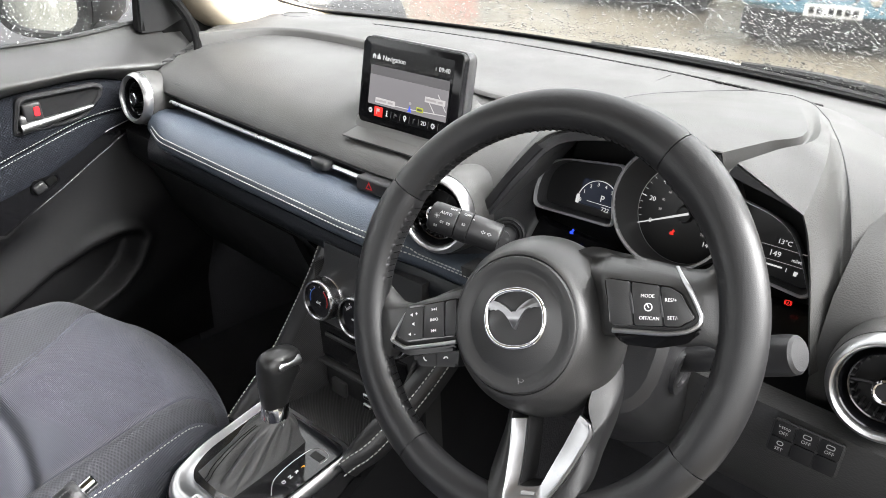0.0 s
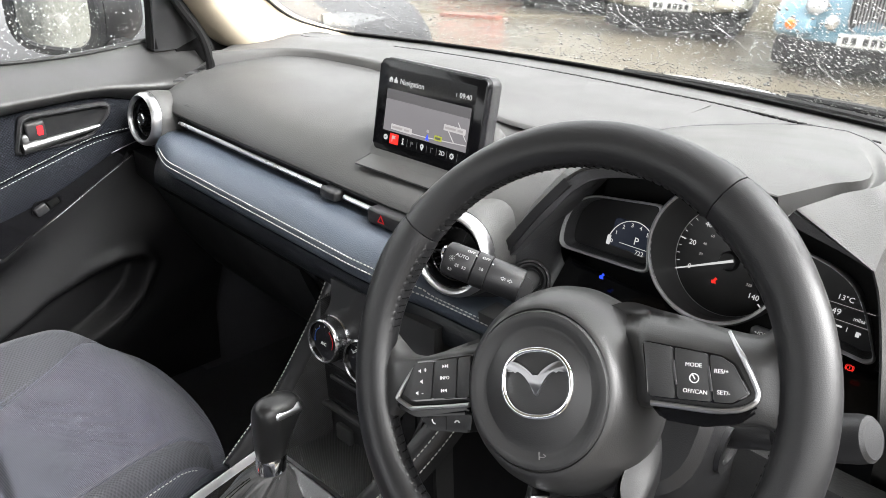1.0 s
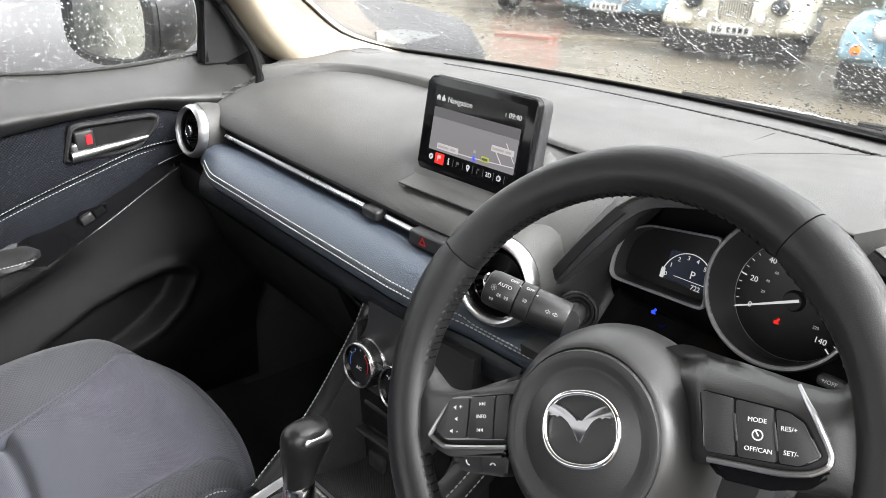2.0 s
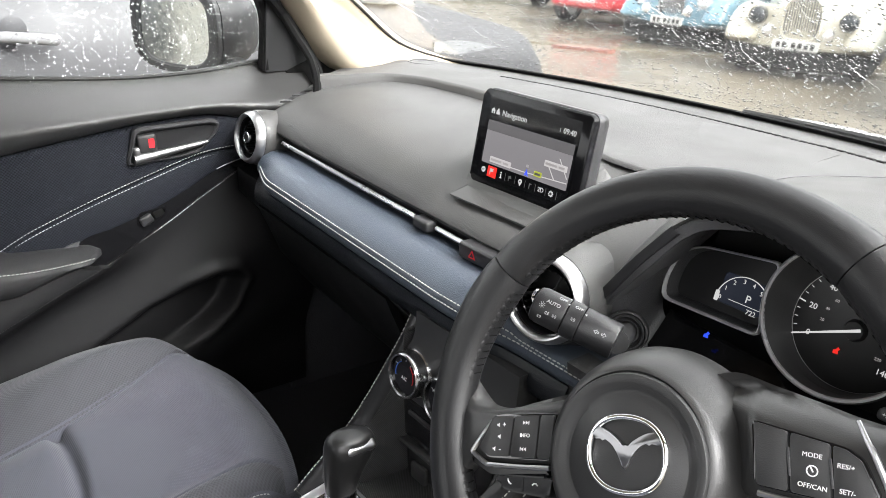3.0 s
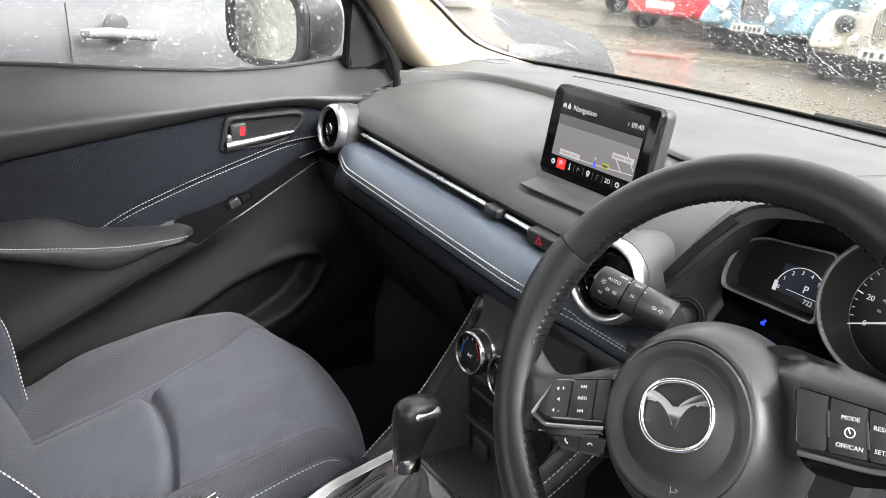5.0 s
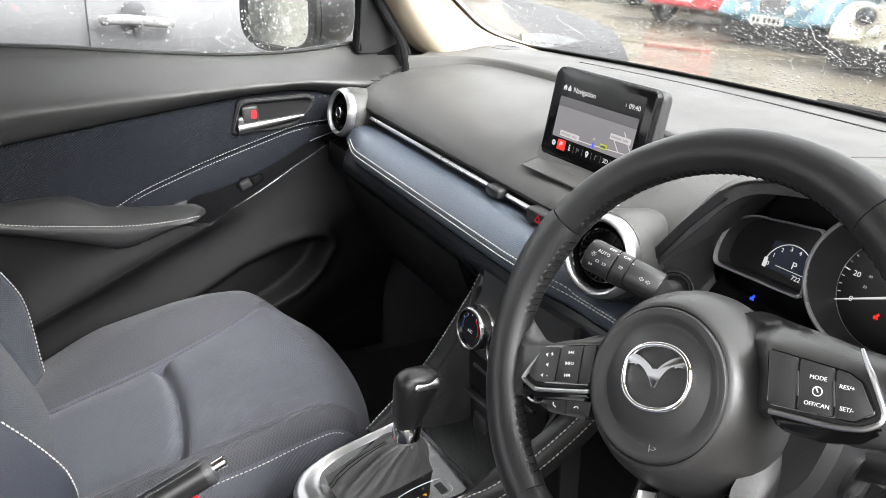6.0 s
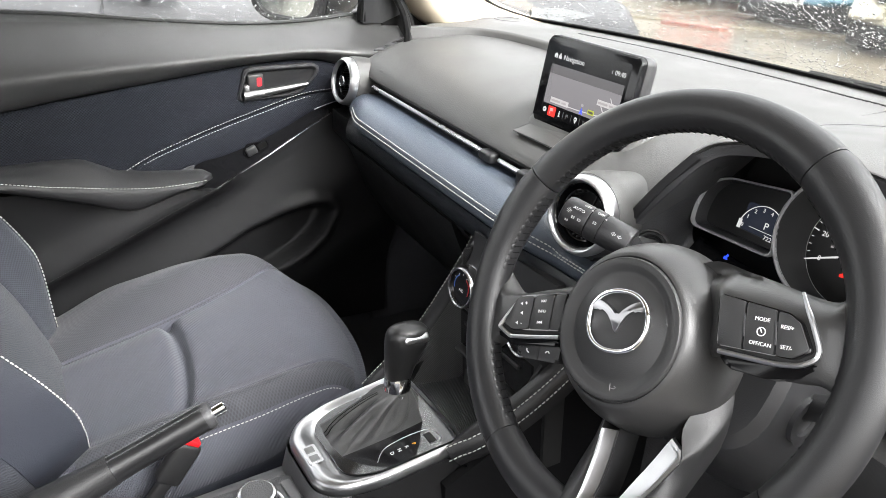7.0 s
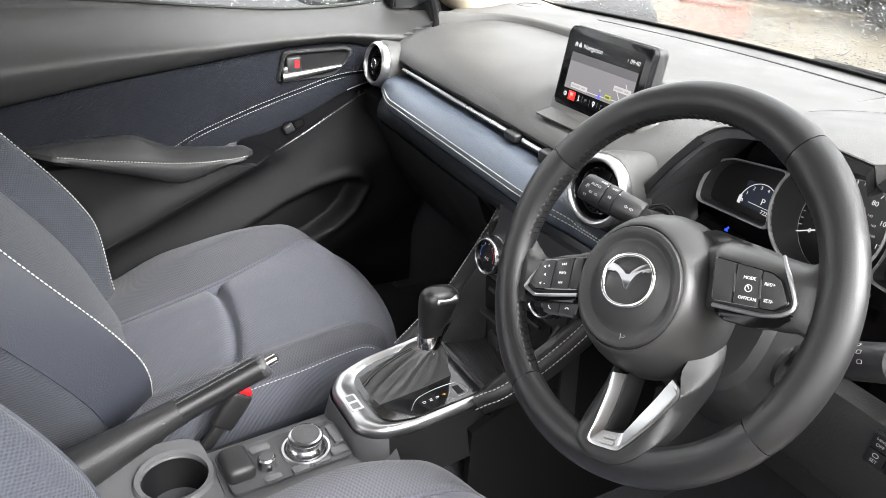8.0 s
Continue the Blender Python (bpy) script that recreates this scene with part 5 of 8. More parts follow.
# ---- column, stalks ----
CM = pose(0.346, 0.0, 0.930, 0, 0, 2.5) @ pose(0, 0, 0, 64, 0, 0)
col = thing("steering_column", CM, "dark grey plastic steering column cowl", "steering column")
rows = []
for z, sx, sy, oy in ((-0.048, 0.062, 0.060, -0.008), (-0.055, 0.070, 0.066, -0.010), (-0.10, 0.074, 0.075, -0.018), (-0.16, 0.072, 0.085, -0.030), (-0.24, 0.07, 0.085, -0.04), (-0.32, 0.07, 0.08, -0.05)):
    rows.append([Vector((0.018 + (sx + 0.016) * math.copysign(abs(math.cos(b)) ** 0.7, math.cos(b)), oy + sy * math.copysign(abs(math.sin(b)) ** 0.7, math.sin(b)), z)) for b in (2 * math.pi * q / 36 for q in range(36))])
part("cowl_cover", loft(rows), M_DARK, col, m=CM)
part("lock_ring", hoop([(0.013, 0), (0.014, 0.003), (0.021, 0.003), (0.022, -0.01), (0.013, -0.01)], 32), M_DARK, col, m=frame_at((0.450, 0.085, 0.872), (0, 1, 0.2), (0, -0.2, 1)))
SUR_A = [(0.236, 0.166, 1.004), (0.208, 0.158, 0.970), (0.187, 0.154, 0.935), (0.166, 0.150, 0.902), (0.143, 0.146, 0.866), (0.128, 0.144, 0.838), (0.190, 0.140, 0.820)]
SUR_B = [(0.226, 0.236, 0.990), (0.202, 0.240, 0.962), (0.191, 0.242, 0.930), (0.190, 0.240, 0.905), (0.201, 0.236, 0.887), (0.236, 0.230, 0.875), (0.300, 0.222, 0.866)]
BOOT = Vector((0.214, 0.150, 0.904))


def surround_pt(u, v):
    """The funnel from the hood's edge down to the instruments, swelling round the stalk's boot."""
    a, b = curve(SUR_A, 24)[round(u * 24)], curve(SUR_B, 24)[round(u * 24)]
    p = a.lerp(b, v) + Vector((0.012, 0.006, -0.012)) * math.sin(math.pi * v) * (0.4 + 0.6 * ease(0.2, 0.6, u))
    d = (p - Vector((0.196, 0.176, 0.893))).length
    return p + Vector((0.35, -0.80, 0.35)) * 0.016 * math.exp(-(d / 0.026) ** 2)


part("shroud", loft([[surround_pt(i / 24, j / 14) for j in range(15)] for i in range(25)], closed=False), M_ARM, col, "dark grey surround of the column", sharp=70)
boot_ax = (Vector((0.263, 0.067, 0.9436)) - BOOT).normalized()
boot_m = frame_at(BOOT, boot_ax.orthogonal(), boot_ax.cross(boot_ax.orthogonal()))
part("stalk_boot", hoop([(0.0115, -0.010), (0.0120, 0.004), (0.0145, 0.0065), (0.0150, 0.002), (0.0165, 0.002), (0.0178, 0.0055), (0.0195, 0.004), (0.0205, -0.010)], 40), M_BLACK, col, "round rubber boot of the stalk", m=boot_m)
part("stalk_neck", tube([BOOT - boot_ax * 0.01, BOOT + boot_ax * 0.05, Vector((0.263, 0.067, 0.9436))], 0.0095, 16), M_BLACK, col, "thin neck of the stalk")
part("edge_strip", loft([[p, p + Vector((0.002, -0.003, 0.002)), p + Vector((0.0085, -0.002, -0.003)), p + Vector((0.0095, 0.002, -0.004))] for p in curve([(0.232, 0.164, 1.010), (0.208, 0.155, 0.976), (0.187, 0.151, 0.944), (0.162, 0.149, 0.904), (0.136, 0.146, 0.868), (0.110, 0.144, 0.832)], 30)], closed=False), M_DARK, col, "dark edge strip beside the surround", sharp=40)


def stalk(name, a, b, r0, r1, label):
    a, b = Vector(a), Vector(b)
    d = (b - a).normalized()
    m = frame_at(a, d.orthogonal(), d.cross(d.orthogonal()))
    L = (b - a).length
    st = thing(name, m, label, "stalk")
    part("stem", lathe([(0.0, 0.0005), (r0 * 0.94, 0.0005), (r0, 0.002), (r0, L * 0.42), (r0 * 0.97, L * 0.425)], 32, sy=0.86), M_DARK, st, m=m)
    part("collar", lathe([(r0 * 0.97, L * 0.43), (r0 * 1.03, L * 0.44), (r0 * 1.03, L * 0.60), (r0 * 0.98, L * 0.61)], 32, sy=0.9), M_DARK, st, "turning collar", m=m)
    part("end_knob", lathe([(r1 * 0.98, L * 0.62), (r1, L * 0.63), (r1, L * 0.92), (r1 * 0.93, L * 0.98), (r1 * 0.78, L), (0.0, L)], 32, sy=0.92), M_DARK, st, "turning end knob", m=m)
    return st


A, B = (0.263, 0.067, 0.9436), (0.199, 0.040, 0.9590)
ls = stalk("light_stalk", A, B, 0.0150, 0.0150, "dark grey light stalk with white symbols")
ax = (Vector(B) - Vector(A)).normalized()
eye_side = Vector((0.35, -0.75, 0.55))
eye_side = (eye_side - ax * eye_side.dot(ax)).normalized()


def on_stalk(t, up, r):
    sd = eye_side.cross(ax)
    n = (eye_side * math.cos(up) + sd * math.sin(up))
    p = Vector(A).lerp(Vector(B), t) + n * r
    return frame_at(p, -ax, n.cross(-ax))


for tx, t, up, s in (("OFF", 0.70, -0.80, 0.0040), ("AUTO", 0.77, -0.28, 0.0042), ("OFF", 0.50, -0.72, 0.0040)):
    lettering("mark", tx, s, on_stalk(t, up, 0.0149), M_PRINT, ls)
def ring_mark(r, w, m):
    cs = [(math.cos(0.5236 * j), math.sin(0.5236 * j)) for j in range(12)]
    part("mark", rim_plate([(r * c, r * q) for c, q in cs], [((r - w) * c, (r - w) * q) for c, q in cs], 0.0003), M_PRINT, ls, m=m)
def dash_mark(w, h, m):
    part("mark", plate(rounded(w, h, min(w, h) * 0.3, 1), 0.0003), M_PRINT, ls, m=m)
m0 = on_stalk(0.88, 0.02, 0.0149)
ring_mark(0.0011, 0.0004, m0)
for k in range(8):
    dash_mark(0.0010, 0.0004, m0 @ pose(0.0021 * math.cos(k * math.pi / 4), 0.0021 * math.sin(k * math.pi / 4), 0, 0, 0, 45 * k))
for t, up, f in ((0.70, 0.32, 1), (0.80, 0.32, -1), (0.86, 0.68, 1), (0.50, 0.02, 1)):
    m0 = on_stalk(t, up, 0.0149)
    part("mark", rim_plate([(f * x, y) for x, y in ((0.0, -0.0014), (0.0011, -0.0010), (0.0014, 0.0), (0.0011, 0.0010), (0.0, 0.0014))][::f], [(f * x, y) for x, y in ((0.0003, -0.0010), (0.0008, -0.0007), (0.0010, 0.0), (0.0008, 0.0007), (0.0003, 0.0010))][::f], 0.0003), M_PRINT, ls, m=m0)
    for j in (-1, 0, 1):
        dash_mark(0.0014, 0.0004, m0 @ pose(-f * 0.0014, 0.0009 * j, 0, 0, 0, -12 * f * (1 if up > 0.5 else 0)))
for t, up in ((0.615, -0.62), (0.40, -0.50)):
    part("mark", plate([(-0.0010, 0.0), (0.0008, -0.0009), (0.0008, 0.0009)], 0.0003), M_PRINT, ls, m=on_stalk(t, up, 0.0155))
for o, f in ((0.22, -1), (0.14, 1)):
    part("mark", rim_plate([(f * 0.0026, 0), (0, 0.0019), (0, 0.0008), (-f * 0.0018, 0.0008), (-f * 0.0018, -0.0008), (0, -0.0008), (0, -0.0019)][::f], [(f * 0.0020, 0), (f * 0.0004, 0.0012), (f * 0.0004, 0.0004), (-f * 0.0014, 0.0004), (-f * 0.0014, -0.0004), (f * 0.0004, -0.0004), (f * 0.0004, -0.0012)][::f], 0.0003), M_PRINT, ls, m=on_stalk(o, 0.05, 0.0149))
A2, B2 = (0.440, 0.090, 0.876), (0.540, 0.072, 0.936)
wsx = stalk("wiper_stalk", A2, B2, 0.011, 0.0163, "dark grey wiper stalk with white symbols")
ax2 = (Vector(B2) - Vector(A2)).normalized()
es2 = Vector((0.1, -0.7, 0.7))
es2 = (es2 - ax2 * es2.dot(ax2)).normalized()
for t, up in ((0.82, -0.45), (0.80, 0.05), (0.76, 0.5)):
    n2 = es2 * math.cos(up) + ax2.cross(es2) * -math.sin(up)
    part("mark", rim_plate(rounded(0.0046, 0.0034, 0.0008, 2), rounded(0.0038, 0.0026, 0.0006, 2), 0.0003), M_PRINT, wsx, m=frame_at(Vector(A2).lerp(Vector(B2), t) + n2 * 0.0161, ax2, n2.cross(ax2)))

# switch bank beside the driver's vent
sb_m = frame_at((0.556, 0.106, 0.836), (1, 0.02, -0.02), (0, 0.12, 1)) @ Matrix.Scale(0.69, 4)
sb = thing("switch_bank", sb_m, "black bank of six driver's switches on the dashboard", "switch bank")
part("surround", plate(rounded(0.082, 0.046, 0.004), 0.003, 0.001), M_BLACK, sb, m=sb_m)
for i in range(3):
    for j in range(2):
        k = part("switch_key", plate(rounded(0.0245, 0.020, 0.002), 0.004, 0.001), M_KEY, sb, m=sb_m @ pose(-0.0262 + 0.0262 * i, 0.0108 - 0.0216 * j, 0.002))
        if j == 0:
            if i == 0:
                lettering("key_text", "i-stop", 0.0062, sb_m @ pose(-0.0262, 0.0150, 0.0062), M_GTHREAD, k)
            else:
                part("icon", rim_plate(rounded(0.010, 0.006, 0.002, 2), rounded(0.008, 0.004, 0.0015, 2), 0.0003), M_GTHREAD, k, m=sb_m @ pose(-0.0262 + 0.0262 * i, 0.0150, 0.0061))
            lettering("key_text", "OFF", 0.0062, sb_m @ pose(-0.0262 + 0.0262 * i, 0.0070, 0.0062), M_GTHREAD, k)
        elif i == 0:
            lettering("key_text", "SET", 0.0062, sb_m @ pose(-0.0262, -0.0150, 0.0062), M_GTHREAD, k)
            part("icon", rim_plate(rounded(0.008, 0.006, 0.0025, 2), rounded(0.006, 0.004, 0.002, 2), 0.0003), M_GTHREAD, k, m=sb_m @ pose(-0.0262, -0.0070, 0.0061))


# ---- front passenger door ----
DY0, DY1 = -0.75, 0.335
door = thing("passenger_door", pose(-0.72, -0.2, 0.35), "closed passenger door trimmed in grey plastic and navy mesh cloth", "car door")


sill_z = along([(-0.75, 1.030), (-0.29, 1.008), (-0.136, 0.995), (0.0, 0.986), (0.06, 0.985), (0.15, 0.988), (0.26, 1.000), (0.335, 1.008)])
cloth_z = along([(-0.75, 0.800), (-0.459, 0.855), (-0.316, 0.880), (-0.159, 0.902), (-0.004, 0.923), (0.062, 0.928), (0.102, 0.930), (0.15, 0.927), (0.195, 0.917), (0.26, 0.902), (0.335, 0.885)])
stitch_z = along([(-0.232, 0.7475), (-0.175, 0.7770), (-0.114, 0.8000), (-0.052, 0.8210), (0.026, 0.8445), (0.109, 0.8670), (0.190, 0.8755)])
line_z = along([(-0.75, 0.380), (-0.364, 0.560), (-0.20, 0.640), (-0.064, 0.7075), (-0.024, 0.7290), (0.038, 0.7600), (0.109, 0.7990), (0.190, 0.8400), (0.30, 0.885)])
gloss_z = along([(-0.107, 0.7360), (-0.095, 0.7550), (-0.045, 0.7660), (0.021, 0.7860), (0.077, 0.8090), (0.133, 0.8360), (0.190, 0.8530)])


def door_x(y, z):
    """The inner face of the door card."""
    s, c = sill_z(y), cloth_z(y)
    if z > c:
        t = (z - c) / max(0.02, s - c)
        return -0.650 + 0.030 * math.sin(0.5 * math.pi * min(1.0, t / 0.42)) - 0.098 * ease(0.30, 1.05, t) - 0.004 * (1 - ease(0, 0.06, t))
    t = min(1, (c - z) / 0.25)
    return -0.652 + 0.02 * t + 0.012 * ease(0.1, 0.3, y)


def dface(y, z, o=0.0):
    return Vector((door_x(y, z) + o, y, z))


part("upper_trim", slab(lambda u, v: (lambda y: dface(y, cloth_z(y) + (sill_z(y) - cloth_z(y)) * v))(DY0 + (DY1 - DY0) * u), 60, 24, (-0.03, 0, 0)), M_DOORTOP, door, "grey grained upper door trim", sharp=60)
part("window_seal", tube([(-0.716, y, sill_z(y) + 0.002) for y in (DY0 + (DY1 - DY0 - 0.07) * k / 30 for k in range(31))], 0.0035, 6), M_RUBBER, door, "black rubber window seal")


def cloth_lo(y):
    return stitch_z(y) - 0.0045


part("cloth_insert", slab(lambda u, v: (lambda y: dface(y, cloth_lo(y) + (cloth_z(y) - 0.003 - cloth_lo(y)) * v, 0.001 + 0.007 * math.sin(math.pi * v) ** 0.4))(DY0 + (0.215 - DY0) * u), 70, 20, (-0.02, 0, 0)), M_DOORCLOTH, door, "navy mesh cloth insert", sharp=60)
part("cloth_insert", slab(lambda u, v: (lambda y: dface(y, gloss_z(y) - 0.004 + (cloth_lo(y) - 0.001 - gloss_z(y) + 0.004) * v, 0.001 + 0.005 * math.sin(math.pi * v) ** 0.4))(-0.24 + 0.45 * u), 60, 10, (-0.02, 0, 0)), M_DOORCLOTH, door, "navy mesh cloth below the seam", sharp=60)
for o in (0.0005, -0.0090):
    tagged(part("stitching", stitches([dface(y, stitch_z(y) + o, 0.0035 if o < 0 else 0.0060) for y in (-0.228 + 0.416 * k / 60 for k in range(61))], 0.0056, 0.0040, 0.00065), M_STITCH, door), kind="stuff")
part("switch_panel", slab(lambda u, v: (lambda y: dface(y, line_z(y) + (gloss_z(y) - line_z(y)) * v, 0.006 - 0.004 * v))(-0.107 + 0.297 * u), 40, 6, (-0.02, 0, 0)), M_BEZEL, door, "gloss black switch panel")
part("bright_line", tube([dface(y, line_z(y) - 0.001, 0.009) for y in (-0.066 + 0.256 * k / 30 for k in range(31))], 0.0017, 6), M_CHROME, door, "thin bright line")
part("bright_line", tube([dface(y, gloss_z(y), 0.0045) for y in (0.134 + 0.052 * k / 8 for k in range(9))], 0.0010, 6), M_SATIN, door, "short bright line")
part("vinyl_wedge", plate([(-0.142, 0.741), (-0.106, 0.737), (-0.100, 0.7545), (-0.112, 0.7530)], 0.003, 0.001), M_ARM, door, "grey vinyl wedge ahead of the armrest", m=Matrix(((0, 0, 1, -0.633), (1, 0, 0, 0), (0, 1, 0, 0), (0, 0, 0, 1))))
sw = part("window_switch", rim_plate(soft_poly([(-0.010, 0.763), (0.011, 0.755), (0.041, 0.773), (0.040, 0.788), (-0.004, 0.783)], 0.004), soft_poly([(-0.006, 0.765), (0.011, 0.7585), (0.037, 0.7745), (0.0365, 0.785), (-0.002, 0.780)], 0.004), 0.0012, 0.0005), M_BEZEL, door, "recess of the window switch", m=Matrix(((0, 0, 1, -0.6345), (1, 0, 0, 0), (0, 1, 0, 0), (0, 0, 0, 1))))
part("rocker", box(0.010, 0.021, 0.016, 0.003, m=pose(-0.6345, 0.006, 0.769, 24, 0, 0)), M_DARK, sw, "grey rocker")
part("rocker_well", box(0.003, 0.018, 0.012, 0.001, 1, m=pose(-0.6345, 0.027, 0.777, 26, 0, 0)), M_SEAL, sw, "dark well of the switch")
part("door_card", slab(lambda u, v: (-0.668, DY0 + (0.31 - DY0) * u, 0.36 + 0.52 * v), 8, 8, (-0.02, 0, 0)), M_DARK, door, "dark backing of the door trim")

# lower card: a ridge runs down from the armrest's tip, and a pocket is let in ahead of it
POCKET = [(-0.100, 0.575), (-0.055, 0.598), (-0.010, 0.622), (0.057, 0.644), (0.115, 0.656), (0.143, 0.653), (0.154, 0.640), (0.128, 0.592), (0.090, 0.560), (0.045, 0.535), (-0.040, 0.500), (-0.140, 0.480)]


def inside(y, z, ring):
    """Distance to a ring of points, positive within it."""
    best, odd = 9.0, False
    for (y0, z0), (y1, z1) in zip(ring, ring[1:] + ring[:1]):
        dy, dz = y1 - y0, z1 - z0
        t = max(0.0, min(1.0, ((y - y0) * dy + (z - z0) * dz) / (dy * dy + dz * dz)))
        best = min(best, math.hypot(y - y0 - t * dy, z - z0 - t * dz))
        if (z0 > z) != (z1 > z) and y < y0 + (z - z0) / dz * dy:
            odd = not odd
    return best if odd else -best


crease_z = along([(-0.75, 0.415), (-0.364, 0.582), (-0.309, 0.606), (-0.252, 0.631), (-0.193, 0.658), (-0.133, 0.685), (-0.072, 0.7105), (-0.03, 0.726)])


def low_x(y, z):
    d = z - crease_z(y) if y < 0.0 else -0.05 - (line_z(y) - z)
    ridge = 0.020 * math.exp(-(d / (0.045 if d > 0 else 0.020)) ** 2) * (1 - ease(-0.09, 0.02, y))
    t = max(0.0, line_z(y) - z)
    x = -0.632 + 0.030 * ease(0.02, 0.16, t) - 0.045 * ease(0.26, 0.42, t) + ridge + 0.008 * ease(0.1, 0.3, y)
    k = inside(y, z, POCKET)
    lip = 0.010 * math.exp(-((k + 0.011) / 0.009) ** 2) * ease(0.02, 0.12, y)
    return x + lip - 0.032 * ease(-0.004, 0.018, k)


def card_top(y):
    return line_z(y) if y > -0.066 else 0.7075 + 0.03 * ease(-0.066, -0.2, y)


part("lower_trim", slab(lambda u, v: (lambda y: (lambda z: (low_x(y, z), y, z))(card_top(y) - (card_top(y) - 0.36) * v))(-0.52 + 0.82 * u), 130, 70, (-0.02, 0, 0)), M_DOORSHADE, door, "dark lower door trim with a pocket", sharp=70)
part("rear_trim", slab(lambda u, v: (-0.628, DY0 + (-0.52 - DY0) * u, 0.36 + 0.42 * v), 4, 4, (-0.02, 0, 0)), M_DOORSHADE, door)
tagged(part("crease_stitching", stitches([Vector((low_x(y, crease_z(y)) + 0.0008, y, crease_z(y))) for y in (-0.43 + 0.355 * k / 40 for k in range(41))], 0.0045, 0.0030, 0.0006), M_DSTITCH, door, "dark stitching along the ridge"), kind="stuff")
# armrest: a padded top with an elbow swell, a sewn edge and a face that dips to a point
arm_back = along([(-0.47, 0.781), (-0.43, 0.785), (-0.34, 0.7900), (-0.285, 0.7880), (-0.255, 0.774), (-0.228, 0.7610), (-0.13, 0.7490), (-0.085, 0.7430), (-0.070, 0.7300)])
arm_sew = along([(-0.47, 0.779), (-0.425, 0.7760), (-0.341, 0.7590), (-0.293, 0.7510), (-0.240, 0.7420), (-0.179, 0.7355), (-0.116, 0.7355), (-0.085, 0.7370), (-0.070, 0.7295)])
arm_low = along([(-0.47, 0.777), (-0.42, 0.7600), (-0.345, 0.7380), (-0.288, 0.7200), (-0.235, 0.7010), (-0.215, 0.6975), (-0.195, 0.7000), (-0.137, 0.7175), (-0.079, 0.7275), (-0.070, 0.7280)])
rows = []
for k in range(49):
    y = -0.470 + 0.400 * k / 48
    f = min(1.0, math.sqrt(max(0.0, (-0.069 - y) / 0.030))) * min(1.0, math.sqrt((y + 0.471) / 0.05))
    xo = -0.640 + 0.050 * max(0.15, f)
    b, e, w = arm_back(y), arm_sew(y), arm_low(y)
    rows.append([Vector(p) for p in ((-0.655, y, b - 0.004), (-0.642, y, b), (-0.640 + (xo + 0.640) * 0.45, y, b * 0.62 + e * 0.38 + 0.004), (xo - 0.006, y, e + 0.0055), (xo - 0.0012, y, e + 0.0025), (xo - 0.0016, y, e), (xo, y, e - 0.003), (xo + 0.001, y, e * 0.5 + w * 0.5), (xo - 0.003, y, w + 0.004), (xo - 0.008, y, w), (-0.652, y, w - 0.006))])
arm = part("armrest", loft(rows), M_ARMREST, door, "grey padded armrest with pale stitching", sharp=50)
tagged(part("stitching", stitches([(-0.5892, y, arm_sew(y) + 0.0012) for y in (-0.415 + 0.322 * k / 50 for k in range(51))], 0.0056, 0.0040, 0.0007), M_STITCH, arm), kind="stuff")
# inner handle
hm = Matrix(((0, 0, 1, -0.647), (1, 0, 0, 0), (0, 1, 0, 0), (0, 0, 0, 1)))
hb = soft_poly([(-0.016, 0.8610), (-0.0005, 0.9180), (0.012, 0.9225), (0.131, 0.9250), (0.1450, 0.9180), (0.140, 0.9020), (0.107, 0.8705), (0.075, 0.8650)], 0.010)
hi = soft_poly([(-0.008, 0.8680), (0.0065, 0.9105), (0.016, 0.9140), (0.126, 0.9165), (0.1345, 0.9130), (0.131, 0.9010), (0.103, 0.8775), (0.074, 0.8720)], 0.008)
hc = Vector((0.06, 0.893, 0))
hd = part("handle_bezel", rim_plate(hb, hi, 0.013, 0.004), M_DARK, door, "dark grey bezel of the inner handle", m=hm)
part("bowl", loft([[Vector((x, y, 0.011)) for x, y in hi], [hc + (Vector((x, y, 0)) - hc) * 0.985 + Vector((0, 0, 0.0100)) for x, y in hi], [hc + (Vector((x, y, 0)) - hc) * 0.93 + Vector((0, 0, 0.0085)) for x, y in hi], [hc + (Vector((x, y, 0)) - hc) * 0.4 + Vector((0, 0, 0.0080)) for x, y in hi], [hc + (Vector((x, y, 0)) - hc) * 0.02 + Vector((0, 0, 0.0080)) for x, y in hi]], caps=False), M_DOORSHADE, hd, "dark bowl behind the pull", m=hm)
part("pull", loft([[Vector((-0.004 + 0.122 * t, 0.8715 + 0.0165 * t + (0.0090 - 0.0052 * t) * math.sin(b), 0.014 + (0.0075 - 0.0030 * t) * math.cos(b))) for b in (2 * math.pi * q / 14 for q in range(14))] for t in (k / 12 for k in range(13))]), M_DIM, hd, "satin silver pull", m=hm)
part("pull_base", box(0.032, 0.026, 0.016, 0.006, m=pose(0.012, 0.882, 0.009, 0, 0, 8)), M_DIM, hd, "satin foot of the pull", m=hm)
lk = part("lock_tab", box(0.030, 0.030, 0.012, 0.004, m=pose(0.019, 0.8965, 0.012, 0, 0, 4)), M_BLACK, hd, "black lock tab", m=hm)
part("lock_mark", plate(rounded(0.0090, 0.0150, 0.002), 0.001), M_RED, lk, "red unlocked mark", m=hm @ pose(0.0245, 0.8975, 0.0178))
part("outer_skin", slab(lambda u, v: (-0.80 + 0.06 * v ** 3 - 0.015 * math.sin(math.pi * v), DY0 + (DY1 + 0.05 - DY0) * u, 0.34 + 0.64 * v), 10, 12, (-0.012, 0, 0)), M_WPAINT, door, "white painted outer skin")
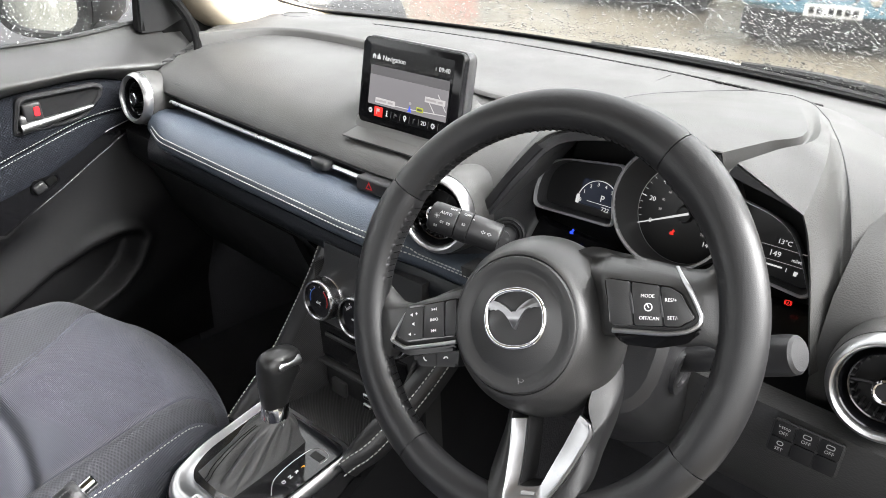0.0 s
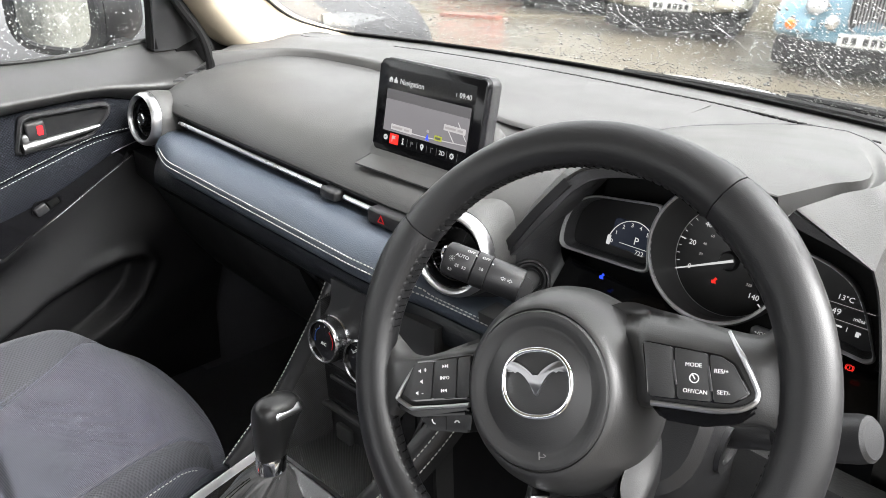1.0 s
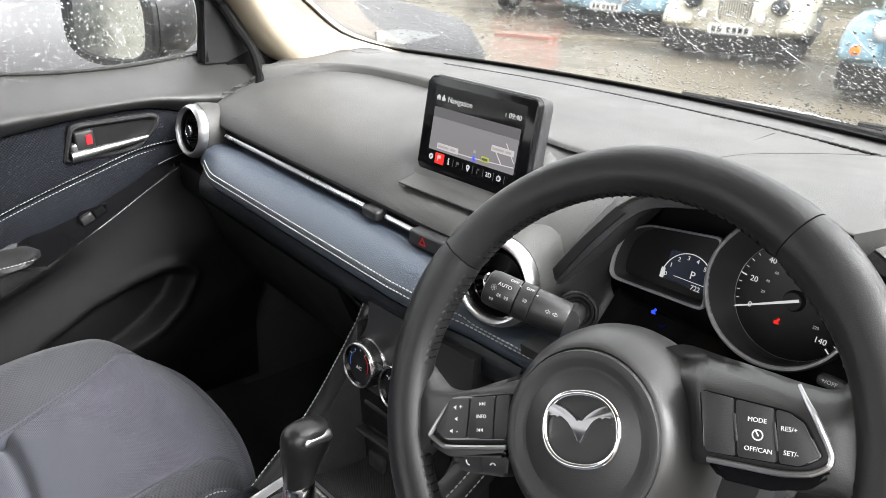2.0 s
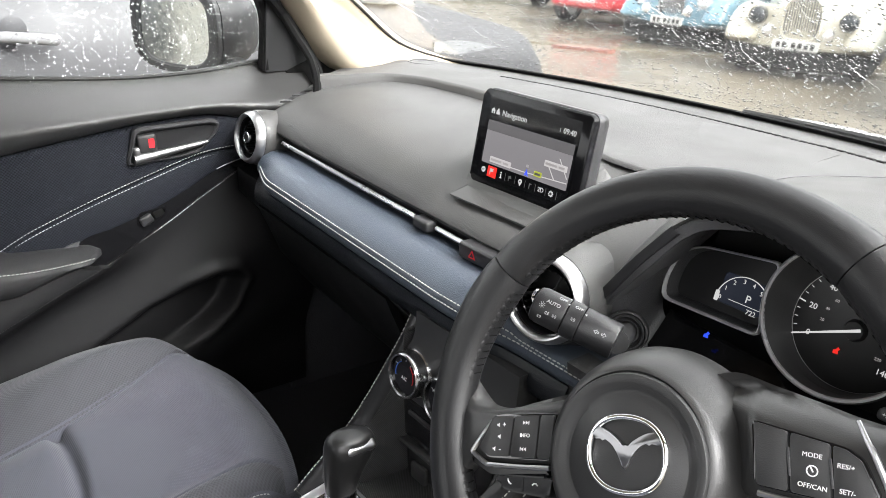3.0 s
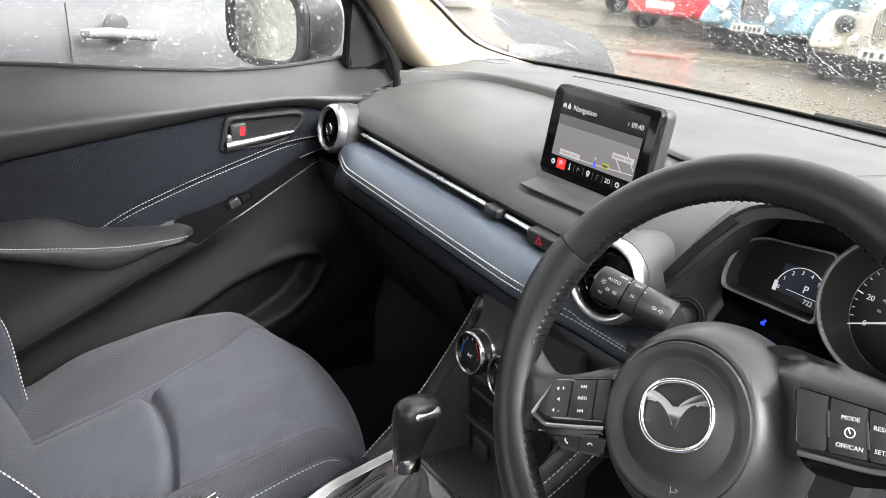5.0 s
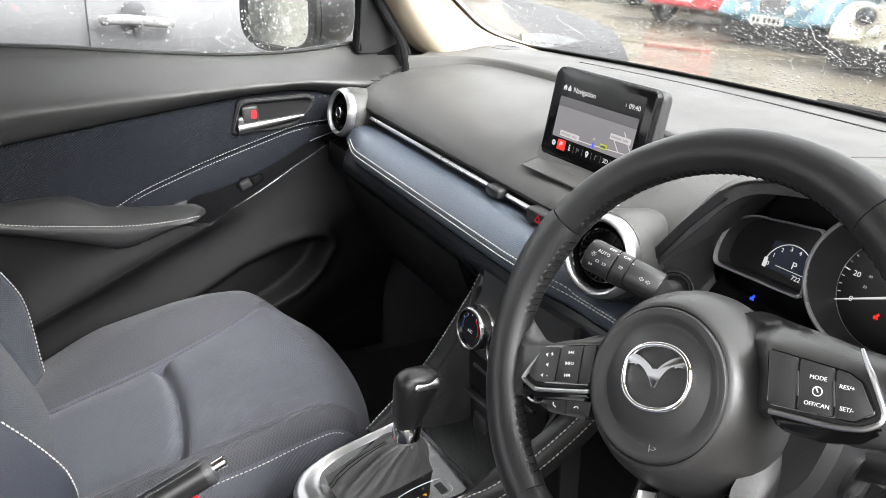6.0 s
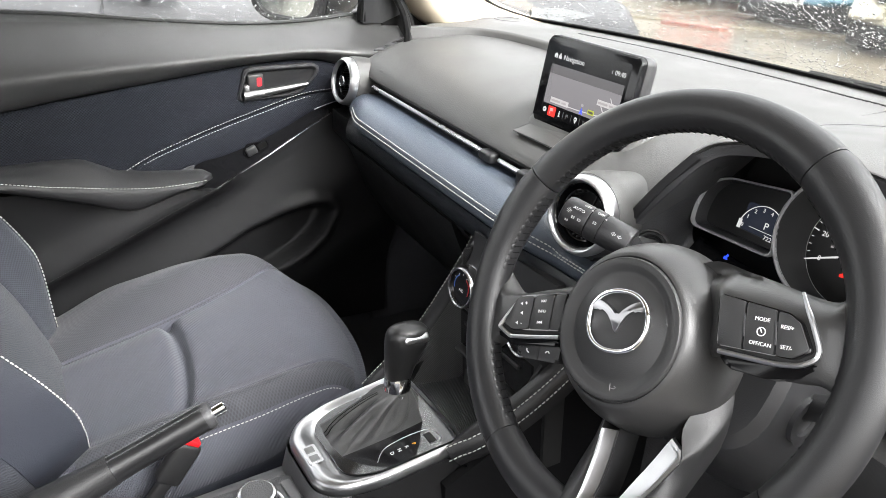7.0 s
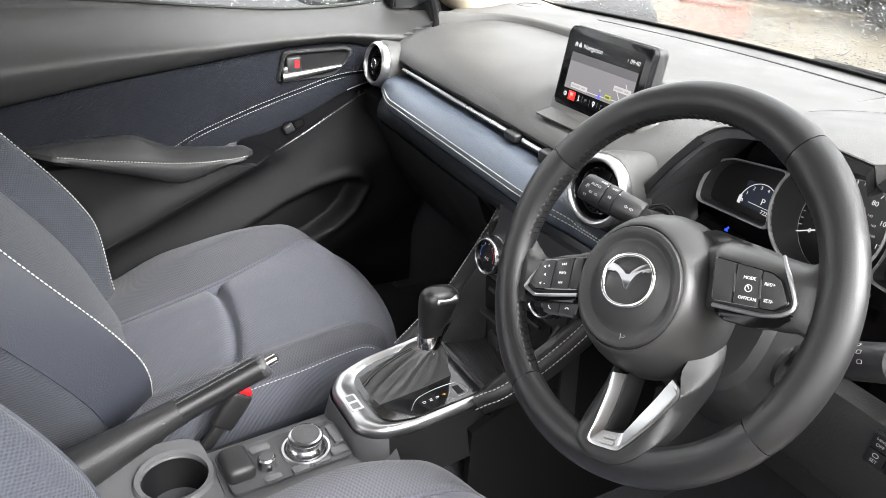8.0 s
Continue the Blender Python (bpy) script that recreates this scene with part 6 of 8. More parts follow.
# black corner in front of the window
part("sail_panel", slab(lambda u, v: (-0.69 + 0.03 * v, 0.258 + (0.11 - 0.10 * v) * u - 0.005 * v, 0.985 + 0.17 * v), 6, 6, (-0.02, 0, 0)), M_BLACK, door, "black corner panel behind the mirror")
part("door_seal", tube(curve([(-0.628, 0.333, 0.93), (-0.645, 0.342, 0.975), (-0.660, 0.335, 1.01), (-0.665, 0.28, 1.09), (-0.645, 0.17, 1.19), (-0.61, 0.0, 1.31)], 40), 0.009, 8), M_SEAL, door, "black rubber door seal")
part("window_frame", tube(curve([(-0.70, 0.262, 0.99), (-0.685, 0.25, 1.11), (-0.655, 0.14, 1.22), (-0.62, -0.05, 1.345), (-0.60, -0.35, 1.39), (-0.60, -0.75, 1.38)], 40), 0.012, 8), M_SEAL, door, "black window frame")

# ---- door mirror ----
mm = pose(-0.972, 0.205, 1.030, 0, 0, 22) @ Matrix.Scale(1.12, 4)
mir = thing("door_mirror", mm, "dark door mirror with a white cap and wet glass", "mirror")
rows = []
for k in range(11):
    t = k / 10
    f = math.sqrt(max(0.02, 1 - t ** 2.4))
    rows.append([Vector((0.105 * f * math.copysign(abs(math.cos(b)) ** 0.65, math.cos(b)) + 0.015 * t, 0.012 + 0.15 * t, 0.078 * f * math.copysign(abs(math.sin(b)) ** 0.65, math.sin(b)))) for b in (2 * math.pi * q / 32 for q in range(32))])
part("housing", loft(rows), M_DARK, mir, "dark grey housing", m=mm)
part("cap", loft([[p * 1.03 + Vector((0, 0.004, 0.004)) for p in r] for r in rows[7:]]), M_WPAINT, mir, "white cap", m=mm)
o = [(0.100 * math.copysign(abs(math.cos(b)) ** 0.6, math.cos(b)), 0.073 * math.copysign(abs(math.sin(b)) ** 0.6, math.sin(b))) for b in (2 * math.pi * q / 32 for q in range(32))]
mg = mm @ Matrix(((1, 0, 0, 0), (0, 0, -1, 0.008), (0, 1, 0, 0), (0, 0, 0, 1)))
part("rim", rim_plate([(x * 1.06, y * 1.07) for x, y in o], [(x * 0.84, y * 0.86) for x, y in o], 0.014, 0.004), M_BLACK, mir, m=mg)
part("mirror_glass", plate([(x * 0.86, y * 0.88) for x, y in o], 0.002), mat("mirror", (0.48, 0.50, 0.48), 0.12, metal=1.0, vary=0.05, vscale=60), mir, "rain-speckled mirror glass", m=mg @ pose(0, 0, 0.006))
part("stem", box(0.13, 0.05, 0.035, 0.014, m=pose(0.12, 0.04, -0.065, 0, 10, 0)), M_BLACK, mir, m=mm)


# ---- centre stack and console ----
KX = 0.020
stack = thing("centre_stack", pose(KX, 0.2, 0.5), "black centre stack with heater knobs and sockets", "centre stack")


def stack_y(z):
    return 0.105 + 0.12 * max(0.0, 0.80 - z) ** 1.3


part("face", slab(lambda u, v: (lambda z: (KX + 0.112 - (0.224 - 0.056 * ease(0.71, 0.81, z)) * (1 - u), stack_y(z), z))(0.83 - 0.27 * v), 10, 20, (0, 0.03, 0)), M_FASCIA, stack, "charcoal fascia")
for i in range(3):
    x = KX - 0.051 + 0.066 * i
    mk = frame_at((x, stack_y(0.752) - 0.001, 0.752), (1, 0, 0), (0, 0.10, 1))
    hk = part("heater_knob", lathe([(0.0305, -0.004), (0.0300, 0.004), (0.0285, 0.006), (0.0282, 0.016), (0.0276, 0.0205), (0.0260, 0.0225), (0.0240, 0.0215), (0.0236, 0.013)], 48), M_BADGE, stack, "knurled silver heater knob", m=mk)
    part("knob_face", lathe([(0.0, 0.0185), (0.0238, 0.0185), (0.0238, 0.012), (0.0, 0.012)], 40), M_BEZEL, hk, "black dial face", m=mk)
    for k in range(5):
        a = radians(150 - 30 * k)
        part("mark", plate(rounded(0.0022, 0.0007, 0.0002, 1), 0.0003), M_WHITE if k < 4 else M_RED, hk, m=mk @ pose(0.0185 * math.cos(a), 0.0185 * math.sin(a), 0.0187, 0, 0, math.degrees(a)))
    if i == 0:
        lettering("mark", "A/C", 0.006, mk @ pose(0, -0.004, 0.0187), M_WHITE, hk)
        arcs = [(0.0165 * math.cos(radians(200 - 8 * q)), 0.0165 * math.sin(radians(200 - 8 * q)), 0.0188) for q in range(11)]
        part("cold_arc", tube(arcs, 0.0005, 4), mat("blue_print", (0.05, 0.15, 0.6), 0.5, vary=0), hk, m=mk)
        arcs = [(0.0165 * math.cos(radians(-20 + 8 * q)), 0.0165 * math.sin(radians(-20 + 8 * q)), 0.0188) for q in range(11)]
        part("hot_arc", tube(arcs, 0.0005, 4), M_RED, hk, m=mk)
    elif i == 1:
        part("mark", plate(rounded(0.008, 0.0025, 0.001, 2), 0.0003), M_WHITE, hk, m=mk @ pose(0, -0.003, 0.0187))
        lettering("mark", "AUTO", 0.0042, mk @ pose(-0.010, 0.010, 0.0187, 0, 0, 40), M_WHITE, hk)
sl = part("slot_panel", slab(lambda u, v: (KX - 0.085 + 0.17 * u, stack_y(0.705 - 0.055 * v) - 0.004, 0.705 - 0.055 * v), 6, 4, (0, 0.02, 0)), M_GLOSS, stack, "gloss black disc slot panel")
part("slot", box(0.125, 0.004, 0.006, 0.001, 1, m=pose(KX, stack_y(0.690) - 0.0055, 0.690)), M_BLACK, sl)
part("shelf_edge", box(0.20, 0.012, 0.006, 0.002, 2, m=pose(KX, stack_y(0.642) - 0.006, 0.642)), M_STACK, stack)
part("socket_flap", box(0.030, 0.008, 0.026, 0.004, 2, m=pose(KX - 0.048, stack_y(0.600) - 0.004, 0.602)), M_STACK, stack, "power socket flap")
for i in range(2):
    us = part("usb_port", box(0.015, 0.004, 0.008, 0.001, 1, m=pose(KX + 0.004, stack_y(0.6) - 0.001, 0.609 - 0.016 * i)), M_SATIN, stack, "usb socket")
    part("tongue", box(0.010, 0.003, 0.003, 0.0005, 1, m=pose(KX + 0.004, stack_y(0.6) - 0.0025, 0.609 - 0.016 * i)), M_BLACK, us)
part("jack", lathe([(0.0, 0.002), (0.003, 0.002), (0.004, 0.0), (0.0, 0.0)], 16), M_SATIN, stack, m=frame_at((KX + 0.030, stack_y(0.6) - 0.001, 0.592), (1, 0, 0), (0, 0, 1)))

M_RIBBED = mat("ribbed_rubber", (0.055, 0.055, 0.056), 0.55, grain=0.7, scale=200, kind="weave", dots=0.5, vary=0.05, slant=True)
# stitched knee pads either side
con = thing("centre_console", pose(KX, -0.2, 0.3), "grey and black centre console with a silver-edged gear surround", "console")
for s in (-1, 1):
    rows, edge, edge2 = [], [], []
    for k in range(21):
        t = k / 20
        p = curve([(0.092, -0.012, 0.630), (0.112, 0.060, 0.680), (0.128, 0.115, 0.735), (0.140, 0.165, 0.800)] if s > 0 else [(0.122, -0.010, 0.580), (0.114, 0.065, 0.656), (0.090, 0.112, 0.758), (0.088, 0.135, 0.800)], 20)[k]
        w = 0.016 * (0.45 + 0.55 * ease(0, 0.14, t) if s > 0 else 1)
        x = KX + s * p.x
        rows.append([Vector((x + s * w, p.y, p.z - 0.008)), Vector((x + s * (w - 0.004), p.y - 0.002, p.z)), Vector((x, p.y - 0.003, p.z + 0.004)), Vector((x - s * (w - 0.004), p.y - 0.001, p.z)), Vector((x - s * w, p.y + 0.004, p.z - 0.010)), Vector((x - s * w, p.y + 0.040, p.z - 0.040)), Vector((x + s * w, p.y + 0.016, p.z - 0.026))])
        edge.append(Vector((x + s * (w - 0.006), p.y - 0.0035, p.z + 0.003)))
        edge2.append(Vector((x + s * (w + 0.001), p.y, p.z - 0.0115)))
    kp = part("knee_pad", loft(rows), M_DARK, con, "black padded rail with white stitching", sharp=50)
    tagged(part("stitching", stitches(edge, 0.0062, 0.0044, 0.0008), M_STITCH, kp), kind="stuff")
    if s > 0:
        tagged(part("stitching", stitches(edge2, 0.0062, 0.0044, 0.0008), M_STITCH, kp), kind="stuff")
    # footwell shade on the console's sides is put in as black
    part("side_wall", slab(lambda u, v: (KX + s * (0.106 + 0.005 * v), -0.02 + 0.34 * u, 0.585 - 0.28 * v + 0.15 * u * (1 - v)), 10, 6, (-s * 0.012, 0, 0)), M_DOORSHADE, con)
    part("ribbed_cheek", slab(lambda u, v: (KX + s * (0.096 - 0.008 * math.sin(40 * v) * 0.03), 0.01 + 0.11 * v + 0.02 * u, 0.60 + 0.16 * u * v), 10, 20, (s * 0.005, 0, 0)), M_RIBBED, con, "ribbed rubber cheek")
part("tray", slab(lambda u, v: (KX - 0.095 + 0.182 * u, -0.005 + 0.145 * v, 0.598 - 0.012 * math.sin(math.pi * v)), 8, 8, (0, 0, -0.02)), M_RIBBED, con, "open tray in front of the gear lever")
rail_l = curve([(0.122, -0.010, 0.580), (0.114, 0.065, 0.656), (0.090, 0.112, 0.758), (0.088, 0.135, 0.800)], 20)
part("ribbed_cheek", slab(lambda u, v: (lambda p: Vector((KX - p.x + 0.014, p.y - 0.001, p.z - 0.004)).lerp(Vector((KX - 0.074, stack_y(p.z) - 0.003, p.z - 0.004)), v))(rail_l[round(u * 20)]), 20, 10, (-0.006, 0.006, 0)), M_RIBBED, con, "ribbed rubber cheek beside the fascia", sharp=60)

# gear surround: silver horseshoe, black gloss plate
outer = soft_poly([(-0.084, 0.022), (-0.081, -0.095), (-0.069, -0.141), (-0.044, -0.161), (0.044, -0.161), (0.069, -0.141), (0.081, -0.095), (0.084, 0.022)], 0.018)
inner = soft_poly([(-0.073, 0.020), (-0.069, -0.086), (-0.058, -0.114), (-0.042, -0.125), (0.040, -0.124), (0.054, -0.112), (0.064, -0.086), (0.068, 0.020)], 0.014)
gm = frame_at((KX, 0.0, 0.618), (1, 0, 0), (0, 1, 0.13))
gs = part("gear_surround", loft([[Vector((ox + (ix - ox) * f, oy + (iy - oy) * f, z)) for f, z in ((0.0, -0.012), (0.0, -0.003), (0.08, 0.0015), (0.20, 0.0040), (0.34, 0.0045), (0.46, 0.0030), (0.62, -0.0010), (0.85, -0.0045), (1.0, -0.0060), (1.0, -0.012))] for (ox, oy), (ix, iy) in zip(outer, inner)], around=True), M_TRIM, con, "satin silver surround of the gear lever", m=gm, sharp=45)
rear = [i for i, p in enumerate(outer) if p[1] < (-0.085 if p[0] < 0 else -0.120)]
i0, i1 = min(rear), max(rear)
front_r, front_l = [p for p in outer if p[1] > -0.120 and p[0] > 0], [p for p in outer if p[1] > -0.085 and p[0] < 0]
front_r.sort(key=lambda p: p[1])
front_l.sort(key=lambda p: -p[1])


def skirt(run):
    return loft([[Vector((x * (1.03 + 0.25 * t), y * (1.02 + 0.10 * t), -0.008 - 0.06 * t)) for x, y in run] for t in (0, 0.15, 0.3, 0.5, 0.7, 1.0)], closed=False)


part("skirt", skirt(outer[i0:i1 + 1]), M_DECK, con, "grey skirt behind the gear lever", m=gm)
part("skirt", skirt([outer[i1]] + front_r[:-3]), M_DOORSHADE, con, "black side skirt", m=gm)
part("skirt", skirt(front_l[3:] + [outer[i0]]), M_DOORSHADE, con, "black side skirt", m=gm)
gp = part("gear_plate", plate([(x * 1.01, y * 1.01) for x, y in inner], 0.004), M_GLOSS, con, "gloss black gear plate", m=gm @ pose(0, 0, -0.006))
part("selector_window", tube(curve([(0.0508, -0.0837, 0), (0.0400, -0.0740, 0), (0.0334, -0.0628, 0), (0.0305, -0.0390, 0), (0.0318, -0.0150, 0), (0.0350, -0.0040, 0), (0.0440, 0.0010, 0), (0.0570, 0.0000, 0), (0.0610, -0.0060, 0), (0.0600, -0.0160, 0)], 60), 0.0007, 6), M_SATIN, gp, "thin silver line round the selector", m=gm @ pose(0, 0, -0.0022))
part("selector_display", plate(soft_poly([(0.036, -0.020), (0.0575, -0.020), (0.0555, -0.066), (0.046, -0.072), (0.036, -0.060)], 0.003), 0.0008), M_BEZEL, gp, "black display of the gear letters", m=gm @ pose(0, 0, -0.0030))
for i, tx in enumerate("PRND"):
    lettering("gear_letter", tx, 0.0068, gm @ pose(0.0467, -0.0320 - 0.0100 * i, -0.0019), M_LITA if i == 0 else M_WHITE, gp)
part("shift_lock", box(0.019, 0.010, 0.002, 0.0008, 1, m=pose(0.0485, -0.0105, -0.0022)), M_BLACK, gp, "shift lock cover", m=gm)
bk = part("plate_mark", plate(rounded(0.034, 0.018, 0.003), 0.001), M_TRIM, gs, "silver badge with unreadable bars", m=gm @ pose(0, -0.1455, 0.0036, -4, 0, 0))
for i in range(2):
    part("unreadable_bar", plate(rounded(0.011, 0.011, 0.001), 0.0008), M_DIM, bk, m=gm @ pose(-0.008 + 0.016 * i, -0.1455, 0.0044, -4, 0, 0))

# gear lever
gl_m = pose(KX + 0.005, -0.040, 0.600, -4, 0, 0)
gear = thing("gear_lever", gl_m, "black leather gear lever with a pleated gaiter and chrome collar", "gear lever")
PLEATS = [(0.35, 0.10, 0.16), (1.2, 0.07, 0.14), (2.0, 0.12, 0.15), (2.75, 0.10, 0.12), (3.30, 0.10, 0.13), (3.85, -0.10, 0.14), (4.48, 0.16, 0.20), (4.88, -0.14, 0.12), (5.15, 0.12, 0.12), (5.45, -0.10, 0.10), (5.75, 0.10, 0.12), (6.05, -0.07, 0.10)]


def gaiter_pt(b, t, o=0.0):
    """Skin of the gaiter: b round it, t from its seat on the gear plate up to the collar."""
    c, s = math.cos(b), math.sin(b)
    sq = 1 / max(abs(c), abs(s)) ** 0.85
    foot = gm @ Vector((-0.017 + 0.0365 * c * sq, -0.060 + 0.0610 * s * sq, -0.0045))
    neck = gl_m @ Vector((0.0152 * c, 0.0174 * s, 0.0685))
    axis = (gm @ Vector((-0.017, -0.060, 0))).lerp(gl_m @ Vector((0, 0, 0.0685)), t)
    p = foot.lerp(neck, t)
    p.z += 0.010 * math.sin(math.pi * t) * t
    w = math.sin(math.pi * min(1.0, t)) ** 0.9 * ease(0.0, 0.25, t)
    f = sum(a * math.exp(-((((b - c0 + 0.30 * (0.5 - t) + math.pi) % (2 * math.pi)) - math.pi) / d) ** 2) for c0, a, d in PLEATS) * w * 1.5
    f += 0.025 * math.sin(11 * t + 3 * math.sin(b)) * t * (1 - t) * 2
    q = Vector((p.x - axis.x, p.y - axis.y, 0))
    return gl_m.inverted() @ (p + q * f + q.normalized() * o + Vector((0, 0, o)))


M_GAITER = mat("soft_gaiter_leather", (0.066, 0.066, 0.066), 0.42, spec=0.5, grain=0.25, scale=700, kind="leather")
gaiter = part("gaiter", loft([[gaiter_pt(2 * math.pi * q / 128, k / 32) for q in range(128)] for k in range(33)]), M_GAITER, gear, "pleated black leather gaiter", m=gl_m, sharp=70)
for b in (4.40, 4.56):
    part("gaiter_seam", tube([gaiter_pt(b - 0.30 * (0.5 - t), t, 0.0002) for t in (0.04 + 0.88 * k / 24 for k in range(25))], 0.0006, 5), M_SEAL, gaiter, m=gl_m)
part("collar", lathe([(0.0135, 0.058), (0.0150, 0.060), (0.0150, 0.084), (0.0138, 0.087), (0.0, 0.087)], 32, sy=1.15), M_CHROME, gear, "chrome collar", m=gl_m)
rows = []
kx = along([(0.0, 0.0145), (0.12, 0.0162), (0.35, 0.0190), (0.6, 0.0222), (0.78, 0.0228), (0.90, 0.0190), (0.97, 0.0128), (1.0, 0.0035)])
ky = along([(0.0, 0.0175), (0.12, 0.0190), (0.35, 0.0225), (0.6, 0.0275), (0.78, 0.0295), (0.90, 0.0270), (0.97, 0.0190), (1.0, 0.0050)])
for k in range(33):
    t = 1 - (1 - k / 32) ** 1.4
    n = 0.86 - 0.06 * t
    rows.append([Vector((0.86 * kx(t) * math.copysign(abs(math.cos(b)) ** n, math.cos(b)), 0.007 * ease(0.1, 0.9, t) + 0.92 * ky(t) * math.copysign(abs(math.sin(b)) ** n, math.sin(b)), 0.084 + 0.073 * t)) for b in (2 * math.pi * q / 40 for q in range(40))])
kb = part("knob", loft(rows), M_KNOB, gear, "smooth black leather knob", m=gl_m, sharp=60)
part("release_button", box(0.014, 0.036, 0.012, 0.0055, 4, m=pose(0.0128, 0.010, 0.1435, 0, 42, 0)), M_SATIN, kb, "silver release button", m=gl_m)

# rear part of the console: commander dials, cup holder, handbrake
deck = slab(lambda u, v: (KX - 0.070 + 0.165 * u, -0.330 + 0.21 * v, 0.5495 + 0.010 * v + 0.03 * ease(0.85, 1, v) - 0.02 * abs(2 * u - 1) ** 4), 16, 14, (0, 0, -0.03))
part("deck", deck, M_DECK, con, "dark grey console deck")
sq = []
for q in range(48):
    c, s2 = math.cos(2 * math.pi * q / 48), math.sin(2 * math.pi * q / 48)
    sq.append((KX - 0.002 + 0.092 * math.copysign(abs(c) ** 0.35, c), -0.427 + 0.0965 * math.copysign(abs(s2) ** 0.35, s2)))
hole = [(0.002 + 0.041 * math.cos(2 * math.pi * q / 48), -0.378 + 0.041 * math.sin(2 * math.pi * q / 48)) for q in range(48)]
part("deck", rim_plate(sq, hole, 0.03, 0.002), M_DECK, con, "deck round the cup holder", m=pose(0, 0, 0.5205))
part("deck_side", slab(lambda u, v: (KX + 0.094, -0.52 + 0.42 * u, 0.54 - 0.22 * v), 4, 4, (-0.01, 0, 0)), M_DARK, con)
part("deck_side", slab(lambda u, v: (KX - 0.069, -0.33 + 0.23 * u, 0.535 - 0.22 * v), 4, 4, (0.01, 0, 0)), M_DOORSHADE, con)
part("deck_side", slab(lambda u, v: (KX - 0.094, -0.52 + 0.19 * u, 0.535 - 0.22 * v), 4, 4, (0.01, 0, 0)), M_DARK, con)
cm = thing("commander_control", pose(0.028, -0.24, 0.556), "rotary multimedia control with a knurled chrome dial and keys", "rotary control")
cb = frame_at((0.028, -0.240, 0.558), (1, 0.05, 0), (-0.05, 1, 0.02))
part("base", plate(soft_poly([(-0.042, -0.085), (0.040, -0.085), (0.046, 0.072), (-0.030, 0.078)], 0.010), 0.004, 0.002), M_ARM, cm, "dark grey base plate", m=cb)
bd = part("big_dial", lathe([(0.0, 0.030), (0.0195, 0.030), (0.0215, 0.0292), (0.0224, 0.027), (0.0218, 0.0225), (0.0210, 0.0215), (0.0212, 0.016), (0.0250, 0.012), (0.0262, 0.006), (0.0262, 0.004)], 48), M_BADGE, cm, "chrome dial", m=cb @ pose(0.008, 0.022, 0))
part("dial_top", lathe([(0.0, 0.0312), (0.0180, 0.0312), (0.0186, 0.0295), (0.0, 0.0295)], 40), M_ARM, bd, "dark textured top", m=cb @ pose(0.008, 0.022, 0))
part("dial_base", hoop([(0.0275, 0.003), (0.0285, 0.008), (0.0315, 0.008), (0.0325, 0.003)], 40), M_SATIN, bd, m=cb @ pose(0.008, 0.022, 0))
vd = part("volume_dial", lathe([(0.0, 0.020), (0.009, 0.020), (0.0112, 0.018), (0.0116, 0.008), (0.0130, 0.004)], 36), M_BADGE, cm, "small chrome volume dial", m=cb @ pose(0.012, -0.033, 0))
part("dial_top", lathe([(0.0, 0.0210), (0.0085, 0.0210), (0.0088, 0.0195), (0.0, 0.0195)], 28), M_ARM, vd, m=cb @ pose(0.012, -0.033, 0))
for x, y, w, h, a in ((0.000, 0.066, 0.036, 0.012, 0), (0.032, 0.058, 0.014, 0.022, 0), (0.037, 0.030, 0.012, 0.024, 0), (0.038, 0.002, 0.012, 0.022, 0), (-0.022, -0.030, 0.012, 0.026, 0), (0.036, -0.034, 0.010, 0.022, 0)):
    part("key", plate(rounded(w, h, 0.003), 0.004, 0.001), M_DECK, cm, "menu key", m=cb @ pose(x, y, 0.003, 0, 0, a))
part("palm_pad", box(0.052, 0.036, 0.024, 0.008, m=pose(-0.002, -0.067, 0.011, 0, 0, 0)), M_ARMREST, cm, "padded palm rest", m=cb)
ch = part("cup_ring", hoop([(0.040, 0.0), (0.041, 0.004), (0.047, 0.005), (0.050, 0.0)], 48), M_DECK, con, "rim of the cup holder", m=pose(0.002, -0.378, 0.552))
part("cup_well", lathe([(0.0, -0.068), (0.034, -0.068), (0.037, -0.064), (0.0405, -0.004)], 40), M_DOORSHADE, ch, "dark well of the cup holder", m=pose(0.002, -0.378, 0.5515))

hbm = pose(-0.036, -0.47, 0.57)
brake = thing("handbrake", hbm, "black leather handbrake with a chrome button, let down", "handbrake")
pa, pb = Vector((-0.036, -0.52, 0.560)), Vector((-0.028, -0.252, 0.664))
part("sleeve", tube([pa.lerp(Vector((-0.032, -0.356, 0.6255)), k / 12) for k in range(13)], lambda t: 0.021 + 0.019 * (1 - t) ** 1.4, 28, flat=0.85), M_ARMREST, brake, "dark plastic lever base")
part("grip", tube([Vector((-0.032, -0.365, 0.621)).lerp(pb, k / 12) for k in range(13)], lambda t: 0.0194 + 0.0009 * math.exp(-(t / 0.05) ** 2) - 0.0012 * math.sin(math.pi * t) - 0.0006 * t, 28, flat=0.85), M_LEATHER, brake, "leather grip")
gd = (pb - pa).normalized()
part("end_cap", tube([pb + gd * d for d in (-0.003, 0.0, 0.004, 0.0065, 0.0075)], lambda t: 0.0193 if t < 0.3 else 0.0193 - 0.012 * (t - 0.3) ** 2, 28, flat=0.85), M_ARM, brake, "grey end cap")
part("button", tube([pb + (pb - pa).normalized() * d for d in (0.004, 0.012, 0.021, 0.0225)], lambda t: 0.0072 if t < 0.8 else 0.0056, 20), M_CHROME, brake, "chrome release button")
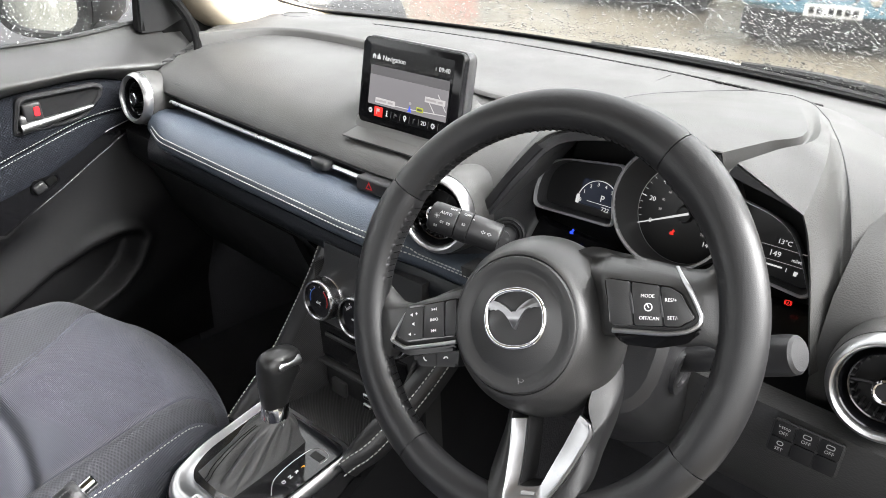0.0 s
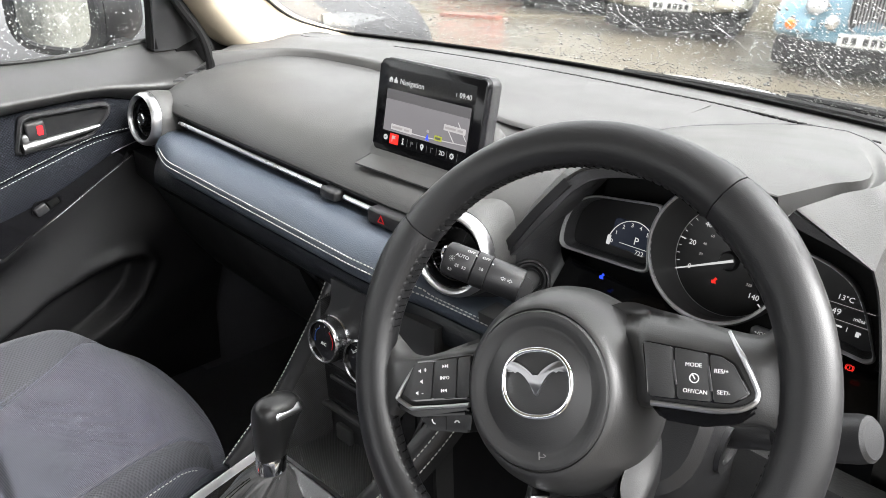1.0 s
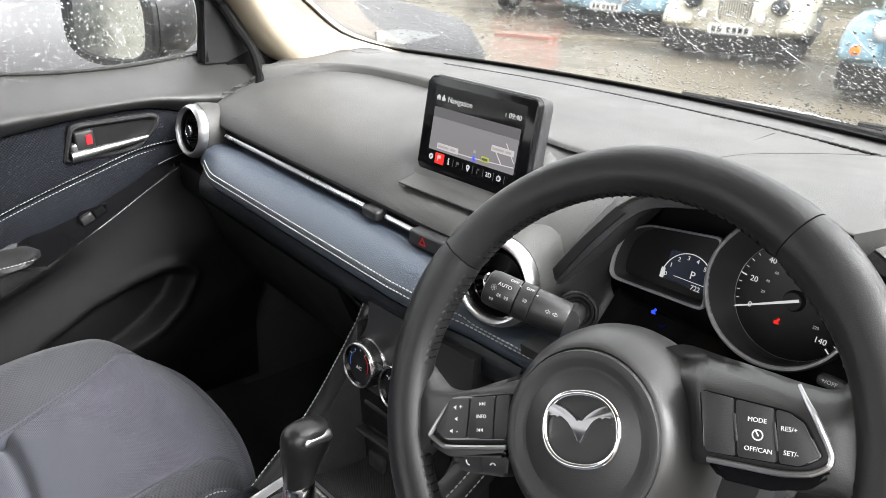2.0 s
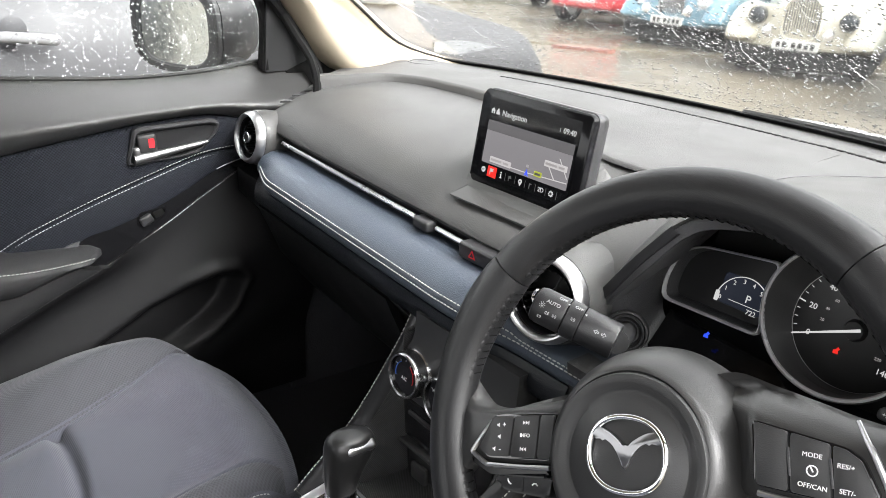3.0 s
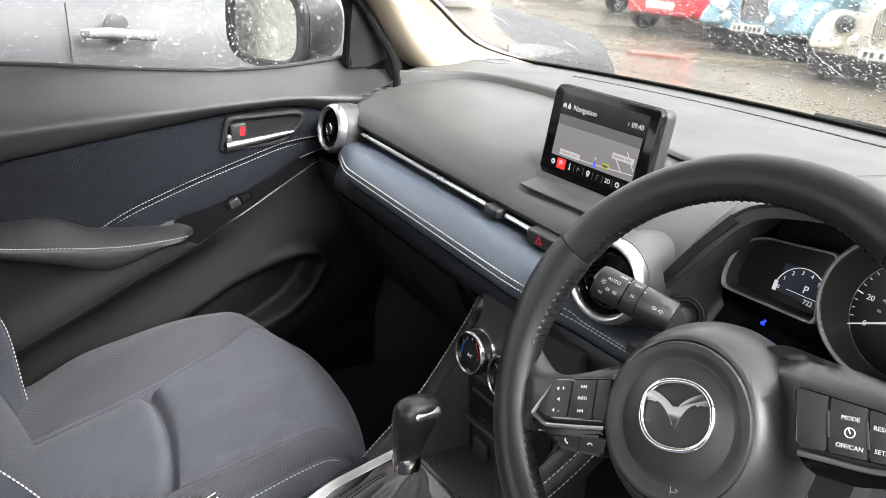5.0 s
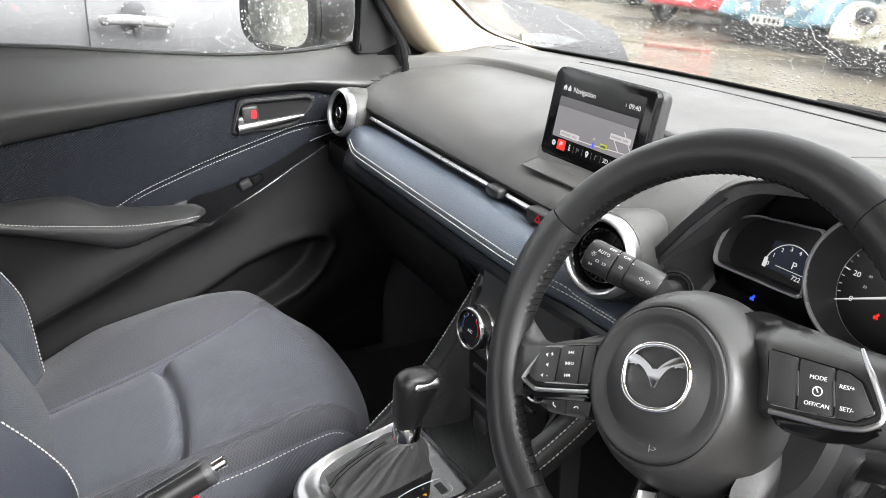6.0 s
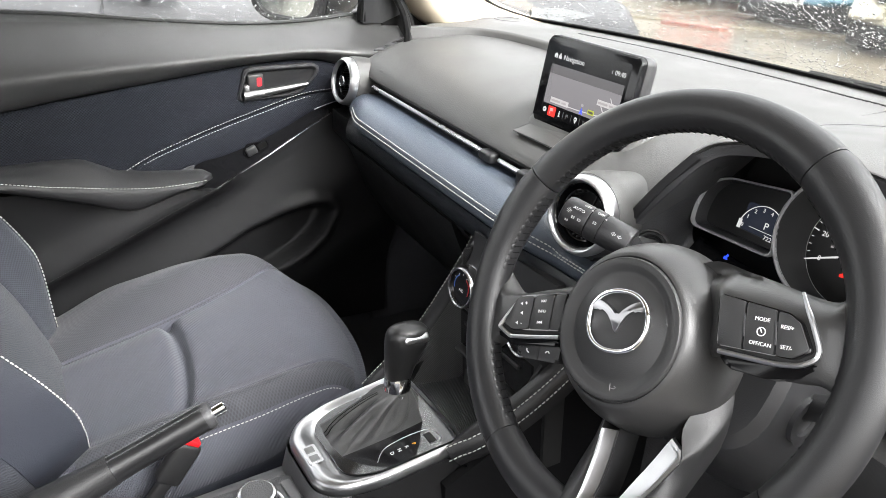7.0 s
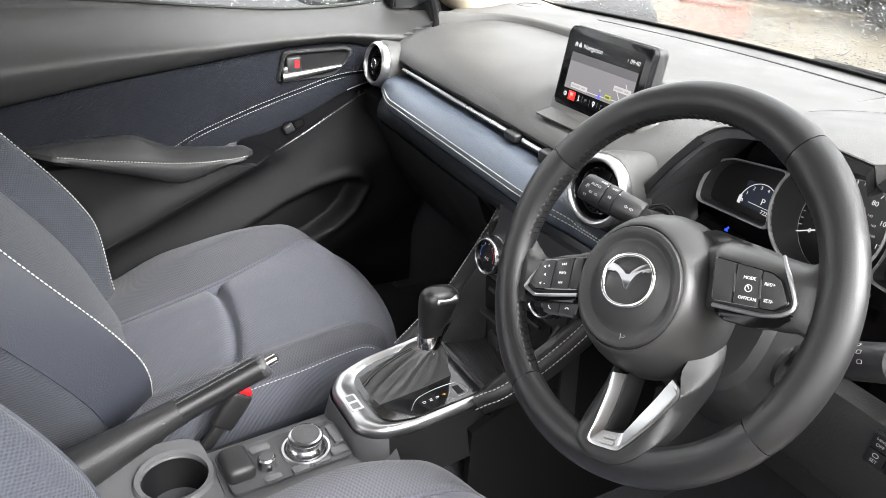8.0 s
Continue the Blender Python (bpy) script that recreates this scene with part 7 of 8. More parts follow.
tagged(part("lacing", stitches([Vector((-0.032 + 0.006, -0.365 + 0.0, 0.621)).lerp(pb + Vector((0.006, 0, 0)), t) + Vector((0, -0.006, 0.0178)) for t in (k / 20 for k in range(21))], 0.0034, 0.0026, 0.0008), M_DECK, brake), kind="stuff")
tagged(part("lacing", stitches([Vector((-0.032 - 0.001, -0.365, 0.621)).lerp(pb + Vector((-0.001, 0, 0)), t) + Vector((0, -0.0065, 0.0186)) for t in (k / 20 for k in range(21))], 0.0034, 0.0026, 0.0008), M_DECK, brake), kind="stuff")
bum = pose(-0.108, -0.275, 0.545)
buc = thing("belt_buckle", bum, "black seat belt buckle with a red release button", "seat belt buckle")
part("body", box(0.020, 0.034, 0.062, 0.006, m=pose(0, 0, 0, -35, 0, 0)), M_BLACK, buc, m=bum)
part("release", box(0.016, 0.024, 0.008, 0.002, m=pose(0, 0.018, 0.028, -35, 0, 0)), M_RED, buc, "red button", m=bum)
part("stalk", box(0.012, 0.018, 0.12, 0.004, m=pose(0, -0.045, -0.06, -38, 0, 0)), M_BLACK, buc, m=bum)


# ---- front seats ----
def seat(cx, cy, cz, label, roll=0.0, sewn=True, pitch=0.0, seams=(((-0.42, 0.62), (0.06, 0.62)), 0.62), lean=0.46):
    m = pose(cx, cy - 0.2, cz + 0.5, pitch, roll, 0) @ pose(0, 0.2, -0.5)
    st = thing("bucket_seat", m, label, "car seat", "front seats")
    W, D0, D1 = 0.232, -0.42, 0.055

    def cush(y):
        """Half widths and heights of the cushion at depth y."""
        f = ease(D1, D1 - 0.09, y)
        w = W * (0.90 + 0.10 * ease(D1, D1 - 0.22, y)) * (0.985 + 0.015 * f)
        return w, 0.548 + 0.012 * math.sin((y - D0) / (D1 - D0) * math.pi) - 0.055 * (1 - math.sqrt(max(0.0, 1 - (1 - f) ** 2)))

    splay = along(seams[0])

    def seam_at(x, y):
        """Where the cushion's lengthwise seam runs, in half widths."""
        return splay(y) if x < 0 else seams[1]

    def top(x, y):
        """Height of the cushion's skin."""
        w, h = cush(y)
        k = abs(x) / w
        g = seam_at(x, y)
        b = (0.030 * (ease(D0 + 0.04, D0 + 0.30, y)) if x < 0 else 0.022) * math.exp(-((k - 0.5 - 0.45 * g) / ((0.15 if g > 0.5 else 0.15 + 0.25 * (0.5 - g)) if x < 0 else 0.11)) ** 2) * ease(D1 + 0.01, D1 - 0.16, y)
        edge = -0.050 * max(0.0, (k - 0.84) / 0.16) ** 2.2
        groove = -0.008 * math.exp(-((k - g) / 0.012) ** 2) * ease(D1, D1 - 0.03, y) - 0.020 * math.exp(-((y + 0.205 + 1.2 * x * x) / 0.010) ** 2) * (1 if k < g else 0)
        puff = 0.010 * (1 - min(1, k / g) ** 2)
        fall = -0.030 * ease(0.35, 0.9, k) * ease(D0 + 0.17, D0 + 0.01, y) if x < 0 else 0.0
        return h + b + edge + groove + puff + fall

    rows = []
    NY, NX = 120, 200
    for i in range(NY + 1):
        y = D0 + (D1 - D0) * i / NY
        w, h = cush(y)
        lp = [Vector((w * (-1 + 2 * j / NX), y - 0.04 * abs(-1 + 2 * j / NX) ** 2.5 * ease(D1 - 0.25, D1, y), top(w * (-1 + 2 * j / NX), y))) for j in range(NX + 1)]
        lp += [Vector((w * 0.985, y - 0.0, h - 0.12)), Vector((w * 0.9, y, h - 0.19)), Vector((-w * 0.9, y, h - 0.19)), Vector((-w * 0.985, y, h - 0.12))]
        rows.append(lp)
    cen = Vector((0, D1, 0.43))
    rows.append([cen + (p - cen) * 0.93 + Vector((0, 0.012, 0)) for p in rows[-1]])
    cu = part("cushion", loft(rows), M_CLOTH, st, "navy cloth seat cushion with ribbed weave", m=m, sharp=80)

    def on(x, y, o=0.002):
        return Vector((x, y - 0.04 * (abs(x) / cush(y)[0]) ** 2.5 * ease(D1 - 0.25, D1, y), top(x, y) + o))

    for s in (-1, 1):
        part("cushion_bolster", slab(lambda u, v: (lambda y: on(s * cush(y)[0] * (seam_at(s, y) + 0.012 + ((0.882 if s < 0 else 0.922) - seam_at(s, y)) * v), y, 0.0014))(D0 + 0.04 + (D1 - D0 - 0.052) * u), 60, 14, (0, 0, -0.004)), M_BOLSTER, cu, "ribbed mesh cloth bolster", m=m, sharp=80)

    for s in (-1, 1):
        tagged(part("stitching", stitches([on(s * cush(y)[0] * (0.905 if s < 0 else 0.945), y, 0.0006) for y in (D0 + 0.05 + (D1 - D0 - 0.085) * k / 40 for k in range(41))], 0.0062, 0.0044, 0.0008), M_STITCH if s > 0 else M_DSTITCH, cu, m=m), kind="stuff")
    for s in (-1, 1):
        part("side_panel", slab(lambda u, v: (lambda y: (s * (cush(y)[0] * (0.985 + 0.010 * math.sin(math.pi * v))), y, cush(y)[1] - 0.045 - 0.15 * v))(D0 + (D1 - 0.02 - D0) * u), 30, 6, (-s * 0.01, 0, 0)), M_SIDE, cu, "slate leatherette side", m=m)
    # backrest
    BZ, BH, rec = 0.50, 0.60, lean

    def back(x, v):
        """Front skin of the backrest; v from the foot to the top."""
        w = back_w(v)
        k = min(1.0, abs(x) / w)
        bol = 0.055 * math.exp(-((k - 0.86) / 0.17) ** 2) * ease(-0.05, 0.24, v) * (0.45 + 0.55 * math.sin(math.pi * min(1, 0.14 + 0.92 * v)) ** 0.8)
        end = -0.065 * max(0.0, (k - 0.86) / 0.14) ** 2.0
        gr = -0.009 * math.exp(-((k - 0.60) / 0.013) ** 2)
        puff = 0.014 * (1 - min(1, k / 0.60) ** 2) + 0.012 * math.exp(-((v - 0.28) / 0.2) ** 2)
        base = Vector((x, -0.365 - BH * v * rec - 0.02 * v * v, BZ + BH * v))
        return base + Vector((0, 0.93, 0.36)) * (bol + end + gr + puff)

    def back_w(v):
        return 0.225 + 0.022 * math.sin(math.pi * min(1, v * 1.2)) - 0.05 * ease(0.70, 1.0, v) - 0.055 * (1 - ease(0, 0.20, v))

    rows = []
    for i in range(61):
        v = i / 60
        w = back_w(v)
        lp = [back(w * (-1 + 2 * j / 80), v) for j in range(81)]
        bb = Vector((0, -0.365 - BH * v * rec - 0.02 * v * v - 0.11, BZ + BH * v - 0.035))
        lp += [bb + Vector((w * 0.96, 0.03, 0)), bb + Vector((w * 0.8, -0.01, 0)), bb + Vector((-w * 0.8, -0.01, 0)), bb + Vector((-w * 0.96, 0.03, 0))]
        rows.append(lp)
    c0 = sum(rows[-1], Vector()) / len(rows[-1])
    rows.append([c0 + (p - c0) * 0.8 + Vector((0, -0.01, 0.03)) for p in rows[-1]])
    rows.append([c0 + (p - c0) * 0.4 + Vector((0, -0.015, 0.04)) for p in rows[-1]])
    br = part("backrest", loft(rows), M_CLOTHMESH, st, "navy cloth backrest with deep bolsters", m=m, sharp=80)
    for s in (-1, 1):
        # leatherette wings of the bolsters
        part("bolster_side", slab(lambda u, v: back(s * back_w(0.02 + 0.90 * u) * (0.875 + 0.115 * v), 0.02 + 0.90 * u) + Vector((s * 0.0015, 0.0022, 0.0006)), 40, 8, (-s * 0.003, -0.004, 0)), M_SIDE, br, "slate leatherette bolster side", m=m)
        if sewn:
            tagged(part("stitching", stitches([back(s * back_w(0.03 + 0.87 * t) * 0.872, 0.03 + 0.87 * t) + Vector((0, 0.003, 0.0008)) for t in (k / 60 for k in range(61))], 0.0066, 0.0048, 0.0010), M_STITCH, br, m=m), kind="stuff")
    part("recliner_cover", box(0.032, 0.17, 0.052, 0.015, m=pose(0.258, -0.445, 0.572, 8, 0, 0)), M_ARM, st, "plastic recliner cover", m=m)
    part("recliner_cover", box(0.035, 0.16, 0.07, 0.015, m=pose(-0.235, -0.41, 0.47)), M_ARM, st, "plastic recliner cover", m=m)
    for s in (-1, 1):
        part("runner", box(0.04, 0.44, 0.06, 0.008, m=pose(s * 0.19, -0.20, 0.33 - cz)), M_BLACK, st, "steel seat runner", m=m)
    part("seat_base", box(0.42, 0.42, 0.06, 0.02, m=pose(0, -0.20, 0.375)), M_BLACK, st, m=m)
    return st


seat(-0.372, 0.000, 0.008, "navy cloth front passenger seat with white stitched bolsters", 4.5, True, 7.0, (((-0.42, 0.13), (-0.385, 0.14), (-0.217, 0.21), (-0.10, 0.37), (0.02, 0.66), (0.06, 0.72)), 0.76), 0.41)
seat(0.372, -0.100, 0.066, "navy cloth driver's seat with mesh cloth bolsters", 0.0, False, 3.0, lean=0.42)


# ---- outside: wet car park ----
def wet_ground():
    m = bpy.data.materials.new("wet_asphalt")
    m.use_nodes = True
    n, l = m.node_tree.nodes, m.node_tree.links
    b = n["Principled BSDF"]
    co = n.new("ShaderNodeTexCoord")
    pud = n.new("ShaderNodeTexNoise")
    pud.inputs["Scale"].default_value, pud.inputs["Detail"].default_value = 0.45, 5
    fine = n.new("ShaderNodeTexNoise")
    fine.inputs["Scale"].default_value, fine.inputs["Detail"].default_value = 60, 5
    for q in (pud, fine):
        l.new(co.outputs["Object"], q.inputs["Vector"])
    cr = n.new("ShaderNodeMapRange")
    cr.inputs["From Min"].default_value, cr.inputs["From Max"].default_value = 0.42, 0.58
    cr.inputs["To Min"].default_value, cr.inputs["To Max"].default_value = 0.16, 0.42
    l.new(pud.outputs["Fac"], cr.inputs["Value"])
    l.new(cr.outputs["Result"], b.inputs["Roughness"])
    mix = n.new("ShaderNodeMix")
    mix.data_type = "RGBA"
    mix.inputs["A"].default_value, mix.inputs["B"].default_value = (0.100, 0.085, 0.060, 1), (0.150, 0.130, 0.098, 1)
    l.new(fine.outputs["Fac"], mix.inputs["Factor"])
    b.inputs["Specular IOR Level"].default_value = 0.28
    l.new(mix.outputs["Result"], b.inputs["Base Color"])
    bump = n.new("ShaderNodeBump")
    bump.inputs["Strength"].default_value, bump.inputs["Distance"].default_value = 0.25, 0.01
    l.new(fine.outputs["Fac"], bump.inputs["Height"])
    l.new(bump.outputs["Normal"], b.inputs["Normal"])
    return m


ground = part("ground", slab(lambda u, v: (-400 + 800 * u, -400 + 800 * v, 0.0), 8, 8, (0, 0, -0.05)), wet_ground())
tagged(ground, "wet tan-grey asphalt of a car park", "ground", kind="structure")
M_SILVER = mat("silver_grey_paint", (0.058, 0.058, 0.061), 0.45, spec=0.22, coat=0.05, vary=0.04)
# the body's silver again, lightened to carry the sky's reflection on the handle
M_HANDLE = mat("silver_paint_sky_lit", (0.20, 0.20, 0.205), 0.35, coat=0.3, vary=0.04)
M_CARBLUE = mat("pale_blue_paint", (0.17, 0.31, 0.39), 0.3, coat=0.5, vary=0.05)
M_CREAM = mat("cream_paint", (0.50, 0.47, 0.38), 0.3, coat=0.5, vary=0.05)
M_CARRED = mat("red_car_paint", (0.55, 0.03, 0.04), 0.3, coat=0.5, vary=0.05)
M_TYRE = mat("tyre_rubber", (0.015, 0.015, 0.016), 0.8, grain=0.3, scale=120)
M_CARGLASS = mat("dark_car_glass", (0.02, 0.025, 0.03), 0.06, vary=0.0)
M_PLATE = mat("pale_number_plate", (0.75, 0.75, 0.72), 0.5, vary=0.05)
M_LAMP = mat("lamp_glass", (0.65, 0.68, 0.70), 0.15, vary=0.1, vscale=60)
M_SIDELENS = mat("clear_lamp_cover", (0.15, 0.155, 0.16), 0.3, vary=0.35, vscale=14)
M_ORANGE = mat("orange_lamp", (0.85, 0.22, 0.02), 0.3, vary=0.05)


def wheel_part(par, m, r=0.30, w=0.20):
    ty = part("car_wheel", lathe([(r * 0.62, -w / 2), (r * 0.94, -w / 2), (r, -w * 0.35), (r, w * 0.35), (r * 0.94, w / 2), (r * 0.62, w / 2)], 32), M_TYRE, par, "black tyre", m=m)
    part("rim", lathe([(0.0, w * 0.30), (r * 0.25, w * 0.36), (r * 0.55, w * 0.30), (r * 0.64, w * 0.46), (r * 0.64, -w * 0.4), (0.0, -w * 0.4)], 24), M_SATIN, ty, "silver wheel", m=m)


def modern_car(m, paint, label):
    """A hatchback; local y runs to its front, x to its right."""
    c = thing("parked_car", m, label, "car")
    prof = [(-1.95, 0.45, 0.72, 0.95), (-1.9, 0.30, 0.80, 1.02), (-1.4, 0.25, 0.86, 1.02), (-0.6, 0.22, 0.87, 1.00), (0.2, 0.22, 0.87, 0.98), (0.75, 0.24, 0.87, 0.98), (1.35, 0.26, 0.85, 0.90), (1.75, 0.28, 0.78, 0.80), (2.0, 0.34, 0.62, 0.64)]
    rows = []
    for y, z0, w, z1 in [tuple(p) for p in curve(prof, 48)]:
        h = z1 - z0
        lp = []
        for px, pz in ((-0.90, 0.0), (-0.98, 0.12), (-1.0, 0.40), (-0.985, 0.62), (-1.0, 0.68), (-0.97, 0.88), (-0.90, 1.0), (-0.45, 1.05), (0.45, 1.05), (0.90, 1.0), (0.97, 0.88), (1.0, 0.68), (0.985, 0.62), (1.0, 0.40), (0.98, 0.12), (0.90, 0.0)):
            lp.append(Vector((w * px, y, z0 + h * pz)))
        rows.append(lp)
    part("body", loft(rows), paint, c, m=m, sharp=40)
    cab = [(-1.85, 0.68, 1.02, 1.05), (-1.6, 0.66, 1.0, 1.36), (-0.8, 0.66, 1.0, 1.48), (0.0, 0.66, 0.98, 1.46), (0.55, 0.68, 0.98, 1.22), (1.0, 0.70, 0.97, 0.99)]
    rows = []
    for y, w, z0, z1 in [tuple(p) for p in curve(cab, 24)]:
        rows.append([Vector((-w * 1.18, y, z0 - 0.02)), Vector((-w * 1.05, y, z0 + (z1 - z0) * 0.55)), Vector((-w * 0.88, y, z1 - 0.02)), Vector((-w * 0.5, y, z1)), Vector((w * 0.5, y, z1)), Vector((w * 0.88, y, z1 - 0.02)), Vector((w * 1.05, y, z0 + (z1 - z0) * 0.55)), Vector((w * 1.18, y, z0 - 0.02))])
    part("cabin_glass", loft(rows), M_CARGLASS, c, "dark car glass", m=m)
    rr = [(-1.45, 0.63, 1.42), (-0.8, 0.62, 1.49), (0.0, 0.62, 1.475), (0.2, 0.62, 1.42)]
    part("roof", slab(lambda u, v: (lambda p: (p.y * (2 * v - 1), p.x, p.z + 0.012 - 0.06 * abs(2 * v - 1) ** 3))(curve(rr, 20)[round(u * 20)]), 20, 10, (0, 0, -0.03)), paint, c, m=m)
    for s in (-1, 1):
        for y in (-1.25, 1.28):
            wheel_part(c, m @ pose(s * 0.79, y, 0.30, 0, 90 * s, 0))
        hl = part("headlight", slab(lambda u, v: (s * (0.50 + 0.28 * u), 1.90 - 0.34 * u * u - 0.10 * v, 0.66 + 0.03 * u + 0.10 * v), 6, 4, (0, 0.025, 0.012)), M_LAMP, c, "clear headlight", m=m)
        part("side_lens", slab(lambda u, v: (s * (0.856 - 0.018 * u - 0.022 * u * u), 1.12 + 0.36 * u, 0.796 - 0.022 * u + (0.008 + 0.018 * math.sin(math.pi * min(1, u + 0.15)) ** 0.6) * (2 * v - 1)), 12, 4, (-s * 0.02, 0, 0)), M_SIDELENS, hl, "clear headlight sweeping back along the wing", m=m)
        for y in (-0.40, 0.62):
            part("door_gap", slab(lambda u, v: (s * (0.866 + 0.006 * math.sin(math.pi * u)), y - 0.002 + 0.004 * v + (0.05 * u if y > 0 else 0), 0.36 + 0.60 * u), 8, 1, (s * 0.003, 0, 0)), M_BLACK, c, m=m)
        hm2 = m @ pose(s * 0.885, -0.28, 0.882)
        hh = part("door_handle", tube([(0.0, -0.085, 0.0), (s * 0.022, -0.070, 0.004), (s * 0.030, -0.025, 0.006), (s * 0.030, 0.035, 0.0), (s * 0.022, 0.080, -0.006), (0.0, 0.095, -0.010)], 0.013, 10, flat=1.2), M_HANDLE, c, "door handle in body paint, sky reflection put into its lighter colour", m=hm2)
        part("bowl", lathe([(0.0, 0.004), (0.035, 0.003), (0.042, 0.0), (0.0, 0.0)], 24, sx=0.9, sy=0.8), M_SILVER, hh, "finger bowl", m=hm2 @ pose(-s * 0.012, 0.0, 0.016, 0, 90 * s, 0))
    part("number_plate", box(0.52, 0.02, 0.11, 0.005, 1, m=pose(0, 2.0, 0.46)), M_PLATE, c, m=m)
    part("grille", box(0.9, 0.05, 0.16, 0.02, 2, m=pose(0, 1.955, 0.56)), M_BLACK, c, m=m)
    return c


def classic_car(m, paint, label, grille=True, indicator=False):
    """An old car with separate wings and round headlights; local y runs to its front."""
    c = thing("classic_car", m, label, "car", "row of parked classic cars")
    prof = [(-1.9, 0.45, 0.60, 0.80), (-1.4, 0.35, 0.70, 0.98), (-0.3, 0.32, 0.70, 1.0), (0.4, 0.34, 0.60, 1.0), (1.1, 0.42, 0.40, 0.96), (1.62, 0.46, 0.28, 0.88), (1.74, 0.52, 0.22, 0.80)]
    rows = []
    for y, z0, w, z1 in [tuple(p) for p in curve(prof, 36)]:
        rows.append([Vector((w * math.copysign(abs(math.cos(b)) ** 0.55, math.cos(b)), y, (z0 + z1) / 2 + (z1 - z0) / 2 * math.copysign(abs(math.sin(b)) ** 0.55, math.sin(b)))) for b in (2 * math.pi * q / 28 for q in range(28))])
    part("body", loft(rows), paint, c, m=m, sharp=50)
    cab = [(-1.5, 0.55, 1.0), (-1.2, 0.60, 1.36), (-0.4, 0.60, 1.50), (0.25, 0.60, 1.46), (0.52, 0.60, 1.02)]
    rows = [[Vector((-w * 1.06, y, 0.94)), Vector((-w * 0.9, y, z - 0.05)), Vector((-w * 0.6, y, z)), Vector((w * 0.6, y, z)), Vector((w * 0.9, y, z - 0.05)), Vector((w * 1.06, y, 0.94))] for y, w, z in [tuple(p) for p in curve(cab, 20)]]
    part("cabin", loft(rows), paint, c, m=m)
    # underside and valance, made wide and low to add the shadow beneath
    part("underbody_shade", box(1.50, 3.5, 0.26, 0.05, 2, m=pose(0, -0.02, 0.21)), M_TYRE, c, "dark underside and bumper valance, widened to include the shadow beneath", m=m)
    part("windscreen", slab(lambda u, v: ((-0.50 + 1.0 * u) * (1 - 0.1 * v), 0.54 - 0.24 * v + 0.03 * math.sin(math.pi * u), 1.04 + 0.34 * v), 8, 4, (0, 0.02, 0.01)), M_CARGLASS, c, "dark windscreen", m=m)
    for s in (-1, 1):
        rows = []
        for k in range(15):
            t = k / 14
            y = 1.86 - 1.15 * t
            h = 0.36 * math.sqrt(max(0.02, 1 - (2 * t - 1) ** 2 * 0.98))
            w = 0.21 * (0.45 + 0.55 * math.sin(math.pi * min(1, t + 0.12)))
            rows.append([Vector((s * 0.60 + w * math.copysign(abs(math.cos(b)) ** 0.7, math.cos(b)), y, 0.40 + h * (1.0 if math.sin(b) > 0 else 0.25) * math.sin(b))) for b in (2 * math.pi * q / 24 for q in range(24))])
        part("wing", loft(rows), paint, c, "rounded front wing", m=m)
        wheel_part(c, m @ pose(s * 0.62, 1.25, 0.31, 0, 90 * s, 0), 0.31, 0.15)
        wheel_part(c, m @ pose(s * 0.62, -1.2, 0.31, 0, 90 * s, 0), 0.31, 0.15)
        hm3 = m @ pose(s * 0.45, 1.80, 0.64, -90, 0, 0) @ Matrix.Scale(0.85, 4)
        hl = part("headlight", lathe([(0.0, 0.075), (0.05, 0.07), (0.085, 0.05), (0.095, 0.03)], 28), M_LAMP if grille else M_CARGLASS, c, "round headlight", m=hm3)
        part("headlight_ring", hoop([(0.093, 0.0), (0.095, 0.045), (0.106, 0.045), (0.112, -0.06), (0.093, -0.06)], 28), M_CHROME if grille else M_BLACK, hl, m=hm3)
        part("spot_lamp", lathe([(0.0, 0.05), (0.05, 0.04), (0.065, 0.0), (0.04, -0.06), (0.0, -0.07)], 20), M_CHROME, c, "small chrome lamp", m=m @ pose(s * 0.30, 1.93, 0.50, -90, 0, 0))
        if indicator:
            part("indicator", lathe([(0.0, 0.05), (0.035, 0.04), (0.045, 0.0), (0.0, 0.0)], 20), M_ORANGE, c, "orange indicator", m=m @ pose(s * 0.62, 1.90, 0.46, -90, 0, 0))
    gp = [(-0.17, 0.44), (-0.20, 0.60), (-0.17, 0.80), (0.0, 0.90), (0.17, 0.80), (0.20, 0.60), (0.17, 0.44), (0.0, 0.40)]
    go = [(p.x, p.y) for p in ring_curve([(x, y, 0) for x, y in gp], 40)]
    gi = [(x * 0.88, 0.65 + (y - 0.65) * 0.90) for x, y in go]
    gmx = m @ Matrix(((-1, 0, 0, 0), (0, 0, 1, 1.74), (0, 1, 0, 0), (0, 0, 0, 1)))
    gr = part("grille_shell", rim_plate(go, gi, 0.09, 0.02), M_CHROME if grille else paint, c, "bright radiator shell", m=gmx)
    part("grille_back", plate(gi, 0.04), M_BLACK if grille else M_SIDELENS, gr, m=gmx)
    for k in range(13):
        x = -0.15 + 0.025 * k
        part("slat", box(0.010, 0.40 - 4.5 * x * x, 0.02, 0.003, 1), M_SATIN if grille else paint, gr, m=gmx @ pose(x, 0.645, 0.06))
    part("front_apron", loft([[Vector((x * (0.62 if z > 0.6 else 0.70), 1.80 - 0.16 * abs(x) ** 2 - 0.10 * (z - 0.33), z)) for x in (-1 + 0.1 * k for k in range(21))] + [Vector((x * 0.6, 1.3, z)) for x in (1, 0, -1)] for z in (0.33, 0.36, 0.48, 0.60, 0.70, 0.74)]), paint, c, "painted apron between the wings", m=m, sharp=50)
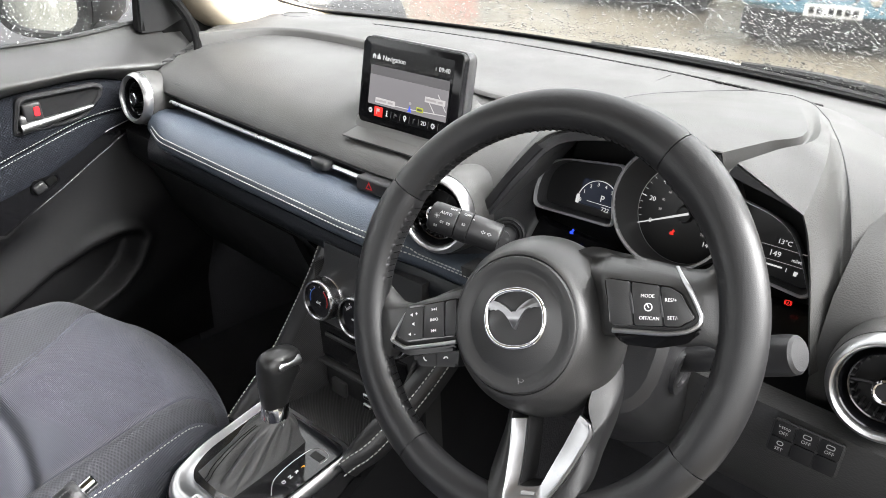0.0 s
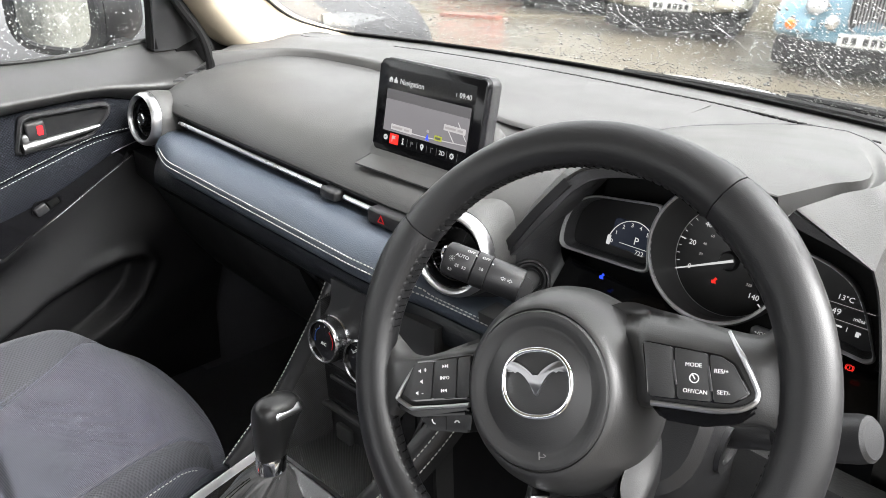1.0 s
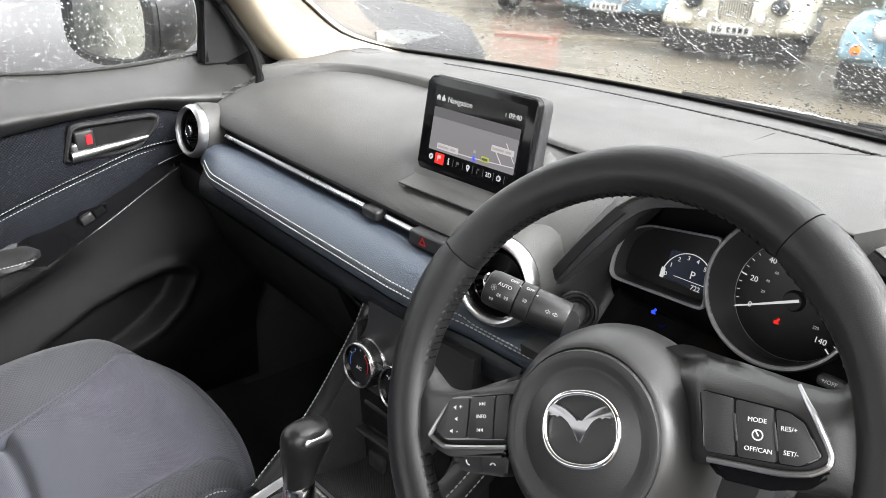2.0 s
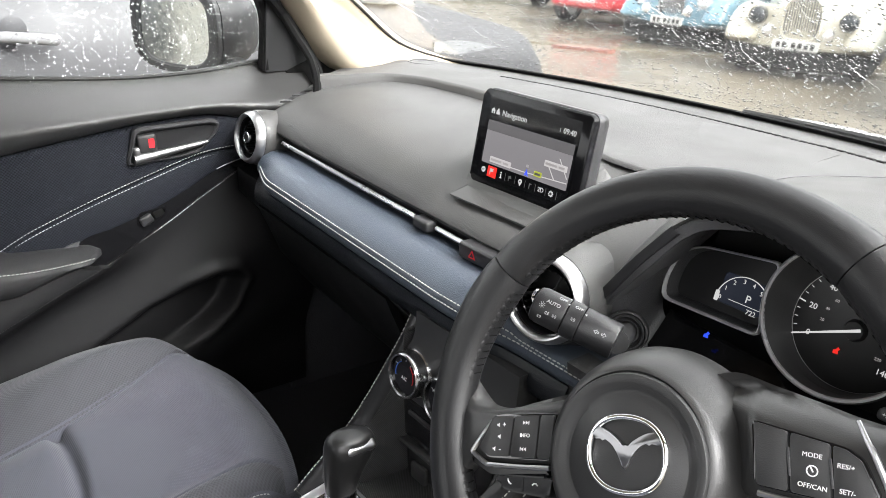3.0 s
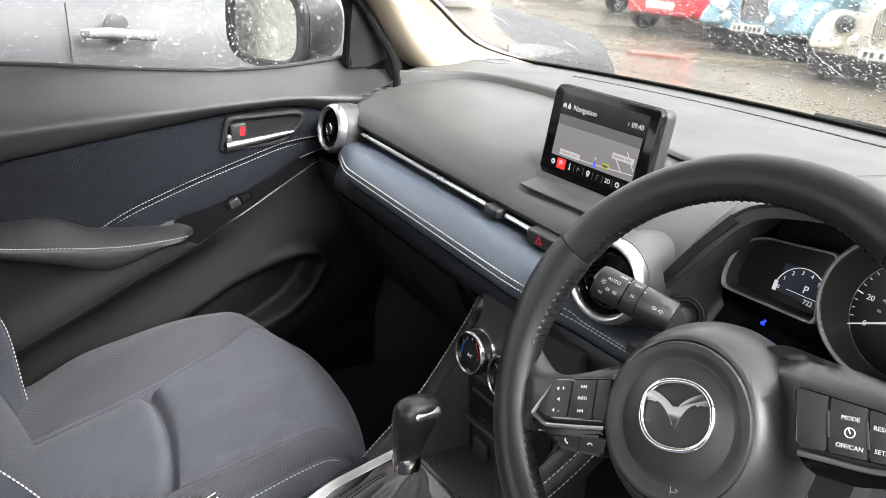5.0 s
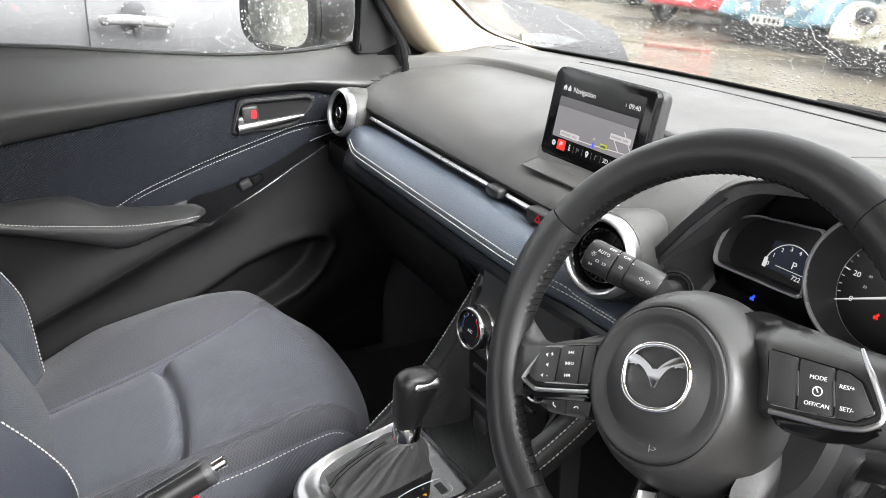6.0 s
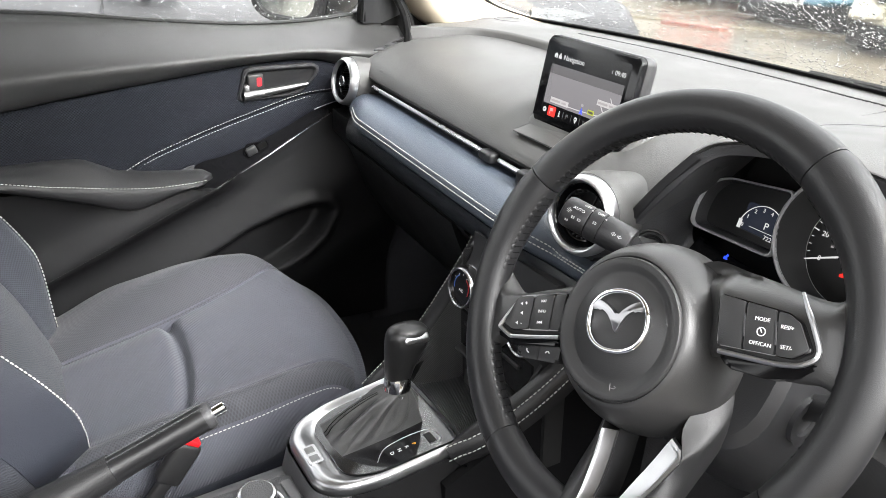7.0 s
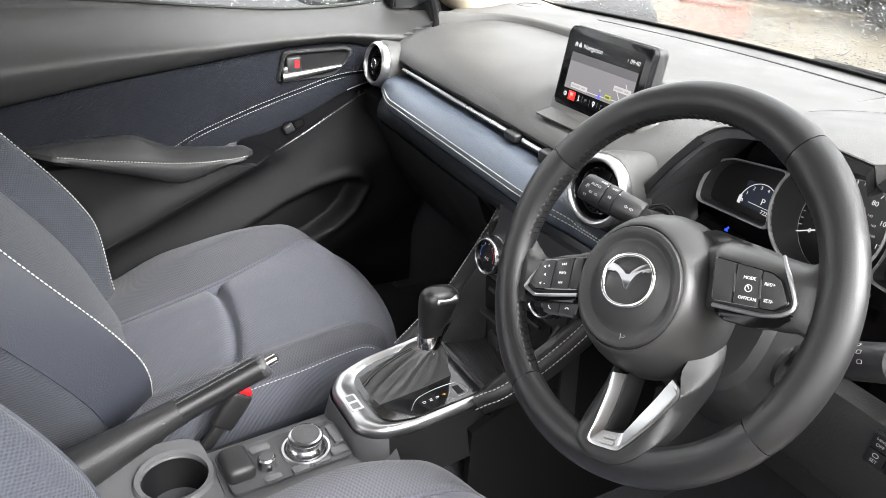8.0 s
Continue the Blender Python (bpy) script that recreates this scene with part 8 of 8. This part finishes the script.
    npl = part("number_plate", box(0.46, 0.02, 0.10, 0.005, 1, m=pose(0, 1.90, 0.37)), M_PLATE, c, "pale number plate", m=m)
    for k in range(6):
        part("unreadable_bar", box(0.042, 0.006, 0.058, 0.002, 1, m=pose(-0.17 + 0.062 * k + 0.03 * (k > 3), 1.912, 0.37)), M_TYRE, npl, m=m)
    return c


modern_car(pose(-2.66, 0.36, 0.0, 0, 0, 0) @ Matrix.Scale(1.04, 4), M_SILVER, "silver-grey hatchback parked alongside, wet with rain")


def parked(fx, fy, turn):
    """A pose that puts a car's front at (fx, fy), facing us."""
    return pose(fx, fy, 0, 0, 0, 180 + turn) @ pose(0, -2.0, 0)


classic_car(parked(-5.60, 8.50, 7), M_CARBLUE, "pale blue classic car with round lamps in the wet car park")
classic_car(parked(-3.36, 7.65, 18), M_CREAM, "cream classic car with black-ringed headlights", grille=False)
classic_car(parked(-1.08, 6.62, 12), M_CARBLUE, "pale blue classic car with orange indicators", indicator=True)
modern_car(parked(-7.75, 9.35, 4), M_CARRED, "red car parked at the end of the row")
modern_car(parked(-10.2, 11.2, 4), M_SILVER, "grey car parked far across the car park")
verge = part("verge", slab(lambda u, v: (-7.2 + 2.6 * u, 6.35 + 2.4 * u + 0.22 * v, 0.02 + 0.01 * math.sin(9 * u)), 12, 3, (0, 0, -0.04)), mat("mossy_edge", (0.13, 0.112, 0.075), 0.8, grain=0.5, scale=40, vary=0.4, vscale=3), label="")
tagged(verge, "mossy strip along the edge of the parking bays", "verge", kind="structure")
# low dull red slab on the ground ahead of the parked row
line = part("kerb", slab(lambda u, v: (-6.10 + 0.60 * u, 6.95 + 0.36 * u + 0.16 * v, 0.045), 8, 2, (0, 0, -0.045)), mat("dull_red_strip", (0.22, 0.085, 0.065), 0.4, vary=0.3, vscale=4))
tagged(line, "low dull red strip on the ground", "kerb", kind="structure")
# out-of-view wall, added to cut the sky light entering from the right
side_wall = part("wall_light_block", slab(lambda u, v: (4.0 + 0.4 * u, -14.0 + 26.0 * u, 2.2 * v), 10, 4, (0.3, 0, 0)), mat("pale_light_block", (0.42, 0.39, 0.35), 0.9, grain=0.5, scale=12, vary=0.3, vscale=2))
tagged(side_wall, "unseen pale wall added to block low light from the right", "wall", kind="structure")
brick_wall = part("backdrop", slab(lambda u, v: (-60 + 110 * u, 24.0 - 8 * u, 5.0 * v), 10, 4, (0, 0.3, 0)), mat("far_hedge", (0.12, 0.13, 0.10), 0.9, grain=0.4, scale=3, vary=0.5, vscale=0.6))
tagged(brick_wall, "far hedge closing the car park", "hedge", kind="structure")


# ---- rain on the glass ----
def rain(name, place, n, rmin, rmax, seed, parent_label):
    rnd = random.Random(seed)
    verts, faces = [], []
    for _ in range(n):
        p, nrm, up = place(rnd.random(), rnd.random())
        r = rmin + (rmax - rmin) * rnd.random() ** 4.0
        nrm = nrm.normalized()
        t = (up - nrm * up.dot(nrm)).normalized()
        s = nrm.cross(t)
        ex = 1 + 0.35 * rnd.random() ** 2
        b = len(verts)
        K = 8
        for h, f in ((0.0, 1.0), (0.22, 0.85), (0.34, 0.5)):
            for q in range(K):
                a = 2 * math.pi * q / K
                verts.append(p + r * f * (math.cos(a) * s * (1 + 0.25 * rnd.random() * (h == 0)) + math.sin(a) * t * ex) + nrm * (h * r))
        verts.append(p + nrm * (0.38 * r))
        for k in range(2):
            for q in range(K):
                faces.append((b + k * K + q, b + k * K + (q + 1) % K, b + (k + 1) * K + (q + 1) % K, b + (k + 1) * K + q))
        for q in range(K):
            faces.append((b + 2 * K + q, b + 2 * K + (q + 1) % K, b + 3 * K))
        faces.append(tuple(b + q for q in range(K - 1, -1, -1)))
    me = bpy.data.meshes.new(name)
    me.from_pydata(verts, [], faces)
    ob = part(name, me, M_DROP, sharp=80)
    ob.visible_shadow = False
    return tagged(ob, parent_label, "raindrops", kind="stuff")


def on_screen(a, b):
    x = -0.66 + 1.32 * a ** 0.7
    v = 0.02 + 0.75 * b ** 1.25
    p = screen_pt(x, v) + Vector((0, 0.0026, 0.0042))
    du = screen_pt(x + 0.01, v) - screen_pt(x, v)
    dv = screen_pt(x, v + 0.01) - screen_pt(x, v)
    return p, du.cross(dv), dv


def on_side(a, b):
    v = 0.02 + 0.8 * b
    return Vector((-0.7195 + 0.13 * v, -0.80 + 1.05 * a, 0.975 + 0.42 * v)), Vector((-0.42, 0, -0.13)), Vector((0.13, 0, 0.42))


rain("raindrops", on_screen, 24000, 0.0005, 0.0022, 11, "scattered raindrops on the windscreen")
rain("raindrops", on_side, 9000, 0.0006, 0.0022, 12, "scattered raindrops on the side window")
rnd = random.Random(5)
for k in range(9):
    x0, v0 = -0.60 + 1.2 * k / 9 + 0.05 * rnd.random(), 0.06 + 0.1 * rnd.random()
    pts = []
    for i in range(26):
        v = v0 + 0.5 * i / 25
        x = x0 - 0.10 * i / 25 + 0.012 * math.sin(i * 0.9 + k) * rnd.random()
        pts.append(screen_pt(x, v) + Vector((0, 0.0030, 0.0046)))
    tr = part("water_trail", tube(pts, lambda t: 0.00016 + 0.00022 * math.sin(9 * t + k) ** 4, 5), M_DROP)
    tr.visible_shadow = False
    tagged(tr, "thin trail of water running down the windscreen", "water trail", "trails on the windscreen")
